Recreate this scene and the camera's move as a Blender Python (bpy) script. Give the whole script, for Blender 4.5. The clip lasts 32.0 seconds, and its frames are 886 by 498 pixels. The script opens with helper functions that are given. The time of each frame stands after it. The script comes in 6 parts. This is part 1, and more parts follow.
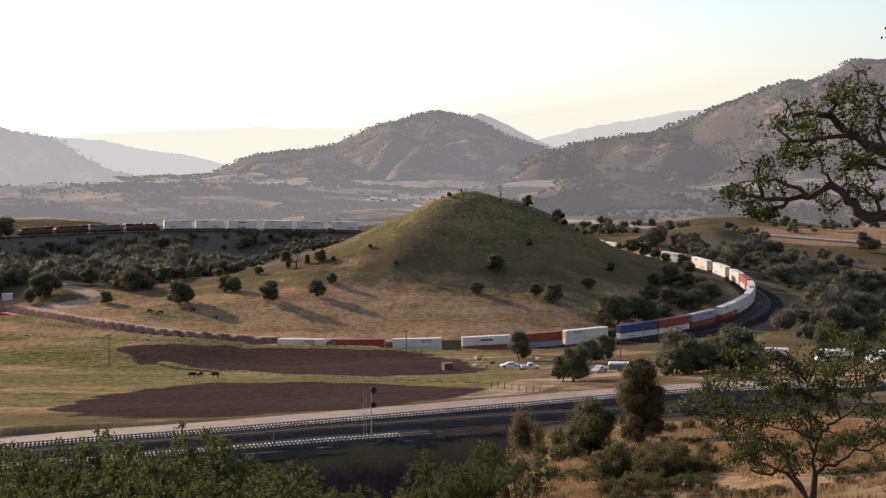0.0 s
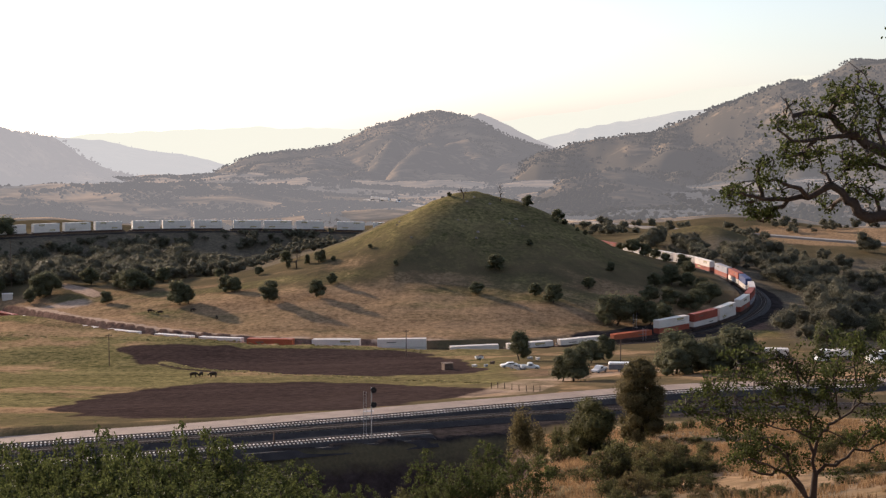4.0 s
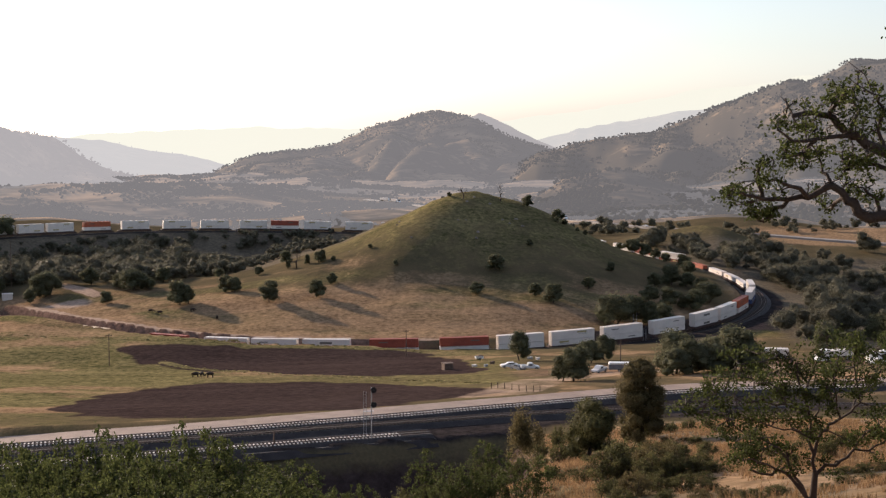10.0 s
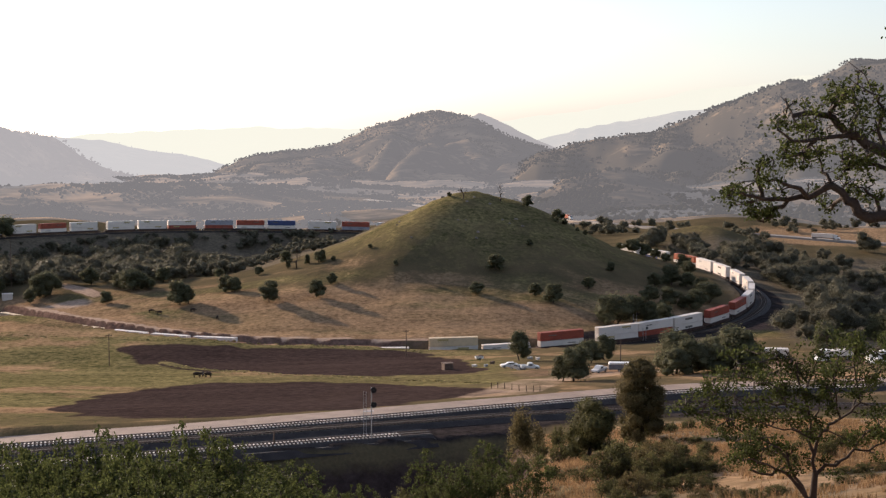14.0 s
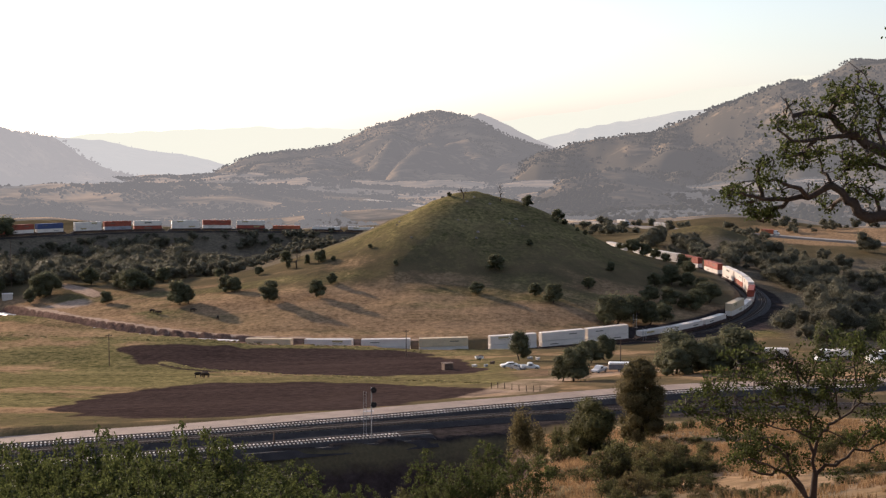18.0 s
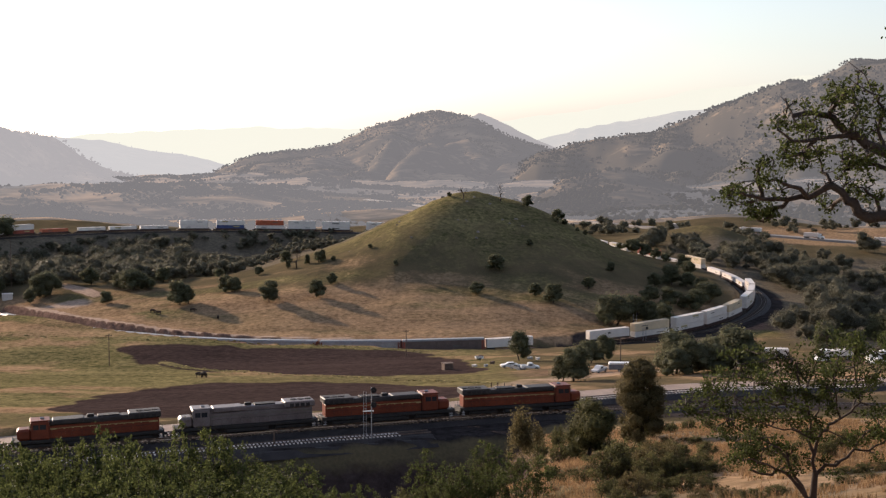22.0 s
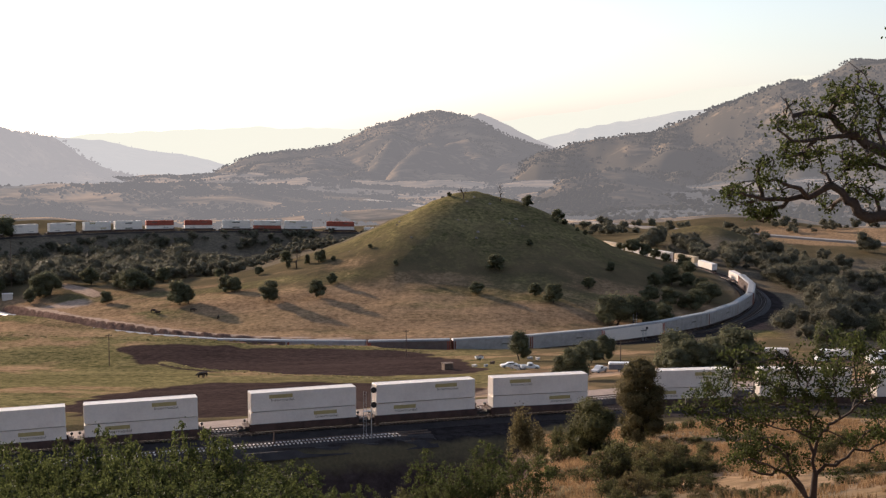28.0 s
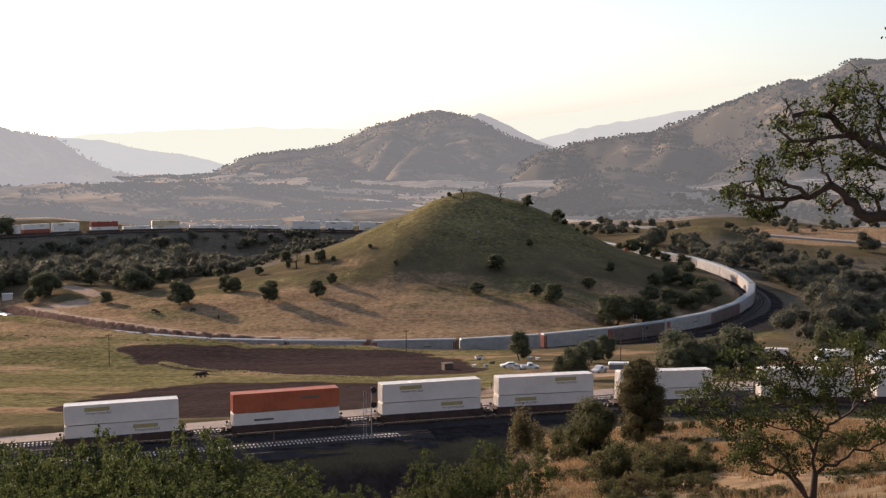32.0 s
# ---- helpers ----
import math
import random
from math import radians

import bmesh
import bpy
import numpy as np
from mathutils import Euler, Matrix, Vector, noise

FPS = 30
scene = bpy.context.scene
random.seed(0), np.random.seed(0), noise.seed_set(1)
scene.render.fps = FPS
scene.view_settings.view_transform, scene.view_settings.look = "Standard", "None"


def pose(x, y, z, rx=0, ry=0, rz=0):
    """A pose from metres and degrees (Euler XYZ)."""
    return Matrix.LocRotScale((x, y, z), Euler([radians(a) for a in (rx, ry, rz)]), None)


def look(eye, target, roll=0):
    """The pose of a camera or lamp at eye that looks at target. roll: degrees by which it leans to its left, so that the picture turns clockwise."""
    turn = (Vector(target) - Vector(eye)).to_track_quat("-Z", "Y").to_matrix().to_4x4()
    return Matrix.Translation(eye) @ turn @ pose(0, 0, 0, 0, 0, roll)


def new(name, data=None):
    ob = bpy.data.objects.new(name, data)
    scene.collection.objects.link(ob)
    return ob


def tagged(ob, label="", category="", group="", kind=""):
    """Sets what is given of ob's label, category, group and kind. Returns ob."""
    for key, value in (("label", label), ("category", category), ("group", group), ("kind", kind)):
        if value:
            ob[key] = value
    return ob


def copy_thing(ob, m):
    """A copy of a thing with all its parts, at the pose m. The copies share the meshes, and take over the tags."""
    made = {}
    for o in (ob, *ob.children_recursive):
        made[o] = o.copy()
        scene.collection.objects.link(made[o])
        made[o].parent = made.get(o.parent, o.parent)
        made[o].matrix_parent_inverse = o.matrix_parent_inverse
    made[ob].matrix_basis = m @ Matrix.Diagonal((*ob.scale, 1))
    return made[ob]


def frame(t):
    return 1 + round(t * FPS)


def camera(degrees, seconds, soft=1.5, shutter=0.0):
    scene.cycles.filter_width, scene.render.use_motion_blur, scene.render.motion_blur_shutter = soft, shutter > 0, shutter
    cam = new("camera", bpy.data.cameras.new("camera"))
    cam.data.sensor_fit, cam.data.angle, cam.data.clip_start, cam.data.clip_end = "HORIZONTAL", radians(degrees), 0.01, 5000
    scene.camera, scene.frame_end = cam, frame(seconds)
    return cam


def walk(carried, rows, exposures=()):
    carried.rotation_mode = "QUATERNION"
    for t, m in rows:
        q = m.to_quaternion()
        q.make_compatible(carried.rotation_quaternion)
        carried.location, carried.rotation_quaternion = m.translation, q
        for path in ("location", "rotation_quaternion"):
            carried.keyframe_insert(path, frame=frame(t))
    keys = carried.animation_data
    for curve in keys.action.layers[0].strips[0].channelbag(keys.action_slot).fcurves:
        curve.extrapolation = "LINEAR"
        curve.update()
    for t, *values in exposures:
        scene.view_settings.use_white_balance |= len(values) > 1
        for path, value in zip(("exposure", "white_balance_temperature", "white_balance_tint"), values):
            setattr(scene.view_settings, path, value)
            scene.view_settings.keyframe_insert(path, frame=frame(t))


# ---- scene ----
import itertools

# ---------- camera: it stands still on the hillside ----------
cam = camera(35.784, 32.0, soft=1.3)
VIEW = look((0, 0, 76.4), (0, 100, 76.4 - 9.449))
walk(cam, [(0, VIEW), (32, VIEW)], exposures=[(0, 0.82, 6150, 11), (32, 0.82, 6150, 11)])

# ---------- low sun from beyond the valley, hazy sky ----------
SUN_AZ, SUN_EL = -43.0, 15.5
world = bpy.data.worlds.new("sky")
scene.world = world
world.use_nodes = True
wn = world.node_tree
sky = wn.nodes.new("ShaderNodeTexSky")
sky.sky_type, sky.sun_disc = "NISHITA", False
sky.sun_elevation, sky.sun_rotation = radians(SUN_EL), radians(SUN_AZ)
sky.air_density, sky.dust_density, sky.ozone_density = 1.0, 1.0, 1.0
back = wn.nodes["Background"]
haze = wn.nodes.new("ShaderNodeHueSaturation")
haze.inputs["Saturation"].default_value = 0.6
wn.links.new(sky.outputs[0], haze.inputs["Color"])
scatter = wn.nodes.new("ShaderNodeVectorMath")
scatter.inputs[1].default_value = (0.45, 0.495, 0.82)
wn.links.new(haze.outputs[0], scatter.inputs[0])
wn.links.new(scatter.outputs[0], back.inputs[0])
back.inputs[1].default_value = 0.088
sun = new("sun", bpy.data.lights.new("sun", "SUN"))
sun.data.energy, sun.data.angle, sun.data.color = 5.0, radians(0.6), (1.0, 0.765, 0.57)
TO_SUN = Vector((math.sin(radians(SUN_AZ)) * math.cos(radians(SUN_EL)), math.cos(radians(SUN_AZ)) * math.cos(radians(SUN_EL)), math.sin(radians(SUN_EL))))
sun.matrix_world = look(TO_SUN * 600, (0, 0, 0))

# ---------- the line of the railway: seconds of train travel, x, y ----------
EYE = 76.4
SPEED = 34.4
LOWER = [(-42, -1080, 1590), (-26, -660, 1110), (-16, -405, 800), (-12, -298, 684), (-9.6, -222, 594), (-8.1, -170.5, 537.6), (-6.98, -144.3, 509.6),
         (-5.82, -114.3, 483.8), (-4.8, -82, 464.4), (-3.86, -52.2, 455.3), (-2.84, -17, 450.3), (-1.8, 19, 452.4), (-1, 45.4, 461.5), (0, 73, 475.8),
         (1, 97.2, 497.8), (2, 115, 526), (3, 127, 559.3), (4, 130.6, 594), (5, 128, 628), (5.8, 121.5, 656)]
UPPER = [(6.92, 103.5, 688), (8.14, 81.6, 731), (9.62, 50, 772), (10.99, 10, 799), (12.11, -28, 809), (13.11, -67, 810.5), (14.21, -105.3, 806.7),
         (15.46, -146.4, 796), (16.45, -176, 780.4), (17.47, -203, 757.8), (18.43, -225, 732), (20.84, -262, 660), (23.27, -285, 580), (25.89, -290, 490),
         (28.62, -275, 400), (31.46, -240, 310), (34.29, -185, 226), (36.58, -120, 189), (37.70, -80, 188.8), (38.62, -47.6, 197.2), (39.49, -18.15, 206.5),
         (40.49, 15.8, 218), (41.39, 49.3, 226.5), (42.16, 78.6, 231), (43.91, 140, 236), (46.21, 215, 225), (49.41, 300, 180), (53.81, 400, 100)]
KNOTS = np.array(LOWER + UPPER, float)


def hermite(t, k, v):
    m = np.gradient(v, k)
    i = np.clip(np.searchsorted(k, t) - 1, 0, len(k) - 2)
    h = k[i + 1] - k[i]
    u = (t - k[i]) / h
    return ((2 * u**3 - 3 * u**2 + 1) * v[i] + (u**3 - 2 * u**2 + u) * h * m[i] + (3 * u**2 - 2 * u**3) * v[i + 1] + (u**3 - u**2) * h * m[i + 1])


def rail(tau):
    """Point on top of the rails after tau seconds of train travel."""
    tau = np.asarray(tau, float)
    return np.stack([hermite(tau, KNOTS[:, 0], KNOTS[:, 1]), hermite(tau, KNOTS[:, 0], KNOTS[:, 2]), 0.04 + 0.7725 * tau - 0.5 * np.clip((tau - 25) / 11, 0, 1) + np.interp(tau, [38.62, 39.49, 40.49, 41.39, 42.16, 43.91], [0, -0.39, -1.32, -2.5, -4.1, -5])], -1)


# ---------- the lie of the land ----------
def hashed(ix, iy, seed):
    n = np.sin(ix * 127.1 + iy * 311.7 + seed * 74.7) * 43758.5453
    return n - np.floor(n)


def bumps(x, y, size, seed=0):
    """Smooth noise between -1 and 1 with bumps of the given size."""
    x, y = np.asarray(x, float) / size, np.asarray(y, float) / size
    ix, iy = np.floor(x), np.floor(y)
    fx, fy = x - ix, y - iy
    fx, fy = fx * fx * (3 - 2 * fx), fy * fy * (3 - 2 * fy)
    a, b = hashed(ix, iy, seed), hashed(ix + 1, iy, seed)
    c, d = hashed(ix, iy + 1, seed), hashed(ix + 1, iy + 1, seed)
    return 2 * ((a + (b - a) * fx) * (1 - fy) + (c + (d - c) * fx) * fy) - 1


def step(a, b, x):
    u = np.clip((x - a) / (b - a), 0, 1)
    return u * u * (3 - 2 * u)


def smax(a, b, k=3.0):
    return 0.5 * (a + b + np.sqrt((a - b) ** 2 + k * k))


BRANCHES = [(rail(np.arange(-43.5, -8.6, 0.25)), 4.5, 1.0), (rail(np.arange(-8.6, -1.4, 0.03)), 3.6, 2.0), (rail(np.arange(-1.4, 9, 0.12)), 3.6, 1.05), (rail(np.arange(9, 20, 0.12)), 5.5, 0.42), (rail(np.arange(20, 36.4, 0.12)), 6, 0.5), (rail(np.arange(36.4, 53, 0.12)), 5.0, 1.0)]


HIGHWAY_WAY = [(-75, 1335), (-23, 1265), (92, 1037), (142, 942), (193, 889), (232, 858), (290, 815), (360, 765)]


def near_run(x):
    """How far the near track lies beyond 208 m, across the view."""
    return np.interp(x, [-80, -47.6, -18, 0, 16, 49, 79], [-17, -10.2, -1.7, 4.4, 10, 18.5, 23])


def land(x, y):
    """Height of the ground."""
    x, y = np.broadcast_arrays(np.atleast_1d(np.asarray(x, float)), np.asarray(y, float))
    u = np.maximum(y - 215 - near_run(x), -60)
    meadow = EYE - 46.6 + np.where(u > 0, -0.15 * u + 0.000085 * np.minimum(u, 800) ** 2, 0.0)
    meadow = np.where(y > 700, -30, meadow)
    gully = 29.0 - 0.9 * np.maximum(197.5 + near_run(x) - y, 0)
    meadow = np.where(u < 0, np.minimum(meadow, smax(gully, 14, 2)), meadow)
    front = np.interp(x, [-200, -180, -168, -158, -149, -130, -108, -82, -57, -30, -10, 12, 40], [-2, -0.7, 1.3, 2.8, 3.6, 3.8, 3.3, 3.4, 2.6, 2.3, 2.0, 1.0, 0.3])
    past = y - np.interp(x, [-230, -170, -114, -52, 0, 45, 73, 97, 115, 127, 131], [604, 537, 484, 455, 450, 461, 476, 498, 526, 559, 640])
    ledge = np.interp(x, [-185, -158, -130, -60, 0, 26, 60, 100, 130], [0.6, 0.4, 1.2, 1.6, 1.8, 1.6, 1.4, 2.2, 3.5])
    ledge = ledge + (4.8 - ledge) * step(10, 62, past)
    inner = front + (ledge - front) * step(0, 8, past)
    inner = inner - 9 * step(-60, -130, x) * step(600, 670, y) * step(1000, 800, y) - 10 * step(150, 200, x) * step(380, 460, y) * step(900, 700, y)
    inner = inner * step(1000, 850, y) + (1 + 11 * bumps(x, y, 190, 3) + 9 * bumps(x * 0.6, y, 80, 4) + 3 * bumps(x * 0.7, y, 34, 6) + 5 * np.exp(-(((x - 150) / 110) ** 2 + ((y - 1350) / 120) ** 2))) * step(830, 1000, y)
    h = smax(meadow, inner, 1.5) - 0.055 * np.maximum(np.hypot(x, y) - 1650, 0)
    r = np.hypot((x - 16), (y - 625) * 0.92) * (1 - 0.10 * step(20, -70, x) * step(625, 560, y)) * (1 + 0.11 * step(48, 84, x))
    r = r * (1 + 0.05 * bumps(x, y, 60, 8))
    h = h + (37.6 * np.exp(-(r / 68) ** 1.8)) * step(432, 500, y)
    along = np.clip(((16 - x) * 50 + (625 - y) * 95) / (50 ** 2 + 95 ** 2), 0, 1)
    h = h + 4.5 * np.sin(np.pi * along) ** 0.8 * np.exp(-(np.hypot(x - 16 + 50 * along, y - 625 + 95 * along) / 20) ** 2)
    h = h + 11 * np.exp(-(((x - 158) / 34) ** 2 + ((y - 800) / 45) ** 2))
    hill = EYE - 7.9 + 0.2 * np.clip(x, -60, 10) + 0.1 * np.clip(x - 10, 0, 30) - 0.207 * y + 6.2 * np.exp(-(np.hypot(x, y) / 16) ** 2) + 0.5 * bumps(x, y, 14, 5)
    hill = hill - 15 * step(104, 150, y) * step(13, -3, x - 0.02 * (y - 120))
    hill = np.where(y < 0, EYE - 1.7 + 0.2 * x + 0.1 * np.abs(y), hill)
    h = np.where(y < 250, smax(h, np.minimum(hill, EYE + 25), 2.0), h)
    h = h + 0.25 * bumps(x, y, 9, 1) + 0.5 * bumps(x, y, 31, 2)
    h = h + (0.7 * bumps(x, y, 13, 9) + 0.45 * bumps(x, y, 5, 10)) * np.exp(-(r / 110) ** 4)
    far = y > 760
    if far.any():
        level = np.interp(x[far], [-75, -23, 92, 142, 193, 262], [-2.1, -3.7, 0.2, 1.7, 2.2, 0.2])
        off = np.full(level.shape, 1e9)
        for (ax, ay), (bx, by) in zip(HIGHWAY_WAY, HIGHWAY_WAY[1:]):
            t = np.clip(((x[far] - ax) * (bx - ax) + (y[far] - ay) * (by - ay)) / ((bx - ax) ** 2 + (by - ay) ** 2), 0, 1)
            off = np.minimum(off, np.hypot(x[far] - ax - t * (bx - ax), y[far] - ay - t * (by - ay)))
        h = h.copy()
        h[far] += (level - h[far]) * step(110, 16, off)
    for line, half, slope in BRANCHES:
        near = (x > line[:, 0].min() - 60) & (x < line[:, 0].max() + 60) & (y > line[:, 1].min() - 60) & (y < line[:, 1].max() + 60)
        if not near.any():
            continue
        px, py = x[near], y[near]
        best = np.full(px.shape, 1e9)
        z = np.zeros(px.shape)
        side = np.zeros(px.shape)
        for p in line:
            d = (px - p[0]) ** 2 + (py - p[1]) ** 2
            m = d < best
            best = np.where(m, d, best)
            z = np.where(m, p[2], z)
            side = np.where(m, py - p[1], side)
        reach = np.maximum(np.sqrt(best) - half - (np.where(side > 0, 8.0 + 7 * step(-10, 25, px), 4.2 - 3.4 * step(0, 14, px)) if half == 5.0 else 0.0), 0)
        hh = np.clip(h[near], z - 0.85 - slope * reach, z - 0.85 + (slope + 0.1) * reach)
        h = h.copy()
        h[near] = np.where(reach < 60, hh, h[near])
    return h


# ---------- materials ----------
def material(name, colour, second=None, scale=1.0, rough=0.8, gloss=0.25, metal=0.0, bump=0.2, fine=None, haze_glow=0.0, haze_colour=(0.55, 0.50, 0.50), island=0.0, piece=0.0, stretch=None, split=(0.36, 0.64)):
    """Two colours mixed by noise at two scales, with fine relief. Far things get a share of flat glow as painted haze.
    """
    m = bpy.data.materials.new(name)
    m.use_nodes = True
    nt = m.node_tree
    n, l = nt.nodes, nt.links
    bsdf = n["Principled BSDF"]
    bsdf.inputs["Roughness"].default_value, bsdf.inputs["Metallic"].default_value = rough, metal
    bsdf.inputs["Specular IOR Level"].default_value = gloss
    geo = n.new("ShaderNodeTexCoord")
    a, b = n.new("ShaderNodeTexNoise"), n.new("ShaderNodeTexNoise")
    for tex, s in ((a, 1.0 / scale), (b, (fine or 9.0) / scale)):
        tex.inputs["Scale"].default_value, tex.inputs["Detail"].default_value = s, 4.0
        l.new(geo.outputs["Object"], tex.inputs["Vector"])
        if stretch:
            pull = n.new("ShaderNodeMapping")
            pull.inputs["Scale"].default_value = stretch
            l.new(geo.outputs["Object"], pull.inputs["Vector"])
            l.new(pull.outputs[0], tex.inputs["Vector"])
    add = n.new("ShaderNodeMath")
    add.operation = "MULTIPLY_ADD"
    l.new(a.outputs[0], add.inputs[0])
    add.inputs[1].default_value = 0.6
    half = n.new("ShaderNodeMath")
    half.operation = "MULTIPLY"
    l.new(b.outputs[0], half.inputs[0])
    half.inputs[1].default_value = 0.4
    l.new(half.outputs[0], add.inputs[2])
    ramp = n.new("ShaderNodeValToRGB")
    second = second or tuple(c * 0.7 for c in colour)
    ramp.color_ramp.elements[0].position, ramp.color_ramp.elements[1].position = split
    ramp.color_ramp.elements[0].color, ramp.color_ramp.elements[1].color = (*second, 1), (*colour, 1)
    l.new(add.outputs[0], ramp.inputs[0])
    out = ramp.outputs[0]
    if island or piece:
        source = n.new("ShaderNodeNewGeometry").outputs["Random Per Island"] if island else n.new("ShaderNodeObjectInfo").outputs["Random"]
        span = n.new("ShaderNodeMapRange")
        span.inputs[3].default_value, span.inputs[4].default_value = 1 - (island or piece), 1 + (island or piece)
        l.new(source, span.inputs[0])
        mix = n.new("ShaderNodeVectorMath")
        mix.operation = "SCALE"
        l.new(out, mix.inputs[0])
        l.new(span.outputs[0], mix.inputs["Scale"])
        out = mix.outputs[0]
    l.new(out, bsdf.inputs["Base Color"])
    if bump:
        bp = n.new("ShaderNodeBump")
        bp.inputs["Strength"].default_value, bp.inputs["Distance"].default_value = bump, 0.05 * scale
        l.new(b.outputs[0], bp.inputs["Height"])
        l.new(bp.outputs[0], bsdf.inputs["Normal"])
    # painted haze: a flat glow mixed over the surface
    if haze_glow:
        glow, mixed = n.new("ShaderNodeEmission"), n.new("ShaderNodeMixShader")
        glow.inputs[0].default_value = (*haze_colour, 1)
        mixed.inputs[0].default_value = haze_glow
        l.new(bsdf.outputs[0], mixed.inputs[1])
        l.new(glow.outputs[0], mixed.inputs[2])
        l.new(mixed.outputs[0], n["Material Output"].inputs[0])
    return m


def leaf_material(name, colour, second, haze_glow=0.0, haze_colour=(0.55, 0.50, 0.50), glowing=0.35, gloss=0.04):
    """Leaves: dull green, letting some light through, each clump a little different."""
    m = material(name, colour, second, scale=1.6, rough=0.6, bump=0, island=0.35, gloss=gloss)
    nt = m.node_tree
    n, l = nt.nodes, nt.links
    bsdf = n["Principled BSDF"]
    through_leaf, mixed = n.new("ShaderNodeBsdfTranslucent"), n.new("ShaderNodeMixShader")
    l.new(bsdf.inputs["Base Color"].links[0].from_socket, through_leaf.inputs[0])
    mixed.inputs[0].default_value = glowing
    l.new(bsdf.outputs[0], mixed.inputs[1])
    l.new(through_leaf.outputs[0], mixed.inputs[2])
    out = mixed.outputs[0]
    # far crowns get painted haze, a flat glow mixed over the leaves
    if haze_glow:
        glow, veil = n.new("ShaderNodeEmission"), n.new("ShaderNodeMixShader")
        glow.inputs[0].default_value = (*haze_colour, 1)
        veil.inputs[0].default_value = haze_glow
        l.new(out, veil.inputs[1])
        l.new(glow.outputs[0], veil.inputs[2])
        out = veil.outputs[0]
    l.new(out, n["Material Output"].inputs[0])
    return m


def ground_material():
    m = material("earth_and_grass", (0.13, 0.10, 0.058), (0.07, 0.06, 0.036), scale=14.0, rough=1.0, bump=0.3, fine=30.0, gloss=0.0)
    nt = m.node_tree
    n, l = nt.nodes, nt.links
    bsdf = n["Principled BSDF"]
    out = bsdf.inputs["Base Color"].links[0].from_socket
    geo = n.new("ShaderNodeTexCoord")
    noise_a = n.new("ShaderNodeTexNoise")
    noise_a.inputs["Scale"].default_value, noise_a.inputs["Detail"].default_value, noise_a.inputs["Roughness"].default_value = 0.12, 8.0, 0.7
    l.new(geo.outputs["Object"], noise_a.inputs["Vector"])
    broad = n.new("ShaderNodeTexNoise")
    broad.inputs["Scale"].default_value, broad.inputs["Detail"].default_value, broad.inputs["Roughness"].default_value = 0.05, 5.0, 0.65
    streak = n.new("ShaderNodeMapping")
    streak.inputs["Scale"].default_value = (0.45, 1.6, 1.0)
    l.new(geo.outputs["Object"], streak.inputs["Vector"])
    l.new(streak.outputs[0], broad.inputs["Vector"])
    tuft = n.new("ShaderNodeTexNoise")
    tuft.inputs["Scale"].default_value, tuft.inputs["Detail"].default_value, tuft.inputs["Roughness"].default_value = 0.55, 9.0, 0.72
    l.new(geo.outputs["Object"], tuft.inputs["Vector"])
    for zone, dark, light in (("green", (0.056, 0.057, 0.024), (0.22, 0.18, 0.088)), ("dry", (0.15, 0.10, 0.06), (0.35, 0.235, 0.14)), ("hazy_straw", (0.13, 0.092, 0.052), (0.37, 0.25, 0.145)), ("scrub", (0.085, 0.073, 0.055), (0.17, 0.14, 0.10)),
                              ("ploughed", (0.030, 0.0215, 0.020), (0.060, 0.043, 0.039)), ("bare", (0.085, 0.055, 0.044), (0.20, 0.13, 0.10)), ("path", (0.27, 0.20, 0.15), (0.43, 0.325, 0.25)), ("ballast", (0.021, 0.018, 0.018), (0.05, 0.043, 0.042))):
        at = n.new("ShaderNodeAttribute")
        at.attribute_name = zone
        edge = n.new("ShaderNodeMath")
        edge.operation = "MULTIPLY_ADD"
        l.new(noise_a.outputs[0], edge.inputs[0])
        edge.inputs[1].default_value = 0.9
        l.new(at.outputs["Fac"], edge.inputs[2])
        cut = n.new("ShaderNodeMapRange")
        cut.inputs[1].default_value, cut.inputs[2].default_value = 0.8, 1.12
        l.new(edge.outputs[0], cut.inputs[0])
        both = n.new("ShaderNodeMixRGB")
        both.inputs[1].default_value, both.inputs[2].default_value = (*dark, 1), (*light, 1)
        spread = n.new("ShaderNodeMapRange")
        spread.inputs[1].default_value, spread.inputs[2].default_value = 0.3, 0.7
        both_scales = n.new("ShaderNodeMath")
        both_scales.operation = "MULTIPLY_ADD"
        l.new(broad.outputs[0], both_scales.inputs[0])
        both_scales.inputs[1].default_value = 0.6
        shifted = n.new("ShaderNodeMath")
        shifted.operation = "MULTIPLY_ADD"
        l.new(tuft.outputs[0], shifted.inputs[0])
        shifted.inputs[1].default_value, shifted.inputs[2].default_value = 1.5, -0.55
        l.new(shifted.outputs[0], both_scales.inputs[2])
        l.new(both_scales.outputs[0], spread.inputs[0])
        l.new(spread.outputs[0], both.inputs[0])
        mix = n.new("ShaderNodeMixRGB")
        l.new(cut.outputs[0], mix.inputs[0])
        l.new(out, mix.inputs[1])
        l.new(both.outputs[0], mix.inputs[2])
        out = mix.outputs[0]
    l.new(out, bsdf.inputs["Base Color"])
    return m


GROUND = ground_material()
GRAVEL = material("road_gravel", (0.33, 0.255, 0.21), (0.23, 0.175, 0.143), scale=3.0, bump=0.4, fine=30)
BALLAST = material("dark_ballast", (0.048, 0.040, 0.039), (0.022, 0.019, 0.019), scale=1.5, bump=0.8, fine=20)
STEEL = material("worn_rail_steel", (0.17, 0.13, 0.11), (0.09, 0.065, 0.055), scale=0.6, rough=0.5, metal=0.6, bump=0.1)
TIE_DARK = material("oiled_timber_tie", (0.062, 0.047, 0.040), (0.032, 0.025, 0.022), scale=0.5, bump=0.3, piece=0.25)
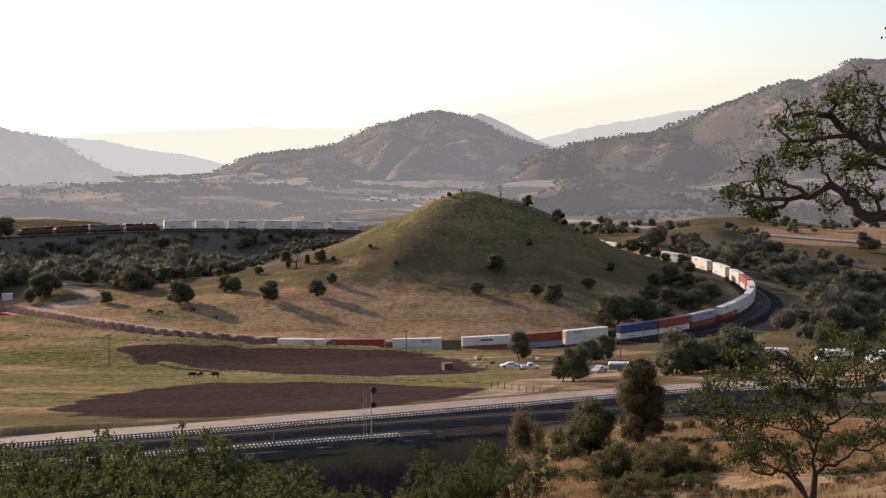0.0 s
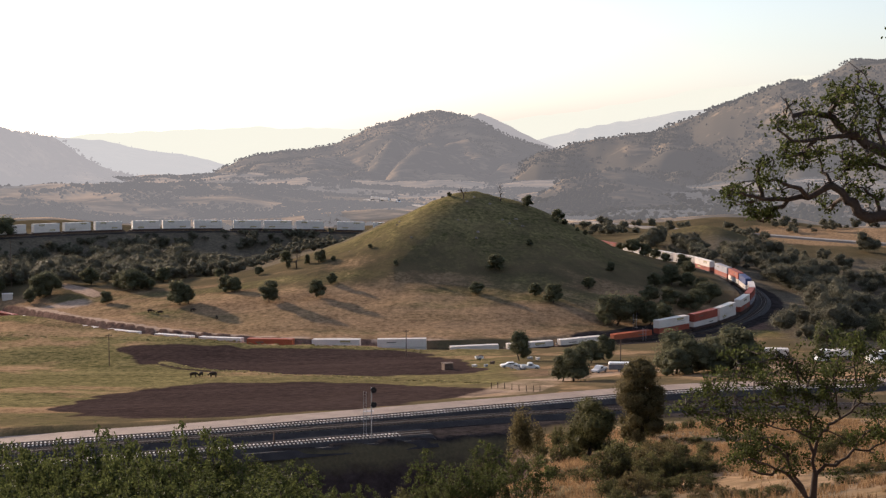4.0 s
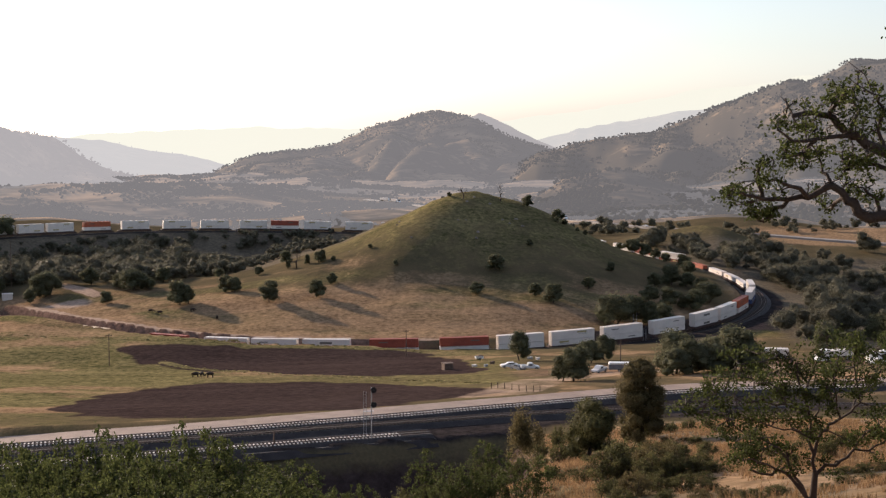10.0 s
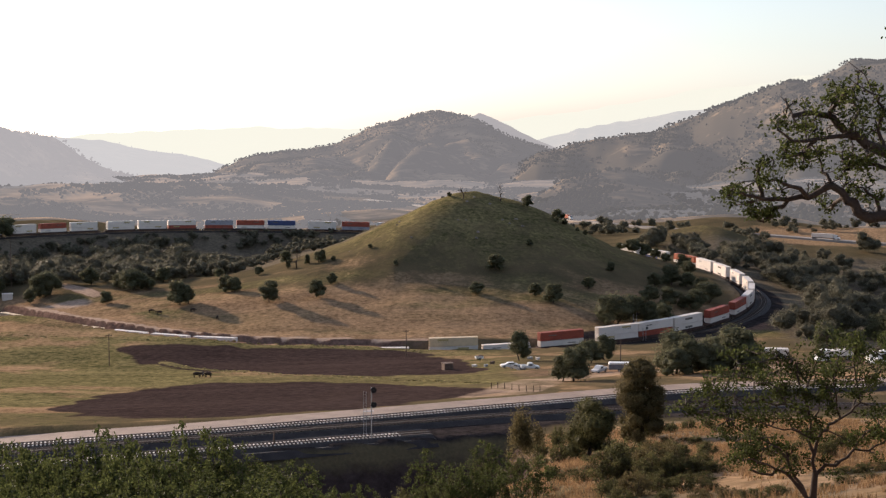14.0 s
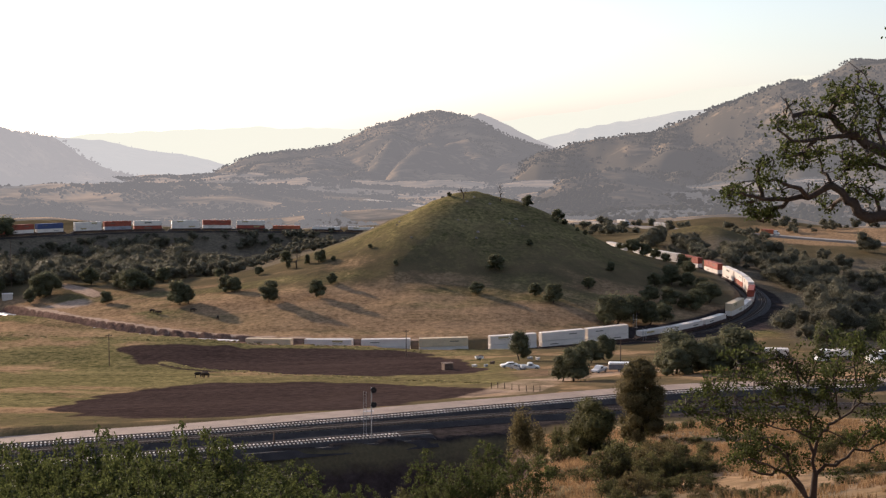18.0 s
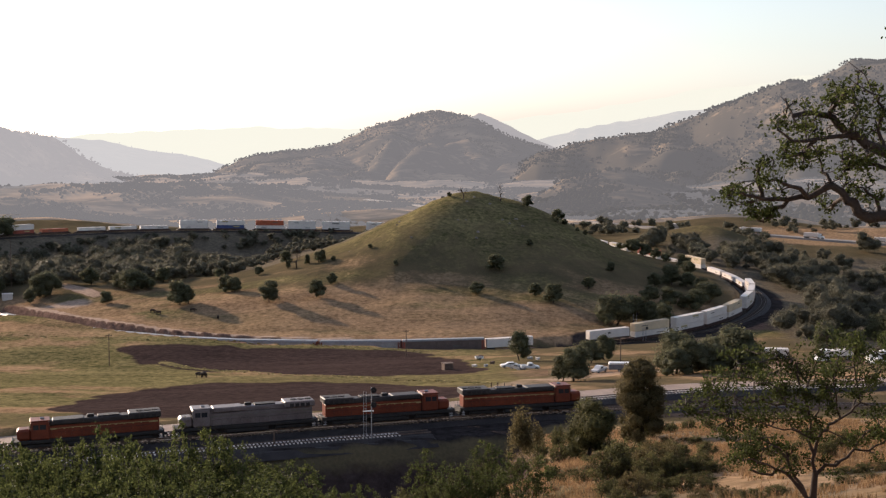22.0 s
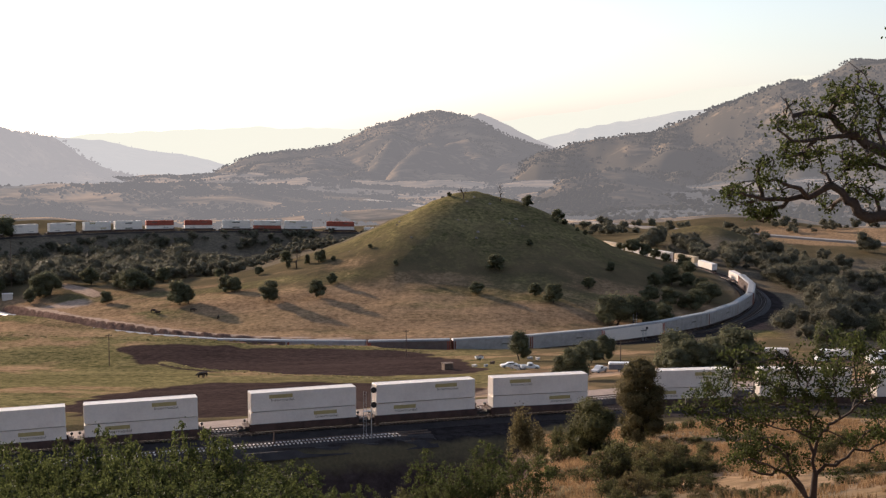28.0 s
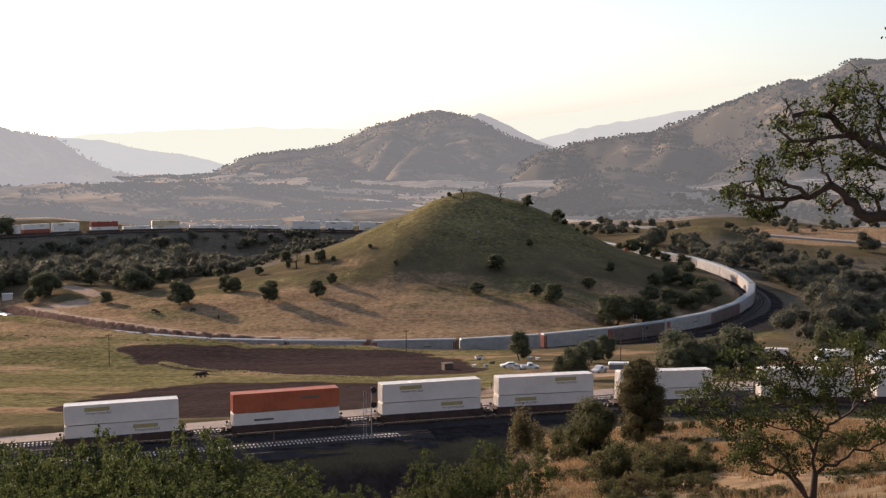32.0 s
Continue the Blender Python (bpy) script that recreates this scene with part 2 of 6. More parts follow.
TIE = material("weathered_tie", (0.74, 0.68, 0.61), (0.60, 0.53, 0.47), scale=0.5, bump=0.3, piece=0.25)
ASPHALT = material("pale_highway", (0.28, 0.25, 0.22), (0.20, 0.18, 0.165), scale=6.0, bump=0.1)
BARK = material("oak_bark", (0.06, 0.043, 0.034), (0.03, 0.021, 0.017), scale=0.35, bump=1.0)
LEAF = leaf_material("oak_leaves", (0.13, 0.13, 0.075), (0.085, 0.086, 0.05), glowing=0.5)
# greyer, paler copy of the oak leaves, with haze put into the colour
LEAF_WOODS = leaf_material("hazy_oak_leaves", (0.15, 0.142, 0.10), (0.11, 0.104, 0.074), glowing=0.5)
# the highway's far end, with haze painted in as a glow
ROAD_FAR = material("far_highway", (0.34, 0.30, 0.27), (0.26, 0.23, 0.21), scale=6.0, bump=0.0, haze_glow=0.34, haze_colour=(0.33, 0.30, 0.283))
LEAF_NEAR = leaf_material("young_oak_leaves", (0.088, 0.102, 0.034), (0.030, 0.037, 0.014), glowing=0.5)
LEAF_LIMBS = leaf_material("dusky_oak_leaves", (0.075, 0.088, 0.028), (0.027, 0.034, 0.012), glowing=0.5)
LEAF_BRUSH = leaf_material("dark_brush_leaves", (0.12, 0.115, 0.05), (0.055, 0.054, 0.024), glowing=0.5)
LEAF_DRY = leaf_material("olive_brush_leaves", (0.14, 0.115, 0.055), (0.075, 0.062, 0.03), glowing=0.5)
WHITE = material("white_container_paint", (0.72, 0.65, 0.585), (0.62, 0.555, 0.50), scale=2.5, rough=0.4, gloss=0.5, bump=0.03)
CREAM = material("cream_container_paint", (0.66, 0.52, 0.34), (0.50, 0.40, 0.28), scale=2.5, rough=0.55, bump=0.05)
ORANGE = material("orange_container_paint", (0.45, 0.118, 0.053), (0.32, 0.085, 0.042), scale=2.5, rough=0.5, bump=0.05)
RED = material("rust_red_container_paint", (0.34, 0.08, 0.048), (0.22, 0.055, 0.036), scale=2.5, rough=0.55, bump=0.05)
BLUE = material("blue_container_paint", (0.06, 0.085, 0.21), (0.045, 0.06, 0.14), scale=2.5, rough=0.5, bump=0.05)
GREY = material("grey_container_paint", (0.34, 0.34, 0.38), (0.24, 0.24, 0.27), scale=2.5, rough=0.55, bump=0.05)
WELL = material("rusty_well_car_steel", (0.085, 0.05, 0.042), (0.04, 0.026, 0.022), scale=1.2, rough=0.7, bump=0.2)
DARK = material("sooty_black_steel", (0.035, 0.032, 0.03), (0.02, 0.018, 0.018), scale=1.0, rough=0.6)
LOCO_ORANGE = material("faded_orange_loco_paint", (0.20, 0.046, 0.021), (0.115, 0.028, 0.014), scale=2.0, rough=0.45, bump=0.05)
LOCO_GREY = material("silver_grey_loco_paint", (0.20, 0.165, 0.155), (0.12, 0.095, 0.088), scale=2.0, rough=0.4, bump=0.05)
LOCO_DARK = material("dark_roof_paint", (0.06, 0.05, 0.045), (0.03, 0.027, 0.026), scale=1.5, rough=0.55)
YELLOW = material("yellow_marking", (0.42, 0.34, 0.15), (0.32, 0.26, 0.12), scale=0.6, rough=0.5, bump=0)
INK = material("dark_marking", (0.16, 0.15, 0.12), (0.11, 0.10, 0.09), scale=0.6, rough=0.6, bump=0)
SILVER = material("galvanised_rack_panels", (0.40, 0.375, 0.355), (0.27, 0.25, 0.235), scale=2.2, rough=0.55, metal=0.1, bump=0.1)
WELL_BROWN = material("dull_brown_rack_panels", (0.17, 0.125, 0.11), (0.11, 0.08, 0.07), scale=2.0, rough=0.6, bump=0.1)
GLASS = material("dark_window_glass", (0.03, 0.035, 0.04), (0.02, 0.02, 0.025), rough=0.1, bump=0)
GALV = material("galvanised_steel", (0.40, 0.40, 0.40), (0.28, 0.28, 0.28), scale=0.5, rough=0.5, metal=0.4, bump=0.05)
TIMBER = material("weathered_timber", (0.15, 0.10, 0.075), (0.08, 0.055, 0.04), scale=0.6, bump=0.5)
CAR_WHITE = material("white_car_paint", (0.72, 0.72, 0.71), (0.62, 0.62, 0.61), scale=1.0, rough=0.3, bump=0)
CAR_GREY = material("grey_car_paint", (0.20, 0.21, 0.24), (0.14, 0.15, 0.17), scale=1.0, rough=0.3, bump=0)
RUBBER = material("black_tyre_rubber", (0.025, 0.025, 0.025), (0.018, 0.018, 0.018), scale=0.3, rough=0.85, bump=0.1)
HIDE = material("dark_brown_hide", (0.045, 0.03, 0.022), (0.025, 0.018, 0.014), scale=0.5, rough=0.8, bump=0.1)
ROCK = material("grey_boulder", (0.26, 0.23, 0.2), (0.15, 0.13, 0.11), scale=0.8, bump=0.8)
PAINTS = {"W": WHITE, "C": CREAM, "O": ORANGE, "R": RED, "B": BLUE, "G": GREY}


# ---------- building helpers ----------
def mesh_object(name, verts, faces, mat, parent=None, smooth=False, label=""):
    me = bpy.data.meshes.new(name)
    me.from_pydata([tuple(v) for v in verts], [], faces)
    me.materials.append(mat)
    if smooth:
        me.polygons.foreach_set("use_smooth", [True] * len(me.polygons))
    ob = new(name, me)
    ob.parent = parent
    if label:
        tagged(ob, label)
    return ob


def part(name, bm, mat, parent, label="", smooth=False):
    me = bpy.data.meshes.new(name)
    bm.to_mesh(me)
    bm.free()
    me.materials.append(mat)
    if smooth:
        me.polygons.foreach_set("use_smooth", [True] * len(me.polygons))
    ob = new(name, me)
    ob.parent = parent
    if label:
        tagged(ob, label)
    return ob


def empty(name, m=None):
    ob = new(name)
    ob.empty_display_size = 0.3
    if m is not None:
        ob.matrix_basis = m
    return ob


def box(bm, x0, x1, y0, y1, z0, z1, bevel=0.0, turn=None):
    vs = bmesh.ops.create_cube(bm, size=1)["verts"]
    m = Matrix.Translation(((x0 + x1) / 2, (y0 + y1) / 2, (z0 + z1) / 2)) @ Matrix.Diagonal((x1 - x0, y1 - y0, z1 - z0, 1))
    bmesh.ops.transform(bm, matrix=(turn @ m if turn else m), verts=vs)
    if bevel:
        edges = list({e for v in vs for e in v.link_edges})
        bmesh.ops.bevel(bm, geom=edges, offset=bevel, segments=1, affect="EDGES")


def rod(bm, a, b, r0, r1=None, sides=8, caps=True):
    a, b = Vector(a), Vector(b)
    d = b - a
    vs = bmesh.ops.create_cone(bm, cap_ends=caps, segments=sides, radius1=r0, radius2=r0 if r1 is None else r1, depth=d.length)["verts"]
    bmesh.ops.transform(bm, matrix=Matrix.Translation((a + b) / 2) @ d.to_track_quat("Z", "Y").to_matrix().to_4x4(), verts=vs)


def boxes(*items, bevel=0.0):
    bm = bmesh.new()
    for it in items:
        box(bm, *it, bevel=bevel)
    return bm


def sweep(name, taus, profile, mat, parent=None, lift=0.0, shift=None):
    """A strip of the given cross-section (offset to the left of travel, height over the rail head) along the railway."""
    p = rail(taus)
    d = np.gradient(p[:, :2], axis=0)
    d /= np.linalg.norm(d, axis=1)[:, None]
    side = np.stack([-d[:, 1], d[:, 0]], -1)
    k = len(profile)
    if shift:
        p[:, :2] += side * shift(np.asarray(taus))[:, None]
    verts = [(q[0] + s[0] * o, q[1] + s[1] * o, q[2] + h + lift) for q, s in zip(p, side) for o, h in profile]
    faces = [(i * k + j, i * k + j + 1, (i + 1) * k + j + 1, (i + 1) * k + j) for i in range(len(p) - 1) for j in range(k - 1)]
    return mesh_object(name, verts, faces, mat, parent)


# ---------- ground: one sheet to the horizon ----------
def build_ground():
    ang = np.concatenate([np.arange(-180, -40, 5), np.arange(-40, -23, 1.0), np.arange(-23, 23, 0.13), np.arange(23, 40, 1.0), np.arange(40, 180, 5)])
    rad = np.concatenate([np.geomspace(2, 60, 40, endpoint=False), np.geomspace(60, 1000, 330, endpoint=False), np.geomspace(1000, 4700, 70)])
    A, R = np.meshgrid(np.radians(ang), rad)
    x, y = R * np.sin(A), R * np.cos(A)
    z = land(x, y) - 18 * step(1005, 1060, R)
    na, nr = len(ang), len(rad)
    verts = np.stack([x, y, z], -1).reshape(-1, 3)
    i, j = np.meshgrid(np.arange(nr - 1), np.arange(na), indexing="ij")
    j2 = (j + 1) % na
    quads = np.stack([i * na + j, i * na + j2, (i + 1) * na + j2, (i + 1) * na + j], -1).reshape(-1, 4)
    me = bpy.data.meshes.new("ground")
    me.from_pydata(verts.tolist() + [(0, 0, float(land(0, 0)[0]))], [], [q[::-1] for q in quads.tolist()] + [(len(verts), k, (k + 1) % na) for k in range(na)])
    me.materials.append(GROUND)
    me.polygons.foreach_set("use_smooth", [True] * len(me.polygons))
    X, Y = np.append(verts[:, 0], 0), np.append(verts[:, 1], 0)
    for zone, value in zones(X, Y).items():
        at = me.attributes.new(zone, "FLOAT", "POINT")
        at.data.foreach_set("value", np.ascontiguousarray(value, dtype=np.float32))
    return tagged(new("ground", me), "valley ground of green and dry grass, ploughed soil and scrub", "ground", kind="structure")


PLOUGHED = [[(-105.6, 430), (-101, 438), (-71, 444), (-33, 436), (-8, 434), (2.7, 408), (9.9, 360), (10.7, 338), (-12, 343), (-46.5, 366), (-75, 392), (-95, 410)],
            [(-76, 263), (-77.5, 284), (-71, 317), (-57, 334), (-30, 322), (-10.6, 302), (7.4, 268), (11.6, 258), (-8, 234), (-24.5, 222), (-36, 217), (-54, 222), (-66, 239)]]
WEED_LINES = [[(-84, 405), (-64, 386), (-46, 362), (-27, 348), (-11.6, 328), (0.8, 309), (11, 279)], [(-148, 456), (-124, 456), (-100, 450), (-68, 450), (-47, 445), (-26, 438), (-4, 437)]]


def off_line(x, y, line):
    """Distance from a line of points."""
    best = np.full(np.shape(x), 1e9)
    for (ax, ay), (bx, by) in zip(line, line[1:]):
        ux, uy = bx - ax, by - ay
        t = np.clip(((x - ax) * ux + (y - ay) * uy) / (ux * ux + uy * uy), 0, 1)
        best = np.minimum(best, np.hypot(x - ax - t * ux, y - ay - t * uy))
    return best


def inside(x, y, outline):
    """Distance within (+) or outside (-) a closed outline."""
    closed = outline + outline[:1]
    odd = np.zeros(np.shape(x), bool)
    for (ax, ay), (bx, by) in zip(closed, closed[1:]):
        odd ^= ((ay > y) != (by > y)) & (x < (bx - ax) * (y - ay) / (by - ay + 1e-9) + ax)
    return np.where(odd, 1, -1) * off_line(x, y, closed) + 2.6 * bumps(x * 0.6, y, 13, 17) + 1.8 * bumps(x, y, 5, 18)


def zones(x, y):
    """How far each kind of ground cover holds at a place: 0 to 1."""
    near_line = near_run(x)
    meadow = step(216, 222, y - near_line) * step(472, 440, y + 0.05 * x - 0.3 * np.maximum(-60 - x, 0))
    right = step(10, 30, x)
    ploughed = np.zeros(x.shape)
    mid = (np.abs(x) < 130) & (y > 200) & (y < 470)
    for outline in PLOUGHED:
        worn = 1 - 0.22 * step(0.1, 0.7, bumps(x[mid] * 0.4, y[mid], 12, 77) + 0.5 * bumps(x[mid], y[mid], 5, 78))
        ploughed[mid] = np.maximum(ploughed[mid], worn * step(-3.5, 3, inside(x[mid], y[mid], outline)))
    green = meadow * (1 - 0.45 * right) * (0.62 + 0.3 * step(-40, -120, x)) * (1 - 0.35 * step(300, 230, y))
    knoll = np.exp(-(np.hypot(x - 16, y - 625) / 95) ** 4)
    green = np.maximum(green, 0.62 * knoll)
    green = np.maximum(green, 0.5 * np.exp(-(((x - 158) / 50) ** 2 + ((y - 800) / 60) ** 2)))
    inner = step(458, 466, y + 0.03 * x) * step(600, 520, y + 0.1 * x)
    dry = np.maximum(inner * (0.62 - 0.3 * knoll + 0.4 * bumps(x * 0.25, y, 9, 14)) * step(150, 90, x), right * meadow * 0.3)
    green = np.maximum(green, inner * (0.42 - 0.4 * bumps(x * 0.25, y, 9, 14)))
    dry = np.maximum(dry, meadow * (0.32 + 0.4 * bumps(x * 0.6, y, 26, 74) + 0.25 * bumps(x, y, 9, 75)))
    slope = step(200, 185, y - near_line) * step(5, 13, x - 0.03 * (y - 100) + 4 * bumps(x, y, 12, 71))
    dry = np.maximum(dry, 0.62 * slope)
    scrubby = 0.6 * slope * (0.7 + 0.7 * bumps(x, y, 9, 72))
    dry = np.maximum(dry, 0.35 * step(820, 900, y) * (0.5 + 0.5 * bumps(x, y, 130, 21)))
    dry = np.maximum(dry, 0.75 * step(150, 230, x) * step(800, 830, y) * step(1000, 900, y))
    dry = np.maximum(dry, 0.3 * np.exp(-(((x + 265) / 90) ** 2 + ((y - 915) / 60) ** 2)))
    scrub = np.maximum(step(10, -30, x + 0.25 * (y - 640)) * step(590, 640, y) * step(860, 800, y), step(105, 130, x) * step(375, 400, y) * step(800, 740, y)) * 0.8
    scrub = np.maximum(scrub, 0.8 * step(196, 186, y - near_line) * step(14, 0, x))
    scrub = np.maximum(scrub, 0.38 * step(820, 900, y) * (0.6 - 0.6 * bumps(x, y, 130, 21)))
    scrub = np.maximum(scrub, scrubby)
    for line in WEED_LINES:
        ploughed = ploughed * (1 - 0.9 * step(2.8, 1.3, off_line(x, y, line)))
    bare = np.exp(-(((x - 32) / 30) ** 2 + ((y - 322) / 22) ** 2)) * 0.55
    bare = np.maximum(bare, 0.9 * step(5, 2.5, off_line(x, y, [(-166, 592), (-152, 573), (-140, 556)])))
    bare = np.maximum(bare, 0.8 * np.exp(-(((x - 95) / 40) ** 2 + ((y - 350) / 14) ** 2)))
    def beside(t0, t1):
        line = rail(np.arange(t0, t1, 0.2))
        best = np.full(x.shape, 1e9)
        for p in line:
            best = np.minimum(best, (x - p[0]) ** 2 + (y - p[1]) ** 2)
        return np.sqrt(best)
    mid_line, curve = beside(-8.5, 8), beside(-0.6, 5.2)
    bank = step(11, 9, mid_line) * step(20, -30, x)
    bare = np.maximum(bare, 0.85 * bank)
    dry = np.maximum(dry, 0.7 * step(30, 16, mid_line) * step(40, 0, x) * step(456, 462, y + 0.12 * np.maximum(-20 - x, 0)))
    verge = step(24, 14, mid_line) * step(20, -30, x) * step(2, -3, y - np.interp(x, [-230, -170, -114, -52, 0, 45], [604, 537, 484, 455, 450, 461]))
    dry, green = dry * (1 - 0.9 * verge), np.maximum(green, 0.9 * verge)
    behind = y > np.interp(x, [-230, -170, -114, -52, 0, 45], [604, 537, 484, 455, 450, 461])
    path = 0.85 * step(8.4, 9.4, mid_line) * step(13.0, 11.2, mid_line) * behind * step(35, -20, x) * step(-185, -160, x)
    path = np.maximum(path, 0.9 * np.exp(-(((x + 150) / 13) ** 2 + ((y - 546) / 9) ** 2)))
    path = np.maximum(path, 0.85 * step(4.5, 2.5, off_line(x, y, [(-166, 592), (-152, 573), (-140, 556)])))
    path = np.maximum(path, 0.5 * step(9, 5, off_line(x, y, [(8, 250), (14, 262), (22, 290), (34, 309), (60, 318), (90, 322)])))
    bare = np.maximum(bare, 0.8 * np.exp(-(((x - 113) / 14) ** 2 + ((y - 500) / 14) ** 2)))
    # pale dry grass on the apron, its paleness standing in for haze and sun
    hazy_straw = 0.56 * step(462, 470, y + 0.12 * np.maximum(-20 - x, 0)) * step(640, 560, y) * step(45, 0, x) * step(-175, -140, x) * (0.75 + 0.5 * bumps(x * 0.3, y, 10, 85)) * (1 - 0.75 * knoll)
    ballast = np.maximum(step(5.4, 3.8, mid_line), step(16, 10, curve) * step(-4, 2, np.hypot(x - 0, y - 600) - 132))
    ballast = np.maximum(ballast, step(3, 1, y - near_line - 211 - 8 * step(0, 35, x)) * step(195, 199, y - near_line) * step(80, 60, np.abs(x)))
    # shade on the bank below the track, painted in with the dark field soil
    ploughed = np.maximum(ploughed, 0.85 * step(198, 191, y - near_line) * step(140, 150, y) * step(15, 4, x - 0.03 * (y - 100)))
    return {"green": green, "dry": dry, "scrub": scrub, "ploughed": ploughed, "hazy_straw": hazy_straw, "bare": bare, "path": path, "ballast": ballast}


build_ground()


# ---------- far hills ----------
def ridge(name, label, profile, dist, depth, front, mat, seed, rough=1.0, base=-75.0):
    """A range of hills: heights over the eye's level against degrees from straight ahead, at the given distance, spreading forward."""
    deg = np.arange(-21, 21, 0.1)
    crest = np.interp(deg, profile[0], profile[1], left=-170, right=-170)
    crest = crest + dist * (0.0011 * bumps(deg, 0.0, 1.3, seed) + 0.0007 * bumps(deg, 0.0, 0.4, seed + 1))
    rows = np.concatenate([np.linspace(-1, 0, 46), np.linspace(0.05, 1, 10)])
    D, V = np.meshgrid(np.radians(deg), rows)
    C = np.broadcast_to(crest, D.shape)
    r = dist + np.where(V < 0, V * front, V * depth)
    x, y = r * np.sin(D), r * np.cos(D)
    fall = np.where(V < 0, (1 + V) ** 1.25, (1 - V))
    low = np.minimum(base, C + EYE - 8)
    k = np.clip(rough * (C + EYE + 20) / 90, 0.25, 2.2)
    gullies = (np.abs(bumps(x + 0.25 * y, y * 0.3, 150, seed)) - 0.4) * 50 + (np.abs(bumps(x - 0.3 * y, y * 0.5, 62, seed + 1)) - 0.4) * 24 + bumps(x, y * 0.6, 24, seed + 2) * 3
    z = low + (C + EYE - low) * fall + gullies * k * np.clip(-V * 5 + 0.12, 0, 1) * np.clip((1 + V) * 4, 0, 1)
    n, m = V.shape
    faces = [(i * m + j, i * m + j + 1, (i + 1) * m + j + 1, (i + 1) * m + j) for i in range(n - 1) for j in range(m - 1)]
    ob = mesh_object(name, np.stack([x, y, z], -1).reshape(-1, 3), faces, mat, smooth=True)
    tagged(ob, label, "hill", kind="structure")
    return x, y, z, V


def crowns(name, label, pts, size, mat, rng, squash=0.8):
    """Many small rounded tree crowns far off, as one object."""
    g = (1 + 5 ** 0.5) / 2
    base = np.array([(-1, g, 0), (1, g, 0), (-1, -g, 0), (1, -g, 0), (0, -1, g), (0, 1, g), (0, -1, -g), (0, 1, -g), (g, 0, -1), (g, 0, 1), (-g, 0, -1), (-g, 0, 1)]) / 1.9
    tris = np.array([(0, 11, 5), (0, 5, 1), (0, 1, 7), (0, 7, 10), (0, 10, 11), (1, 5, 9), (5, 11, 4), (11, 10, 2), (10, 7, 6), (7, 1, 8), (3, 9, 4), (3, 4, 2), (3, 2, 6), (3, 6, 8), (3, 8, 9), (4, 9, 5), (2, 4, 11), (6, 2, 10), (8, 6, 7), (9, 8, 1)])
    pts = np.asarray(pts, float)
    n = len(pts)
    s = size * rng.uniform(0.5, 1.4, (n, 1))
    v = base[None] * rng.uniform(0.6, 1.3, (n, 12, 1)) * np.concatenate([rng.uniform(0.8, 1.3, (n, 1, 2)), np.full((n, 1, 1), squash) * rng.uniform(0.8, 1.25, (n, 1, 1))], -1)
    v = v * s[:, None] + pts[:, None] + np.stack([np.zeros(n), np.zeros(n), 0.55 * squash * s[:, 0]], -1)[:, None]
    faces = (tris[None] + 12 * np.arange(n)[:, None, None]).reshape(-1, 3)
    return tagged(mesh_object(name, v.reshape(-1, 3).tolist(), faces.tolist(), mat, smooth=True), label, "trees", kind="stuff")


def scatter_on(x, y, z, V, count, rng, patch_seed, lo=-1.0, hi=0.02, patch=240):
    """Places on a range of hills, thicker in some patches and along the crest."""
    ok = ((V > lo) & (V < hi)).ravel()
    P = np.stack([x.ravel(), y.ravel(), z.ravel()], -1)[ok]
    w = np.clip(0.1 + 1.0 * bumps(P[:, 0], P[:, 1] * 0.6, patch, patch_seed) + 0.9 * bumps(P[:, 0], P[:, 1], 60, patch_seed + 1) + 0.6 * bumps(P[:, 0], P[:, 1], 24, patch_seed + 2), 0.015, 2) + 0.4 * (V.ravel()[ok] > -0.03)
    idx = rng.choice(len(P), count, p=w / w.sum())
    out = P[idx] + rng.uniform(-1, 1, (count, 3)) * np.array([6, 14, 0])
    return out


RNG = np.random.default_rng(7)
# glow colours of the haze painted on the far hills
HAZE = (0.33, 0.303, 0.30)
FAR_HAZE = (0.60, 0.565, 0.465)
def hill_mat(name, haze_glow, colour=(0.27, 0.19, 0.11), second=(0.10, 0.08, 0.048), haze=HAZE, split=(0.49, 0.64)):
    return material(name, colour, second, scale=75.0, rough=1.0, gloss=0.0, bump=0.0, fine=7, haze_glow=haze_glow, haze_colour=haze, stretch=(0.45, 1.0, 1.6), split=split)

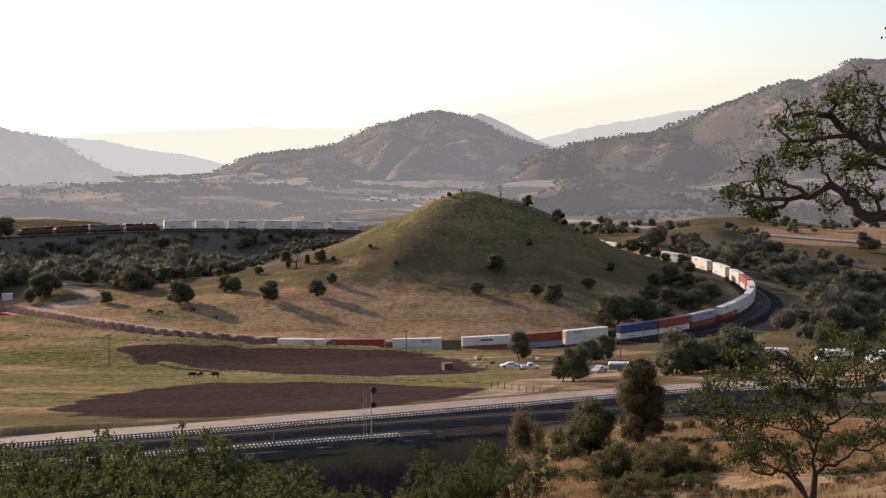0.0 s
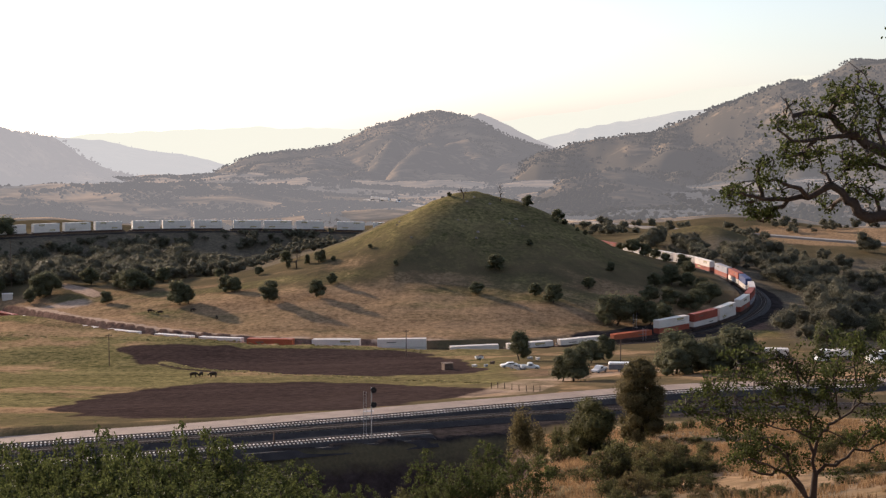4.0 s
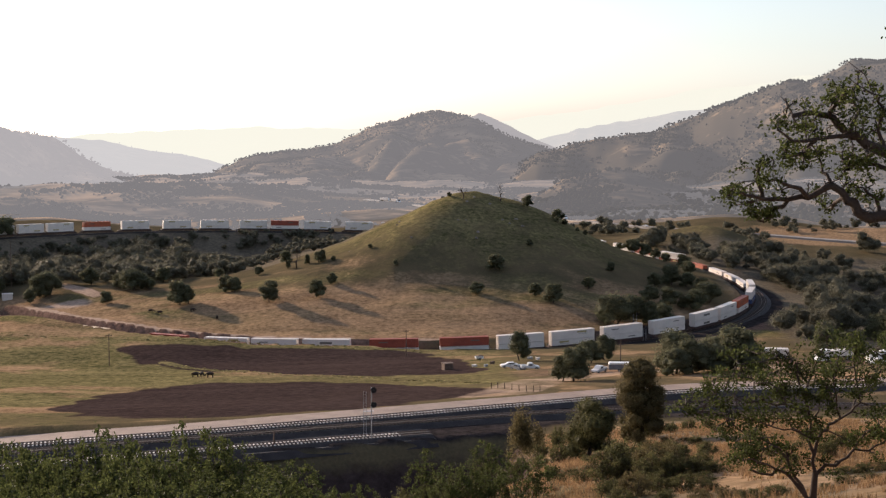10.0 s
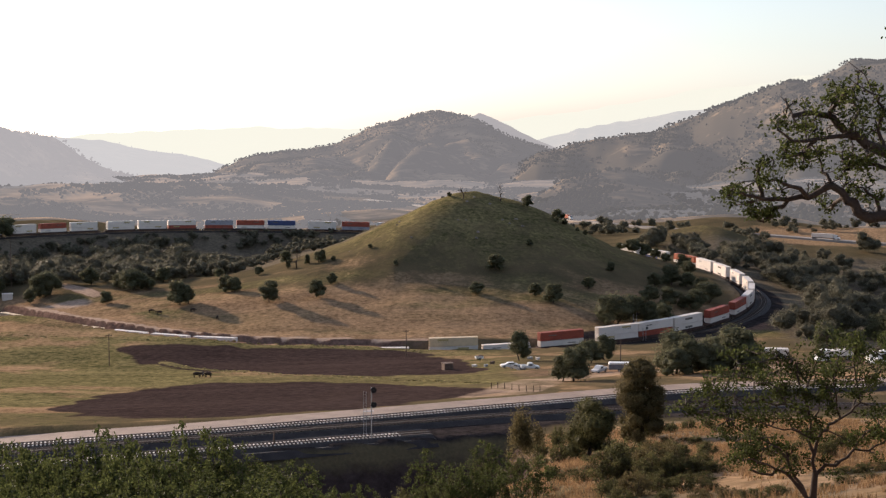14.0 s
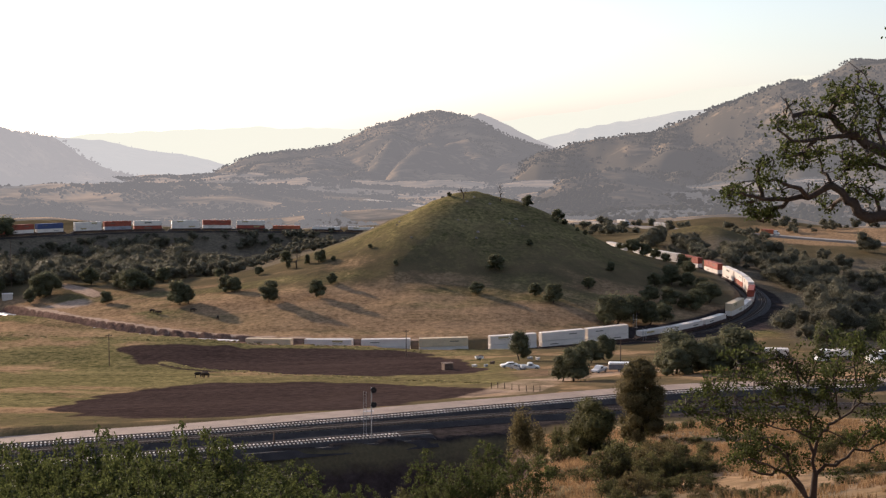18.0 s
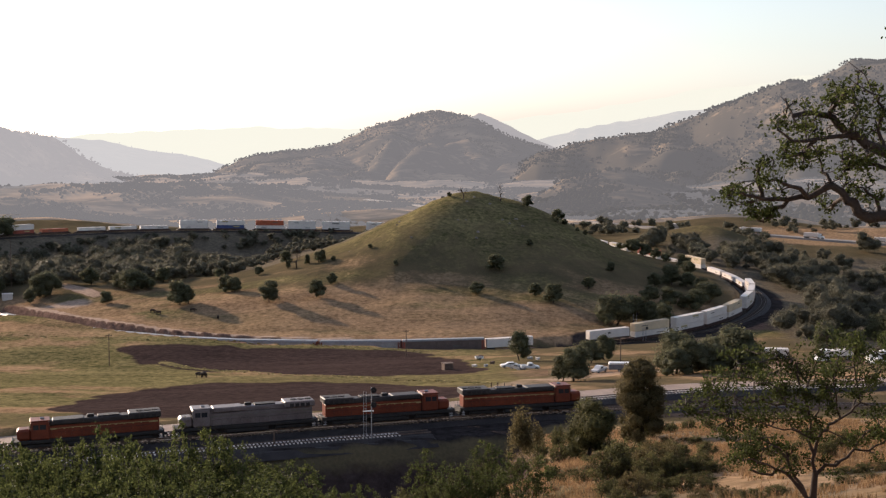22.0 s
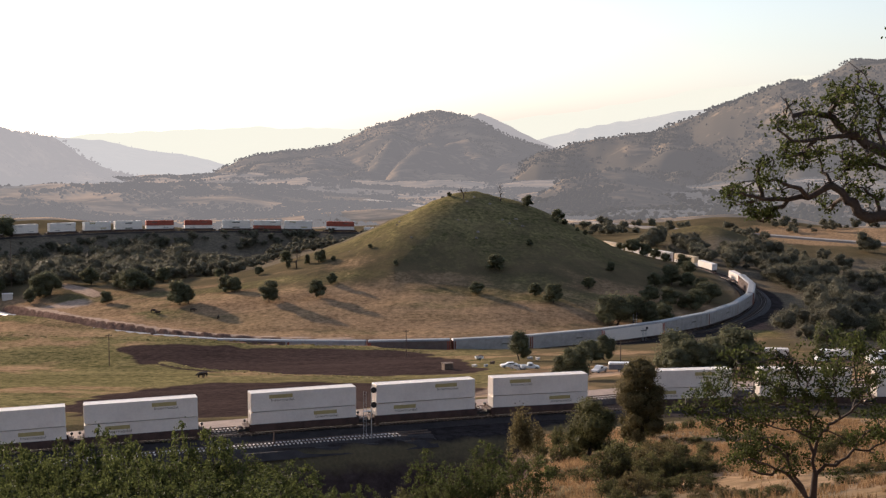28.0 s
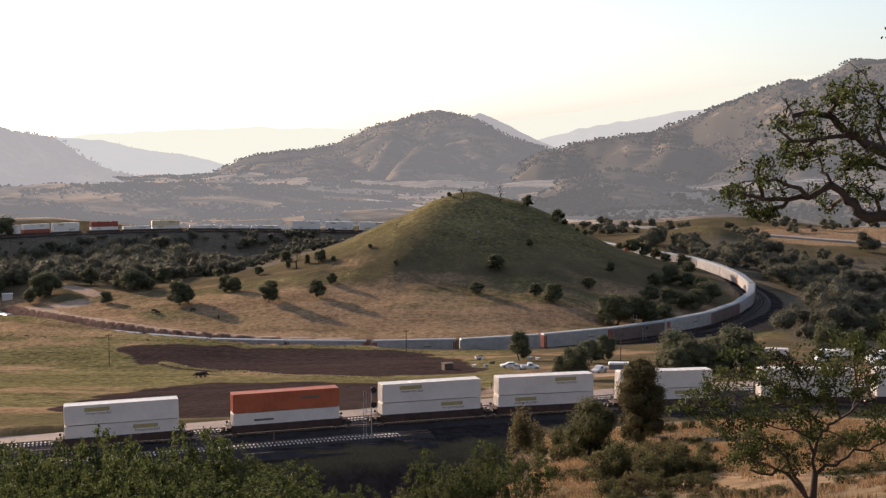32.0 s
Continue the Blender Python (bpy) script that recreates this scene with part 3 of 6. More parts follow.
HILLS = [
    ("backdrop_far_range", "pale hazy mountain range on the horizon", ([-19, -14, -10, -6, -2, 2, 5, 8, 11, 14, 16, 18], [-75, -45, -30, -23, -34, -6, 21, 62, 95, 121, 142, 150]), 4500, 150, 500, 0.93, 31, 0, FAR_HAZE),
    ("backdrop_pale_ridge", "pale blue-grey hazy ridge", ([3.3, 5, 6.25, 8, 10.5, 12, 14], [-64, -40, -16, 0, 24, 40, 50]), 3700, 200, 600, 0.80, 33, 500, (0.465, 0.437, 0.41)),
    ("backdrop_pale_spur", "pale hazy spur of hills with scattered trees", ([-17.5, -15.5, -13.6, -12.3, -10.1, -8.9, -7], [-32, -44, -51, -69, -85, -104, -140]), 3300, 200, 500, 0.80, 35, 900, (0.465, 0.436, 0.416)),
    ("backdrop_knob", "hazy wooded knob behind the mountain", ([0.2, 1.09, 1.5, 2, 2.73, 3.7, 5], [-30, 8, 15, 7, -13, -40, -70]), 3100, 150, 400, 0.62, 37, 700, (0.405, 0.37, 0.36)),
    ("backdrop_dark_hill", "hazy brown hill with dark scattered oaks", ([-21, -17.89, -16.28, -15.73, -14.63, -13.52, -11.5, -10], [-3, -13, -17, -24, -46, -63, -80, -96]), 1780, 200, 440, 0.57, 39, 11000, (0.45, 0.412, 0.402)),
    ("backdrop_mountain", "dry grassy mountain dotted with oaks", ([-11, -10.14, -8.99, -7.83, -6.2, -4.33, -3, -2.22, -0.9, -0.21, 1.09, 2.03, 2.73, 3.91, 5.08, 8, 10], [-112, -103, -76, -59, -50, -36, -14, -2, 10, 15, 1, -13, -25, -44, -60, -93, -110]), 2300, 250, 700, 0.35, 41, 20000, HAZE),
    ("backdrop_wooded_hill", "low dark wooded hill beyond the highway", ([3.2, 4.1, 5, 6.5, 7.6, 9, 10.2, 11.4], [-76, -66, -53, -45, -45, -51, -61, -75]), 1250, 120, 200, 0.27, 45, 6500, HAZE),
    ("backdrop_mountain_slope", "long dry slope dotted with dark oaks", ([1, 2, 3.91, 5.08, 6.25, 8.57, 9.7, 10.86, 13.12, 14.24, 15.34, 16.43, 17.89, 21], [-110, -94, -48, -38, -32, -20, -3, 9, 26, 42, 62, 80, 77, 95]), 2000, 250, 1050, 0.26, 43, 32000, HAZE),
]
for name, label, profile, dist, depth, front, haze_glow, seed, trees, haze in HILLS:
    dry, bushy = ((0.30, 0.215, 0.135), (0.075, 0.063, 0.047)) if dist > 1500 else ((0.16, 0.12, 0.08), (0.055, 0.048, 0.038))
    mat = hill_mat(name, haze_glow, dry, bushy, haze, (0.57, 0.70) if name == "backdrop_mountain_slope" else (0.49, 0.64))
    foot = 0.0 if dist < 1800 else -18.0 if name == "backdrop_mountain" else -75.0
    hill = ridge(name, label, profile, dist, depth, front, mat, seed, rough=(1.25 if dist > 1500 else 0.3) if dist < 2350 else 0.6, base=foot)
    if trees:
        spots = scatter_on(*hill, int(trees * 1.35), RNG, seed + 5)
        # the oaks take on the painted haze of their hill
        crowns("far_trees", "scattered dark oaks on a far hillside", spots, 1.3, leaf_material(name + "_oaks", (0.03, 0.028, 0.019), (0.015, 0.015, 0.010), haze_glow=haze_glow, haze_colour=haze, glowing=0.1, gloss=0.0), RNG, 1.05)



def far_valley(near, far, haze_glow):
    """A stretch of the valley floor beyond the railway, with haze painted in as a flat glow."""
    deg, rad = np.radians(np.arange(-21, 21, 0.12)), np.geomspace(near, far, 40)
    A, R = np.meshgrid(deg, rad)
    x, y = R * np.sin(A), R * np.cos(A)
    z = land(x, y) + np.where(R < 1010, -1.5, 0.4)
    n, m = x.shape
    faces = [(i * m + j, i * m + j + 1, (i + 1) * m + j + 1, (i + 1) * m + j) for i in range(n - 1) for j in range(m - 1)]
    ob = mesh_object("backdrop_valley", np.stack([x, y, z], -1).reshape(-1, 3), faces, hill_mat("far_valley_grass", haze_glow, (0.42, 0.29, 0.18), (0.10, 0.08, 0.055), split=(0.44, 0.60)), smooth=True)
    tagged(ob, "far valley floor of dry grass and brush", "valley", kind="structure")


# the painted haze thickens strip by strip with distance
for near, far, haze_glow in ((1000, 1080, 0.16), (1080, 1200, 0.26), (1200, 1400, 0.36), (1400, 1900, 0.45)):
    far_valley(near, far, haze_glow)
# rolling scrub between the railway and the mountains, haze painted in as glow
a = np.radians(RNG.uniform(-20, 20, 120000))
r = 1040 + 800 * RNG.uniform(0, 1, 120000) ** 1.1
spots = np.stack([r * np.sin(a), r * np.cos(a)], -1)
thick = 0.45 * bumps(spots[:, 0] * 0.7, spots[:, 1], 130, 51) + 0.5 * bumps(spots[:, 0] * 0.6, spots[:, 1], 55, 52) + 0.45 * bumps(spots[:, 0], spots[:, 1], 20, 53)
spots = spots[thick > RNG.uniform(-0.12, 0.5, 120000)]
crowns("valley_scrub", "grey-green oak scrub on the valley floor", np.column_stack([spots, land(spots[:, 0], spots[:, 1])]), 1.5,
       leaf_material("scrub_leaves", (0.03, 0.028, 0.019), (0.014, 0.014, 0.010), haze_glow=0.38, haze_colour=HAZE, glowing=0.1, gloss=0.0), RNG, 0.9)


x, r = RNG.uniform(30, 420, 9000), RNG.uniform(1020, 1300, 9000)
y = np.sqrt(r * r - x * x)
thick = 0.5 * bumps(x * 0.6, y, 60, 56) + 0.5 * bumps(x, y, 22, 57) > RNG.uniform(-0.3, 0.6, 9000)
clear = off_line(x, y, HIGHWAY_WAY) > 14
x, y = x[thick & clear], y[thick & clear]
# a thinner painted haze glows on these oaks
crowns("highway_oaks", "grey-green oaks beside the highway", np.column_stack([x, y, land(x, y)]), 2.2, leaf_material("highway_oak_leaves", (0.035, 0.033, 0.022), (0.017, 0.017, 0.011), haze_glow=0.24, haze_colour=HAZE, glowing=0.1, gloss=0.0), RNG, 1.0)


# ---------- railway ----------
def beside_main(tau):
    """How far the pale second track lies to the left of the main one."""
    return np.interp(tau, [37.3, 38.2, 38.7, 39.0, 39.5, 40.0, 40.5, 41.0, 41.4, 41.8, 42.4, 46], [5.4, 4.6, 4.0, 3.9, 4.4, 5.5, 7.0, 10.6, 13.0, 15.5, 18.5, 28])


def track(name, label, t0, t1, pieces, offset=0.0, drop=0.0, spacing=0.55, tie_mat=None, shift=None):
    taus = np.arange(t0, t1, 0.1)
    root = tagged(empty(name), label, "railway track", kind="structure")
    sweep("ballast_bed", taus, [(offset - 3.1, -0.95), (offset - 1.75, -0.30), (offset + 1.75, -0.30), (offset + 3.1, -0.95)], BALLAST, root, drop, shift)
    for o in (-0.75, 0.75):
        o += offset
        sweep("rail", taus, [(o - 0.07, -0.2), (o - 0.035, 0), (o + 0.035, 0), (o + 0.07, -0.2)], STEEL, root, drop, shift)
    tie_taus = np.arange(t0 + 0.05, t1 - 0.15, spacing / SPEED)
    p, q = rail(tie_taus), rail(tie_taus + 0.05)
    if shift:
        for line, at in ((p, tie_taus), (q, tie_taus + 0.05)):
            ahead = rail(at + 0.05) - rail(at)
            ahead /= np.linalg.norm(ahead, axis=1)[:, None]
            line[:, :2] += np.stack([-ahead[:, 1], ahead[:, 0]], -1) * shift(at)[:, None]
    if pieces:
        bm = bmesh.new()
        box(bm, -0.11, 0.11, -1.3, 1.3, -0.14, 0.0, bevel=0.02)
        me = bpy.data.meshes.new("tie")
        bm.to_mesh(me)
        bm.free()
        me.materials.append(tie_mat or TIE)
        for u, w in zip(p, q):
            ob = new("tie", me)
            ob.parent = root
            h = math.atan2(w[1] - u[1], w[0] - u[0])
            ob.matrix_basis = pose(u[0] - math.sin(h) * offset, u[1] + math.cos(h) * offset, u[2] - 0.13 + drop, 0, 0, math.degrees(h) + random.uniform(-1.2, 1.2))
    else:
        verts, faces = [], []
        for u, w in zip(p, q):
            h = math.atan2(w[1] - u[1], w[0] - u[0])
            c, s = math.cos(h), math.sin(h)
            k = len(verts)
            for z in (-0.2, -0.13):
                for a_, b_ in ((-0.11, -1.3), (0.11, -1.3), (0.11, 1.3), (-0.11, 1.3)):
                    b_ += offset
                    verts.append((u[0] + c * a_ - s * b_, u[1] + s * a_ + c * b_, u[2] + z + drop))
            faces += [(k + 4, k + 5, k + 6, k + 7), (k, k + 1, k + 5, k + 4), (k + 2, k + 3, k + 7, k + 6), (k + 1, k + 2, k + 6, k + 5), (k + 3, k, k + 4, k + 7)]
        tagged(mesh_object("ties", verts, faces, tie_mat or TIE_DARK, root), kind="stuff")
    return root


track("track_near", "main track with dark timber ties on dark ballast", 37.3, 41.6, True, tie_mat=TIE_DARK)
track("track_second", "second track with pale concrete ties beside the main line", 37.3, 42.4, True, shift=beside_main)
track("track_spur", "siding track with pale ties below the main line", 37.9, 39.92, True, offset=-7.0, drop=-0.15)
track("track_beyond", "main track curving away round the hillside", 41.6, 53, False)
track("track_loop", "main track round the foot of the knoll", -8.9, 8.8, False)
track("track_loop_siding", "second track on the outside of the curve", -1.2, 5.6, False, offset=-4.6)
track("track_upper", "main track on the embankment and round the hidden bend", 8.8, 37.3, False)
track("track_lower", "main track running down the valley", -44, -8.9, False)
tagged(sweep("gravel_road", np.arange(36.8, 43.4, 0.1), [(2.0, -1.2), (2.6, -0.66), (8.4, -0.66), (9.6, -1.5)], GRAVEL, shift=beside_main), "pale gravel access road beside the track", "road", kind="structure")
tagged(sweep("ballast_shoulder", np.arange(37.2, 40.0, 0.1), [(-11.6, -1.7), (-10.2, -0.8), (-3.0, -0.8), (-2.6, -0.8)], BALLAST), "dark ballast shoulder below the track", "ballast", kind="structure")


# ---------- railway vehicles: x forward, z up, rail head at 0 ----------
def bogie(parent, x, name="truck"):
    ob = part(name, boxes((x - 1.3, x + 1.3, -1.08, -0.88, 0.42, 0.75), (x - 1.3, x + 1.3, 0.88, 1.08, 0.42, 0.75), (x - 0.3, x + 0.3, -1.05, 1.05, 0.5, 0.85), bevel=0.04), DARK, parent)
    for dx in (-0.9, 0.9):
        bm = bmesh.new()
        for y in (-0.75, 0.75):
            rod(bm, (x + dx, y - 0.07, 0.45), (x + dx, y + 0.07, 0.45), 0.45, sides=14)
        rod(bm, (x + dx, -0.8, 0.45), (x + dx, 0.8, 0.45), 0.09, sides=8)
        part("wheelset", bm, STEEL, ob)
    return ob


CONTAINER_CACHE = {}


def lettering(body, width, height):
    """Flat letters standing in the x-z plane, centred, facing the front."""
    curve = bpy.data.curves.new("lettering", "FONT")
    curve.body, curve.extrude = body, 0.004
    carrier = bpy.data.objects.new("lettering", curve)
    me = bpy.data.meshes.new_from_object(carrier)
    bpy.data.objects.remove(carrier)
    bpy.data.curves.remove(curve)
    co = np.array([v.co[:] for v in me.vertices])
    lo, hi = co.min(0), co.max(0)
    me.transform(Matrix.Rotation(radians(90), 4, "X") @ Matrix.Diagonal((width / (hi[0] - lo[0]), height / (hi[1] - lo[1]), 1, 1)) @ Matrix.Translation((-(lo[0] + hi[0]) / 2, -(lo[1] + hi[1]) / 2, 0)))
    return me


def container(parent, name, paint, z, length=16.15, marks="panel", flip=False):
    """A 53-foot box: ribbed sides, posts, roof bows and doors."""
    key = (paint, z, marks, flip)
    h, w, L = 2.82, 1.28, length / 2
    if key not in CONTAINER_CACHE:
        bm = boxes((-L, L, -w + 0.03, w - 0.03, 0.0, h - 0.03))
        for s in (-1, 1):
            y0, y1 = sorted((s * (w - 0.03), s * w))
            for zz in ((0, 0.18), (h - 0.16, h)):
                box(bm, -L, L, y0, y1, *zz)
            for x in (-L, -L * 0.742, L * 0.742 - 0.2, L - 0.2):
                box(bm, x, x + 0.2, y0, y1, 0.18, h - 0.16)
            for k in range(1, 22):
                x = -L + 0.2 + k * (length - 0.4) / 22
                box(bm, x - 0.04, x + 0.04, *sorted((s * (w - 0.03), s * (w - 0.008))), 0.18, h - 0.16)
        for k in range(12):
            x = -L + 0.7 + k * (length - 1.4) / 11
            box(bm, x - 0.06, x + 0.06, -w + 0.05, w - 0.05, h - 0.03, h - 0.005)
        me = bpy.data.meshes.new(name)
        bm.to_mesh(me)
        bm.free()
        me.materials.append(PAINTS[paint])
        doors = boxes((-L - 0.05, -L - 0.001, -1.18, -0.03, 0.12, h - 0.12), (-L - 0.05, -L - 0.001, 0.03, 1.18, 0.12, h - 0.12))
        for y in (-0.85, -0.35, 0.35, 0.85):
            rod(doors, (-L - 0.09, y, 0.15), (-L - 0.09, y, h - 0.15), 0.03, sides=6)
        dm = bpy.data.meshes.new("door")
        doors.to_mesh(dm)
        doors.free()
        dm.materials.append(PAINTS[paint])
        mk = None
        if marks:
            mk = []
            sx = -1 if flip else 1
            for s in (-1, 1):
                y0, y1 = sorted((s * (w + 0.002), s * (w + 0.012)))
                q0, q1 = sorted((s * (w + 0.012), s * (w + 0.02)))
                if marks == "panel":
                    x0, x1 = sorted((sx * L * 0.18, sx * L * 0.66))
                    shapes = [("marking_panel", YELLOW, (x0, x1 - 0.3, y0, y1, h * 0.66, h * 0.86)), ("lettering", INK, (x0 + 0.3, x1 - 0.1, y0, y1, h * 0.49, h * 0.63))]
                elif marks == "word":
                    shapes = [("marking_bar", INK, (-2.1, 2.1, y0, y1, h * 0.45, h * 0.70))]
                else:
                    x0, x1 = sorted((sx * L * 0.25, sx * L * 0.62))
                    shapes = [("marking_bar", INK, (x0, x1, y0, y1, h * 0.55, h * 0.66))]
                for nm, mt, dims in shapes:
                    if nm == "lettering":
                        q = lettering("Intermodal", dims[1] - dims[0], dims[5] - dims[4])
                        q.transform(Matrix.Translation(((dims[0] + dims[1]) / 2, s * (w + 0.006), (dims[4] + dims[5]) / 2)) @ Matrix.Rotation(0 if s < 0 else math.pi, 4, "Z"))
                    else:
                        b_ = boxes(dims)
                        q = bpy.data.meshes.new(nm)
                        b_.to_mesh(q)
                        b_.free()
                    q.materials.append(mt)
                    mk.append((nm, q))
        CONTAINER_CACHE[key] = (me, dm, mk)
    me, dm, mk = CONTAINER_CACHE[key]
    ob = new(name, me)
    ob.parent = parent
    ob.matrix_basis = pose(0, 0, z)
    words = {"W": "white", "C": "cream", "O": "orange", "R": "rust-red", "B": "blue", "G": "grey"}
    tagged(ob, words[paint] + " ribbed steel container")
    d = new("door", dm)
    d.parent = ob
    for nm, q in mk or []:
        k = new(nm, q)
        k.parent = ob
    return ob


def well_car(loads, marks, flip):
    """A well car with one or two containers in it."""
    root = empty("well_car")
    L = 8.3
    bm = bmesh.new()
    for s in (-1, 1):
        y0, y1 = sorted((s * 1.32, s * 1.45))
        box(bm, -L, L, y0, y1, 0.35, 1.42, bevel=0.03)
        for k in range(9):
            x = -7.6 + k * 1.9
            box(bm, x - 0.06, x + 0.06, *sorted((s * 1.45, s * 1.52)), 0.38, 1.36)
    box(bm, -L, L, -1.32, 1.32, 0.3, 0.36)
    part("well", bm, WELL, root, "rusty dark steel well")
    for s in (-1, 1):
        part("end_platform", boxes((*sorted((s * 8.3, s * 9.15)), -1.35, 1.35, 0.95, 1.15), (*sorted((s * 8.3, s * 8.45)), -1.35, 1.35, 0.36, 1.5), (*sorted((s * 9.15, s * 9.8)), -0.18, 0.18, 0.75, 0.95), bevel=0.02), WELL, root)
        bm = bmesh.new()
        rod(bm, (s * 8.8, 0.7, 1.15), (s * 8.8, 0.7, 1.75), 0.03, sides=6)
        rod(bm, (s * 8.8, 0.45, 1.7), (s * 8.8, 0.95, 1.7), 0.2, sides=10)
        part("hand_brake", bm, DARK, root)
        bogie(root, s * 8.75)
    if loads:
        container(root, "lower_container", loads[-1], 0.365, marks=marks, flip=flip)
        if len(loads) > 1:
            container(root, "upper_container", loads[0], 3.30, marks=marks, flip=not flip)
    return root


def trailer_car():
    """A spine car with a white highway trailer on it."""
    root = empty("spine_car")
    part("spine", boxes((-9.4, 9.4, -0.4, 0.4, 0.75, 1.25), (-8.6, -6.8, -1.3, 1.3, 1.15, 1.3), (5.6, 7.2, -1.0, 1.0, 1.15, 1.35), bevel=0.03), WELL, root)
    for s in (-1, 1):
        bogie(root, s * 8.4)
    bm = boxes((-8.05, 8.05, -1.27, 1.27, 2.3, 5.2), bevel=0.04)
    for s in (-1, 1):
        for k in range(14):
            x = -7.6 + k * 1.17
            box(bm, x - 0.03, x + 0.03, *sorted((s * 1.27, s * 1.29)), 2.4, 5.1)
    van = part("trailer", bm, WHITE, root, "white box highway trailer")
    part("marking_bar", boxes((-0.8, 0.4, -1.31, -1.292, 3.7, 4.3)), INK, van)
    for x in (-6.9, -5.6):
        bm = bmesh.new()
        for y in (-1.05, 1.05):
            rod(bm, (x, y - 0.2, 1.8), (x, y + 0.2, 1.8), 0.5, sides=14)
        part("trailer_wheels", bm, RUBBER, van)
    part("landing_gear", boxes((4.6, 4.75, -0.9, -0.75, 1.3, 2.3), (4.6, 4.75, 0.75, 0.9, 1.3, 2.3)), DARK, van)
    return root


def autorack(end_mat, side_mat, label):
    """A tall closed car carrier with screened sides."""
    root = empty("autorack")
    L = 13.55
    bm = boxes((-L, L, -1.42, 1.42, 1.15, 5.2))
    for s in (-1, 1):
        for k in range(19):
            x = -L + 0.4 + k * (2 * L - 0.8) / 18
            box(bm, x - 0.09, x + 0.09, *sorted((s * 1.42, s * 1.52)), 1.15, 5.25)
        for z in (1.95, 2.95, 4.0):
            box(bm, -L, L, *sorted((s * 1.42, s * 1.47)), z, z + 0.12)
    part("side_panel", bm, side_mat, root)
    bm = boxes((-L, L, -1.2, 1.2, 5.5, 5.75), (-L, L, -1.5, 1.5, 5.2, 5.5), bevel=0.1)
    for k in range(25):
        x = -L + 0.5 + k * (2 * L - 1) / 24
        box(bm, x - 0.05, x + 0.05, -1.2, 1.2, 5.75, 5.79)
    part("roof", bm, GALV, root, "galvanised ribbed roof")
    part("floor_frame", boxes((-L, L, -1.45, 1.45, 0.85, 1.15), (-4, 4, -0.3, 0.3, 0.5, 0.85), bevel=0.03), WELL, root)
    for s in (-1, 1):
        part("end_door", boxes((*sorted((s * L, s * (L + 0.12))), -1.4, -0.02, 1.15, 5.3), (*sorted((s * L, s * (L + 0.12))), 0.02, 1.4, 1.15, 5.3), (*sorted((s * (L - 0.9), s * (L - 0.05))), -1.5, -1.43, 1.2, 5.1), (*sorted((s * (L - 0.9), s * (L - 0.05))), 1.43, 1.5, 1.2, 5.1)), end_mat, root)
        part("coupler", boxes((*sorted((s * L, s * (L + 0.75))), -0.18, 0.18, 0.7, 0.95)), DARK, root)
        bogie(root, s * 10.3)
    part("marking_bar", boxes((3.0, 5.4, -1.55, -1.525, 3.2, 3.6)), INK, root)
    tagged(root, label, "rail car", "cars of the train")
    return root


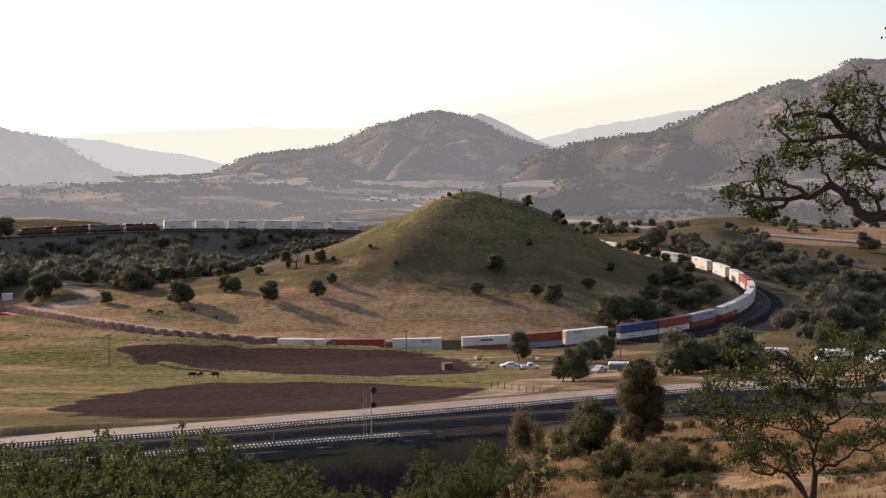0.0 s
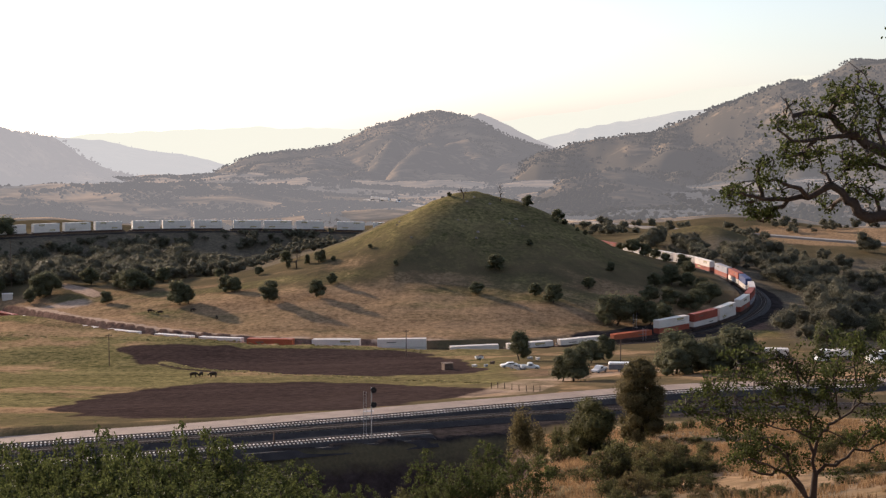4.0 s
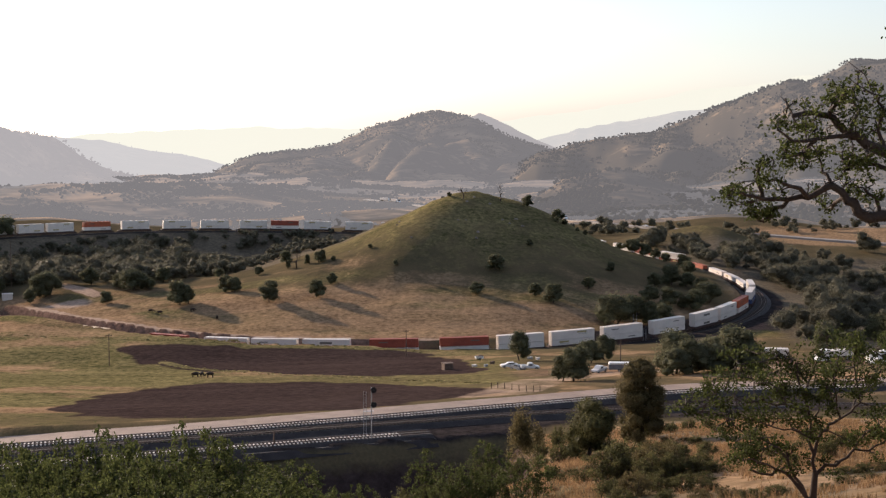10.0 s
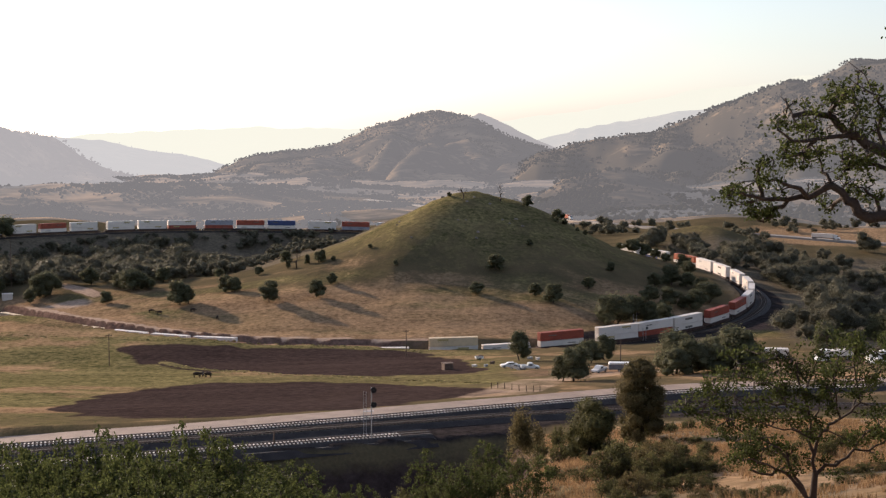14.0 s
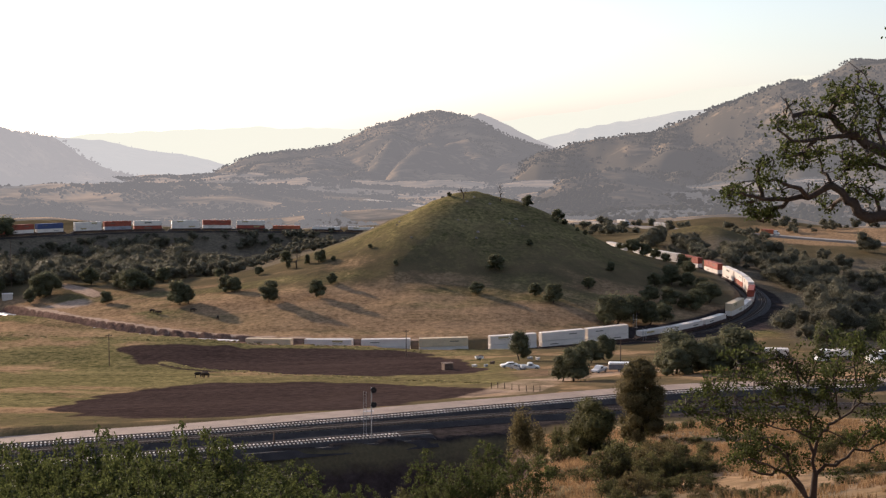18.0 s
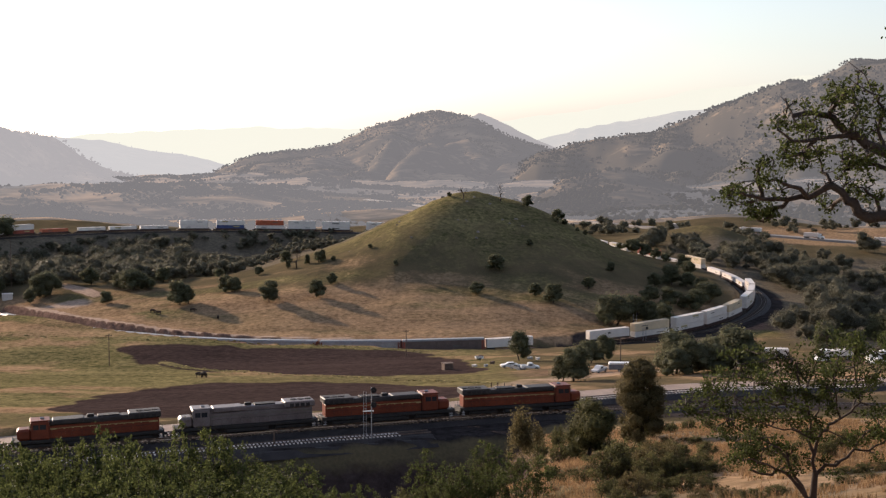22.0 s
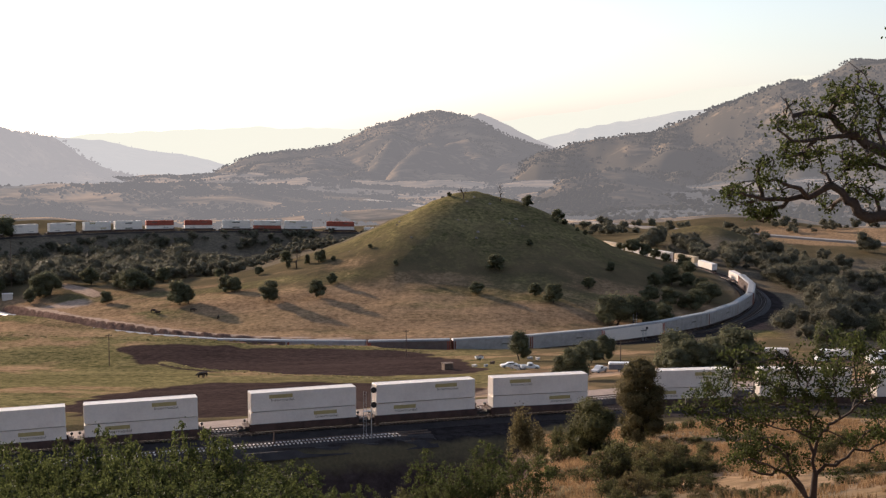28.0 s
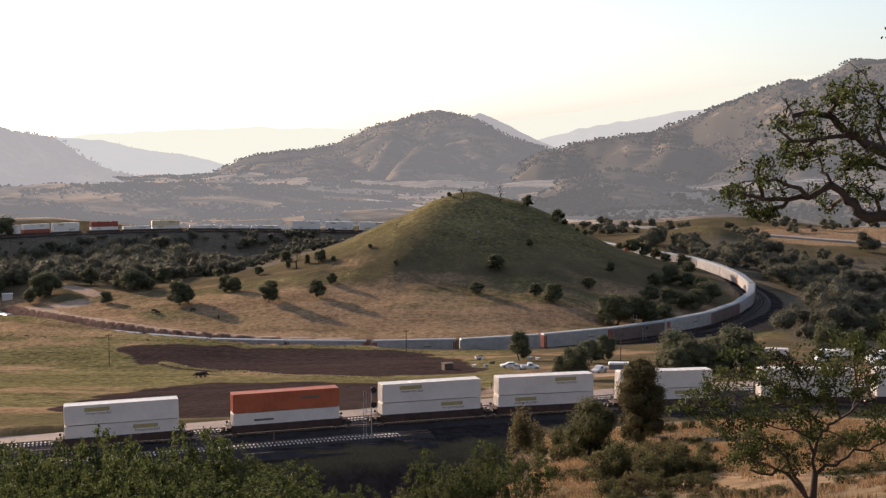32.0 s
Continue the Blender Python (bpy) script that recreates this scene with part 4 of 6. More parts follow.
def locomotive(paint, roof, stripe, label, backwards=False):
    """A six-axle road locomotive, cab forward unless it runs backwards."""
    root = empty("locomotive")
    part("frame", boxes((-10.9, 10.9, -1.5, 1.5, 1.15, 1.6), (10.9, 11.1, -1.5, 1.5, 0.5, 1.7), (-11.1, -10.9, -1.5, 1.5, 0.5, 1.7), bevel=0.03), DARK, root)
    part("fuel_tank", boxes((-3.4, 3.4, -1.4, 1.4, 0.35, 1.15), bevel=0.2), DARK, root)
    part("underframe", boxes((-10.4, 10.4, -0.55, 0.55, 0.3, 1.15)), DARK, root)
    bm = boxes((-10.4, 5.6, -1.0, 1.0, 1.6, 3.45), bevel=0.05)
    for k in range(11):
        x = -8.9 + k * 1.25
        for s in (-1, 1):
            box(bm, x, x + 1.05, *sorted((s * 1.0, s * 1.03)), 1.75, 3.0)
    hood = part("hood", bm, paint, root)
    for s in (-1, 1):
        part("stripe", boxes((-10.2, 5.5, *sorted((s * 1.002, s * 1.02)), 2.88, 3.08)), stripe, hood)
        for k in range(4):
            part("louvre", boxes((-9.9 + k * 0.85, -9.3 + k * 0.85, *sorted((s * 1.51, s * 1.53)), 3.7, 4.2)), DARK, hood)
    part("hood_roof", boxes((-10.4, 5.6, -1.0, 1.0, 3.45, 4.2), bevel=0.14), roof, root)
    part("radiator_wing", boxes((-10.7, -5.9, -1.5, 1.5, 3.6, 4.5), bevel=0.12), roof, root)
    part("blower_housing", boxes((0.6, 5.2, -1.25, 1.25, 3.6, 4.3), bevel=0.12), roof, root)
    part("brake_grid", boxes((-4.6, -1.4, -0.8, 0.8, 4.2, 4.38), bevel=0.05), DARK, root)
    for x in (-9.9, -8.75, -7.6):
        bm = bmesh.new()
        rod(bm, (x, 0, 4.5), (x, 0, 4.6), 0.52, sides=14)
        part("radiator_fan", bm, DARK, root)
    bm = boxes((-0.9, 0.1, -0.35, 0.35, 4.2, 4.6), bevel=0.05)
    part("exhaust_stack", bm, DARK, root)
    bm = boxes((5.6, 8.3, -1.5, 1.5, 1.6, 4.25), bevel=0.2)
    cab = part("cab", bm, paint, root)
    part("cab_roof", boxes((5.5, 8.4, -1.42, 1.42, 4.2, 4.4), bevel=0.09), paint, cab)
    for s in (-1, 1):
        part("side_window", boxes((6.1, 7.0, *sorted((s * 1.49, s * 1.52)), 3.1, 3.8), (7.15, 7.95, *sorted((s * 1.49, s * 1.52)), 3.1, 3.8)), GLASS, cab)
        part("windscreen", boxes((8.29, 8.33, *sorted((s * 0.12, s * 1.3)), 3.15, 3.85)), GLASS, cab)
    part("nose", boxes((8.25, 10.3, -1.2, 1.2, 1.6, 3.2), bevel=0.3), paint, root)
    part("headlight", boxes((10.28, 10.36, -0.3, 0.3, 2.5, 2.75), bevel=0.03), GALV, root)
    bm = bmesh.new()
    for dy in (-0.18, 0, 0.18):
        rod(bm, (6.3, dy, 4.5), (6.9, dy, 4.5), 0.06, 0.12, sides=8)
    part("horn", bm, GALV, root)
    for s in (-1, 1):
        bm = bmesh.new()
        for k in range(12):
            x = -10.6 + k * 1.45
            rod(bm, (x, s * 1.42, 1.6), (x, s * 1.42, 2.6), 0.016, sides=5)
        rod(bm, (-10.6, s * 1.42, 2.6), (5.4, s * 1.42, 2.6), 0.016, sides=5)
        part("handrail", bm, DARK, root)
        for x0 in (10.3, -10.8):
            part("step_ladder", boxes((x0, x0 + 0.5, *sorted((s * 1.2, s * 1.5)), 0.5, 0.6), (x0, x0 + 0.5, *sorted((s * 1.2, s * 1.5)), 0.85, 0.95), (x0 + 0.2, x0 + 0.3, *sorted((s * 1.4, s * 1.5)), 0.5, 1.2)), GALV, root)
        tr = part("truck", boxes((s * 6.9 - 2.4, s * 6.9 + 2.4, -1.2, -0.95, 0.5, 0.95), (s * 6.9 - 2.4, s * 6.9 + 2.4, 0.95, 1.2, 0.5, 0.95), (s * 6.9 - 2.0, s * 6.9 + 2.0, -1.0, 1.0, 0.55, 1.0), bevel=0.05), DARK, root)
        for dx in (-1.85, 0, 1.85):
            bm = bmesh.new()
            for y in (-0.75, 0.75):
                rod(bm, (s * 6.9 + dx, y - 0.07, 0.53), (s * 6.9 + dx, y + 0.07, 0.53), 0.53, sides=16)
            rod(bm, (s * 6.9 + dx, -0.8, 0.53), (s * 6.9 + dx, 0.8, 0.53), 0.1, sides=8)
            part("wheelset", bm, STEEL, tr)
        part("coupler", boxes((*sorted((s * 11.1, s * 11.6)), -0.18, 0.18, 0.7, 0.95)), DARK, root)
    turned = Matrix.Diagonal((-0.965 if backwards else 0.965, -1 if backwards else 1, 1, 1))
    for ob in root.children_recursive:
        ob.data.transform(turned)
    tagged(root, label, "locomotive", "locomotives at the head of the train")
    return root


# the train: place of each front end along the line at the start, and what it is
TRAIN = []


def build_train():
    words = {"W": "white", "C": "cream", "O": "orange", "R": "rust-red", "B": "blue", "G": "grey"}
    lead = locomotive(LOCO_ORANGE, LOCO_DARK, YELLOW, "faded orange diesel locomotive with a dark roof")
    grey = locomotive(LOCO_GREY, LOCO_GREY, INK, "weathered silver-grey diesel locomotive running backwards", True)
    last = locomotive(LOCO_ORANGE, LOCO_DARK, YELLOW, "faded orange diesel locomotive running backwards", True)
    for front, ob in ((18.518, lead), (17.895, copy_thing(lead, Matrix())), (17.274, grey), (16.634, last)):
        TRAIN.append((front, 22.2, 13.0, ob))
    fronts = [15.934, 15.384, 14.829, 14.22, 13.67, 13.12, 12.453, 11.923, 11.378, 10.703, 10.185, 9.64, 8.993, 8.443, 7.914, 7.267, 6.59, 5.86, 5.21, 4.55, 4.01, 3.46, 2.81, 2.26, 1.74, 1.1, 0.56, 0.03, -0.65, -1.17,
              -1.7, -2.36, -2.9, -3.48, -4.09, -4.75, -5.3, -5.85, -6.54, -7.17, -7.84, -8.39, -8.94, -9.61, -10.28, -10.9, -11.45, -12, -12.67, -13.32, -13.85, -14.38, -15.06, -15.63, -16.14, -16.8, -17.34, -17.86,
              -18.55, -19.08, -19.6, -20.27, -20.82, -21.37, -21.98]
    loads = ("WW WW WW WW WW WW WW WW WW WW WW WW WW WW WW OW WW WW WW WW RW WW WW WW WR GR RW BW WW RG "
             "WR WW RW WR O W W W WW WB OW WW WW WW WW WW WW RW RW WW WR WW RW W CW W W W "
             "WW WW WW CW WW WW CW").split()
    made = {}
    for k, (front, load) in enumerate(zip(fronts, loads)):
        marks = "word" if k in (2, 30, 42, 46, 49) else ("panel" if k < 34 or k % 3 == 0 else "bars")
        if load[0] in "RBGO":
            marks = "bars"
        key = (load, marks, k % 2)
        if key in made:
            ob = copy_thing(made[key], Matrix())
        else:
            ob = made[key] = well_car(load, marks, bool(k % 2))
            text = "well car loaded with " + (words[load[0]] + " container" if len(load) == 1 else words[load[0]] + " container stacked on " + words[load[1]] + " one")
            tagged(ob, text, "rail car", "cars of the train")
        TRAIN.append((front, 16.15, 17.5, ob))
    van = tagged(trailer_car(), "spine car carrying a white highway trailer", "rail car", "cars of the train")
    TRAIN.append((-22.57, 16.15, 16.8, van))
    TRAIN.append((-23.67, 16.15, 16.8, copy_thing(van, Matrix())))
    plain = autorack(LOCO_ORANGE, SILVER, "silver-grey autorack with orange end doors")
    red = autorack(RED, WHITE, "white and red autorack with slatted sides")
    brown = autorack(RED, WELL_BROWN, "dull brown autorack with slatted sides")
    grey_ends = autorack(SILVER, SILVER, "silver-grey autorack with bare metal ends")
    fronts = [-24.15, -24.94, -25.76, -26.56, -27.33, -28.14, -28.96, -29.73, -30.53, -31.33, -32.09, -32.86, -33.69, -34.51, -35.36] + [-35.36 - 0.825 * k for k in range(1, 9)]
    used = set()
    for k, front in enumerate(fronts):
        ob = brown if k in (0, 8, 10) else red if k == 5 else (grey_ends if k % 3 == 0 else plain)
        if ob in used:
            ob = copy_thing(ob, Matrix())
        used.add(ob)
        TRAIN.append((front, 27.1, 20.6, ob))


build_train()


def train_pose(front, length, wheelbase, t):
    mid = front + 1.009 * t - length / 2 / SPEED
    a, b = rail(mid + wheelbase / 2 / SPEED), rail(mid - wheelbase / 2 / SPEED)
    d = Vector(a - b).normalized()
    side = Vector((0, 0, 1)).cross(d).normalized()
    up = d.cross(side)
    c = (a + b) / 2
    return Matrix(((d.x, side.x, up.x, c[0]), (d.y, side.y, up.y, c[1]), (d.z, side.z, up.z, c[2]), (0, 0, 0, 1)))


# ---------- trees ----------
def ground_at(x, y):
    return float(land(x, y)[0])


def grow(rng, height, spread, levels, trunk_r, lean=0.0, first=0.35, splits=(3, 4)):
    """Limbs of a tree as (start, end, radius, radius) and the ends of its twigs."""
    limbs, tips = [], []

    def limb(p, d, length, r, level):
        steps = 3 if level < levels else 2
        for k in range(steps):
            d = (d + Vector(rng.normal(0, 0.22, 3).tolist()) + Vector((0, 0, 0.06))).normalized()
            q = p + d * (length / steps)
            r2 = r * (0.80 if k < steps - 1 else 0.68)
            limbs.append((p.copy(), q.copy(), r, r2))
            p, r = q, r2
            if level >= levels - 1:
                tips.append(p.copy())
            if level < levels and k > 0:
                limb(p, (d + Vector((*rng.normal(0, 0.75, 2), rng.normal(0.1, 0.4)))).normalized(), length * rng.uniform(0.5, 0.75), r * 0.6, level + 1)
        if level < levels:
            for s in range(int(rng.integers(*splits))):
                out = Vector((*rng.normal(0, 0.8, 2), rng.normal(0.25, 0.35)))
                limb(p, (d * 0.6 + out).normalized(), length * rng.uniform(0.55, 0.8), r * 0.72, level + 1)

    limb(Vector((0, 0, -0.3)), Vector((lean, 0, 1)).normalized(), height * first, trunk_r, 0)
    top = max(t.z for t in tips)
    wide = max(1e-3, float(np.percentile([math.hypot(t.x, t.y) for t in tips], 90)))
    fz, fx = height / top, spread / wide
    fit_to = lambda v: Vector((v.x * fx, v.y * fx, v.z * fz if v.z > 0 else v.z))
    return [(fit_to(a), fit_to(b), r, q) for a, b, r, q in limbs], [fit_to(t) for t in tips]


def limbs_mesh(limbs, sides=6, thinnest=0.0):
    verts, faces = [], []
    for a, b, r0, r1 in limbs:
        if r0 < thinnest:
            continue
        d = (b - a).normalized()
        u = d.cross(Vector((0.3, 0.2, 1)) if abs(d.z) < 0.9 else Vector((1, 0, 0))).normalized()
        w = d.cross(u)
        k = len(verts)
        for c, r in ((a, r0), (b + d * r1 * 0.3, r1)):
            for i in range(sides):
                g = 6.2832 * i / sides
                verts.append(c + (u * math.cos(g) + w * math.sin(g)) * r)
        faces += [(k + i, k + (i + 1) % sides, k + sides + (i + 1) % sides, k + sides + i) for i in range(sides)]
    return verts, faces


def leaves_mesh(tips, rng, per_tip, clump, leaf):
    """Small folded leaves in clumps round the ends of the twigs."""
    verts, faces = [], []
    for t in tips:
        n = max(1, int(per_tip * rng.uniform(0.4, 1.5)))
        pos = np.array(t) + rng.normal(0, clump, (n, 3)) * np.array([1, 1, 0.7])
        d = rng.normal(0, 1, (n, 3))
        d /= np.linalg.norm(d, axis=1)[:, None]
        e = rng.normal(0, 1, (n, 3))
        e = np.cross(d, e)
        e /= np.linalg.norm(e, axis=1)[:, None]
        s = leaf * rng.uniform(0.6, 1.4, (n, 1))
        k = len(verts)
        quad = np.stack([pos - d * s, pos + e * s * 0.55, pos + d * s, pos - e * s * 0.55], 1).reshape(-1, 3)
        verts += quad.tolist()
        faces += [(k + 4 * i, k + 4 * i + 1, k + 4 * i + 2, k + 4 * i + 3) for i in range(n)]
    return verts, faces


def feathery_bush(x, y, height, spread, seed):
    """A thin bush of fine upright twigs with few leaves."""
    rng = np.random.default_rng(seed)
    limbs, tips = grow(rng, height, spread, 4, 0.1)
    root = tagged(empty("bare_brush"), "feathery pale bush with fine twigs", "bush")
    wood, sticks = limbs_mesh(limbs, 6)
    green, blades = leaves_mesh(tips, rng, 4, 0.28, 0.1)
    wood, green = np.array([tuple(v) for v in wood]), np.array(green)
    size = np.array([spread / np.percentile(np.hypot(green[:, 0], green[:, 1]), 97)] * 2 + [height / np.percentile(green[:, 2], 98)])
    mesh_object("trunk", (wood * size).tolist(), sticks, BARK, root, smooth=True)
    mesh_object("crown", (green * size).tolist(), blades, LEAF_DRY, root)
    put(root, x, y)


def round_base():
    bm = bmesh.new()
    bmesh.ops.create_icosphere(bm, subdivisions=2, radius=1)
    out = np.array([v.co[:] for v in bm.verts]), np.array([[v.index for v in f.verts] for f in bm.faces])
    bm.free()
    return out


BALL, BALL_FACES = round_base()


def lobed(lobes, rng, leaves, leaf, squash=0.85):
    """A crown of leafy lobes, each (x, y, z, radius): a rough dense heart with loose leaves all round it."""
    lobes = np.asarray(lobes, float)
    n = len(lobes)
    flat = np.array([1, 1, squash])
    heart = BALL[None] * flat * (lobes[:, 3, None, None] * 0.74) * rng.uniform(0.7, 1.2, (n, len(BALL), 1)) + lobes[:, None, :3]
    heart_faces = (BALL_FACES[None] + len(BALL) * np.arange(n)[:, None, None]).reshape(-1, 3)
    owner = lobes[rng.choice(n, n * leaves, p=lobes[:, 3] ** 2 / (lobes[:, 3] ** 2).sum())]
    v = rng.normal(0, 1, (n * leaves, 3))
    v /= np.linalg.norm(v, axis=1)[:, None]
    p = v * flat * owner[:, 3:] * rng.uniform(0.6, 1.26, (n * leaves, 1)) + owner[:, :3]
    d = np.cross(v, rng.normal(0, 1, (len(p), 3)))
    d = d / np.linalg.norm(d, axis=1)[:, None] + rng.normal(0, 0.45, (len(p), 3))
    e = np.cross(d, v) + rng.normal(0, 0.45, (len(p), 3))
    d, e = d / np.linalg.norm(d, axis=1)[:, None], e / np.linalg.norm(e, axis=1)[:, None]
    s = leaf * rng.uniform(0.6, 1.4, (len(p), 1))
    quads = np.stack([p - d * s, p + e * s * 0.6, p + d * s, p - e * s * 0.6], 1).reshape(-1, 3)
    k = n * len(BALL)
    faces = heart_faces.tolist() + (k + np.arange(len(quads))).reshape(-1, 4).tolist()
    return np.concatenate([heart.reshape(-1, 3), quads]), faces


def oak(seed, height, spread, label, mat, leaves=240, leaf=0.2, low=0.02, count=20, sizes=(0.24, 0.46)):
    """A round-headed oak: a short forking trunk under a crown of uneven lobes."""
    rng = np.random.default_rng(seed)
    limbs, _ = grow(rng, height * 0.8, spread * 0.7, 2, 0.3, 0.05 * rng.normal(), 0.2)
    lobes = [(0.1 * spread * rng.normal(), 0.1 * spread * rng.normal(), height * 0.52, min(spread * 0.62, height * 0.4)), (0.25 * spread * rng.normal(), 0.25 * spread * rng.normal(), height * 0.6, spread * 0.45)]
    for k in range(count):
        a, u = rng.uniform(0, 6.283), rng.uniform(0.1, 1) ** 0.6
        z = rng.uniform(-1, 1)
        wide = math.sqrt(max(0.15, 1 - (max(z, -0.3)) ** 2))
        r = spread * rng.uniform(*sizes)
        lobes.append((math.cos(a) * u * wide * (spread - r), math.sin(a) * u * wide * (spread - r), height * (0.5 + low / 2) + z * (height * (0.5 - low / 2) - r * 0.85), r))
    root = tagged(empty("oak_tree"), label, "tree", "oaks of the valley")
    wood, sticks = limbs_mesh(limbs, 6, 0.03)
    mesh_object("trunk", wood, sticks, BARK, root, smooth=True)
    mesh_object("crown", *lobed(lobes, rng, leaves, leaf), mat, root)
    return root


def put(root, x, y, scale=1.0, turn=0.0, tall=1.0, sink=0.0):
    """Stand a thing on the ground at a place."""
    root.matrix_basis = pose(x, y, float(land(x, y)[0]) - sink, 0, 0, turn) @ Matrix.Diagonal((scale, scale, scale * tall, 1))
    return root


FORMS = [oak(100 + k, 10, 5.0 + 0.4 * (k % 4), "round dark-green oak in dry grass", LEAF) for k in range(8)]
USED = set()


def stand(kind, x, y, height, wide=1.0):
    root = FORMS[kind % len(FORMS)]
    s = height / 10.0
    m = pose(x, y, float(land(x, y)[0]) - 0.1, 0, 0, random.uniform(0, 360)) @ Matrix.Diagonal((s * wide, s * wide, s, 1))
    if kind % len(FORMS) in USED:
        copy_thing(root, m)
    else:
        USED.add(kind % len(FORMS))
        root.matrix_basis = m


KNOLL_TREES = [(-101.3, 523.5, 10.5), (-98.3, 524.0, 8), (-86.6, 542.5, 7.5), (-82.6, 539.5, 6.5), (-65.5, 514.0, 9.2), (-48.2, 518.5, 7.5), (-43.7, 535.5, 5), (-164.5, 569.5, 11), (-133.3, 539.5, 5.5), (-152.2, 589.0, 11), (-128.7, 565.0, 13.5),
               (-125.9, 568.5, 12), (-121.9, 593.0, 8), (-52.0, 573.0, 7), (-45.7, 568.5, 5), (-77.8, 576.0, 4), (-69.3, 604.0, 6), (-96.4, 589.0, 6), (21.0, 546.0, 9.5), (12.7, 519.5, 8.5), (41.2, 509.5, 9), (35.0, 517.5, 7.5), (36.1, 567.5, 6.5),
               (56.8, 530.5, 5), (69.3, 563.0, 4.5), (-19.0, 546.5, 3.5), (-30.5, 572.0, 3), (2.8, 609.2, 3.6), (37.6, 612, 6.5), (50.6, 605, 8.5), (54, 607, 6)]
FOOT_TREES = [(62.4, 488.5, 12), (68.9, 493.0, 11), (74.7, 492.0, 12), (81.6, 502.0, 10), (79.6, 525.0, 11), (86.8, 521.0, 10), (96.6, 520.5, 12), (92.4, 522.0, 11), (104.6, 535.0, 9), (93.6, 559.0, 9), (86.1, 552.5, 8), (99.8, 558.5, 9), (58.1, 492.0, 8),
              (104.3, 551.5, 8), (63.1, 606, 3.7), (59.8, 608, 4.5), (89.2, 642.0, 7), (95, 640, 6.5), (99.9, 643.5, 7), (104, 637, 6.5), (84, 650, 6), (110, 625, 8), (108, 600, 9), (-181, 809, 15), (-232.6, 721.8, 12.0)]
for k, (x, y, h) in enumerate(KNOLL_TREES + FOOT_TREES):
    stand(k, x, y, h * 0.98, 1.1 if h > 5 else 0.95)
def woods(name, label, spots, mat, seed, leaves=130, leaf=0.26):
    """Many trees standing too close to tell apart, as one object."""
    rng = np.random.default_rng(seed)
    lobes = []
    for x, y, h, wide in spots:
        g, half = ground_at(x, y), 0.46 * h * wide
        lobes.append((x, y, g + 0.46 * h, 0.36 * h))
        for k in range(7):
            a, u, z = rng.uniform(0, 6.283), rng.uniform(0, 1) ** 0.6, rng.uniform(-0.9, 1)
            r = h * rng.uniform(0.2, 0.32)
            lobes.append((x + math.cos(a) * u * half * (1 - 0.4 * z * z), y + math.sin(a) * u * half * (1 - 0.4 * z * z), g + h * (0.5 + 0.5 * z) - z * r * 0.85, r))
    verts, faces = lobed(lobes, rng, leaves, leaf)
    return tagged(mesh_object(name, verts, faces, mat), label, "trees", kind="stuff")


rng = np.random.default_rng(5)
n, dense = 0, []
while n < 260:
    x, y = rng.uniform(-262, -50), rng.uniform(552, 805)
    room = 12.8 - ground_at(x, y)
    if x + 0.55 * (y - 640) > -78 or (y < 600 and x > -118) or (abs(x + 183) < 9 and y < 600) or np.hypot(x + 152, (y - 572) * 0.6) < 13 or room < 5.5 or (y > 740 and np.hypot(x + 30, y - 500) > 312):
        continue
    h = min(rng.uniform(8, 16), room + rng.uniform(-2, 0.5))
    wide = rng.uniform(0.9, 1.3) * (1 + 0.5 * step(6, 3, h))
    if y < 585:
        stand(int(rng.integers(6)), x, y, h, wide)
    else:
        dense.append((x, y, h, wide))
    n += 1
for k in range(430):
    x, y = rng.uniform(-275, -30), rng.uniform(690, 806)
    g = ground_at(x, y)
    if 2 < g < 11.2 and np.hypot(x + 30, y - 500) < 312 and np.hypot(x - 16, y - 625) > 128:
        dense.append((x, y, min(rng.uniform(3, 8), 12.9 - g), rng.uniform(1.1, 1.8)))
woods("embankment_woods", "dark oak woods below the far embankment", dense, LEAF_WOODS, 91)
n, dense = 0, []
while n < 215:
    x, y = rng.uniform(112, 300), rng.uniform(400, 800)
    if x / y > 0.37 or np.hypot(x - 8, y - 590) < 145 or np.hypot(x - 158, (y - 790) * 0.8) < 42 or (x > 200 and y > 690 and rng.uniform() < 0.75):
        continue
    h, wide = (rng.uniform(7, 14) if n < 105 else rng.uniform(3, 9)), rng.uniform(0.8, 1.3)
    if y < 470 and n < 105:
        stand(int(rng.integers(6)), x, y, h, wide)
    else:
        dense.append((x, y, h, wide))
    n += 1
for k in range(560):
    x, y = rng.uniform(-330, 360), rng.uniform(835, 1060)
    if bumps(x, y, 60, 93) > -0.25 and not (x > 205 and y < 900) and x > 0 and math.hypot(x, y) < 995:
        dense.append((x, y, rng.uniform(3, 8), rng.uniform(0.8, 1.3)))
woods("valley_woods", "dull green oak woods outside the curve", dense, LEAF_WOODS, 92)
for x, y, h, wide in ((58.7, 295, 11.4, 1.25), (54, 292, 10.4, 1.2), (49.6, 290, 8.8, 1.15), (67, 296, 9.4, 1.2), (51.6, 300, 10.0, 1.05), (64.4, 300, 10.4, 1.15), (61, 305, 11.4, 1.2), (27.2, 281, 8.0, 0.95), (25, 283, 6.8, 0.9), (39, 357, 10.4, 0.9), (44, 368, 9.4, 0.95), (36.5, 350, 9, 0.8), (21.2, 375, 12, 0.75)):
    stand(int(rng.integers(6)), x, y, h, wide)


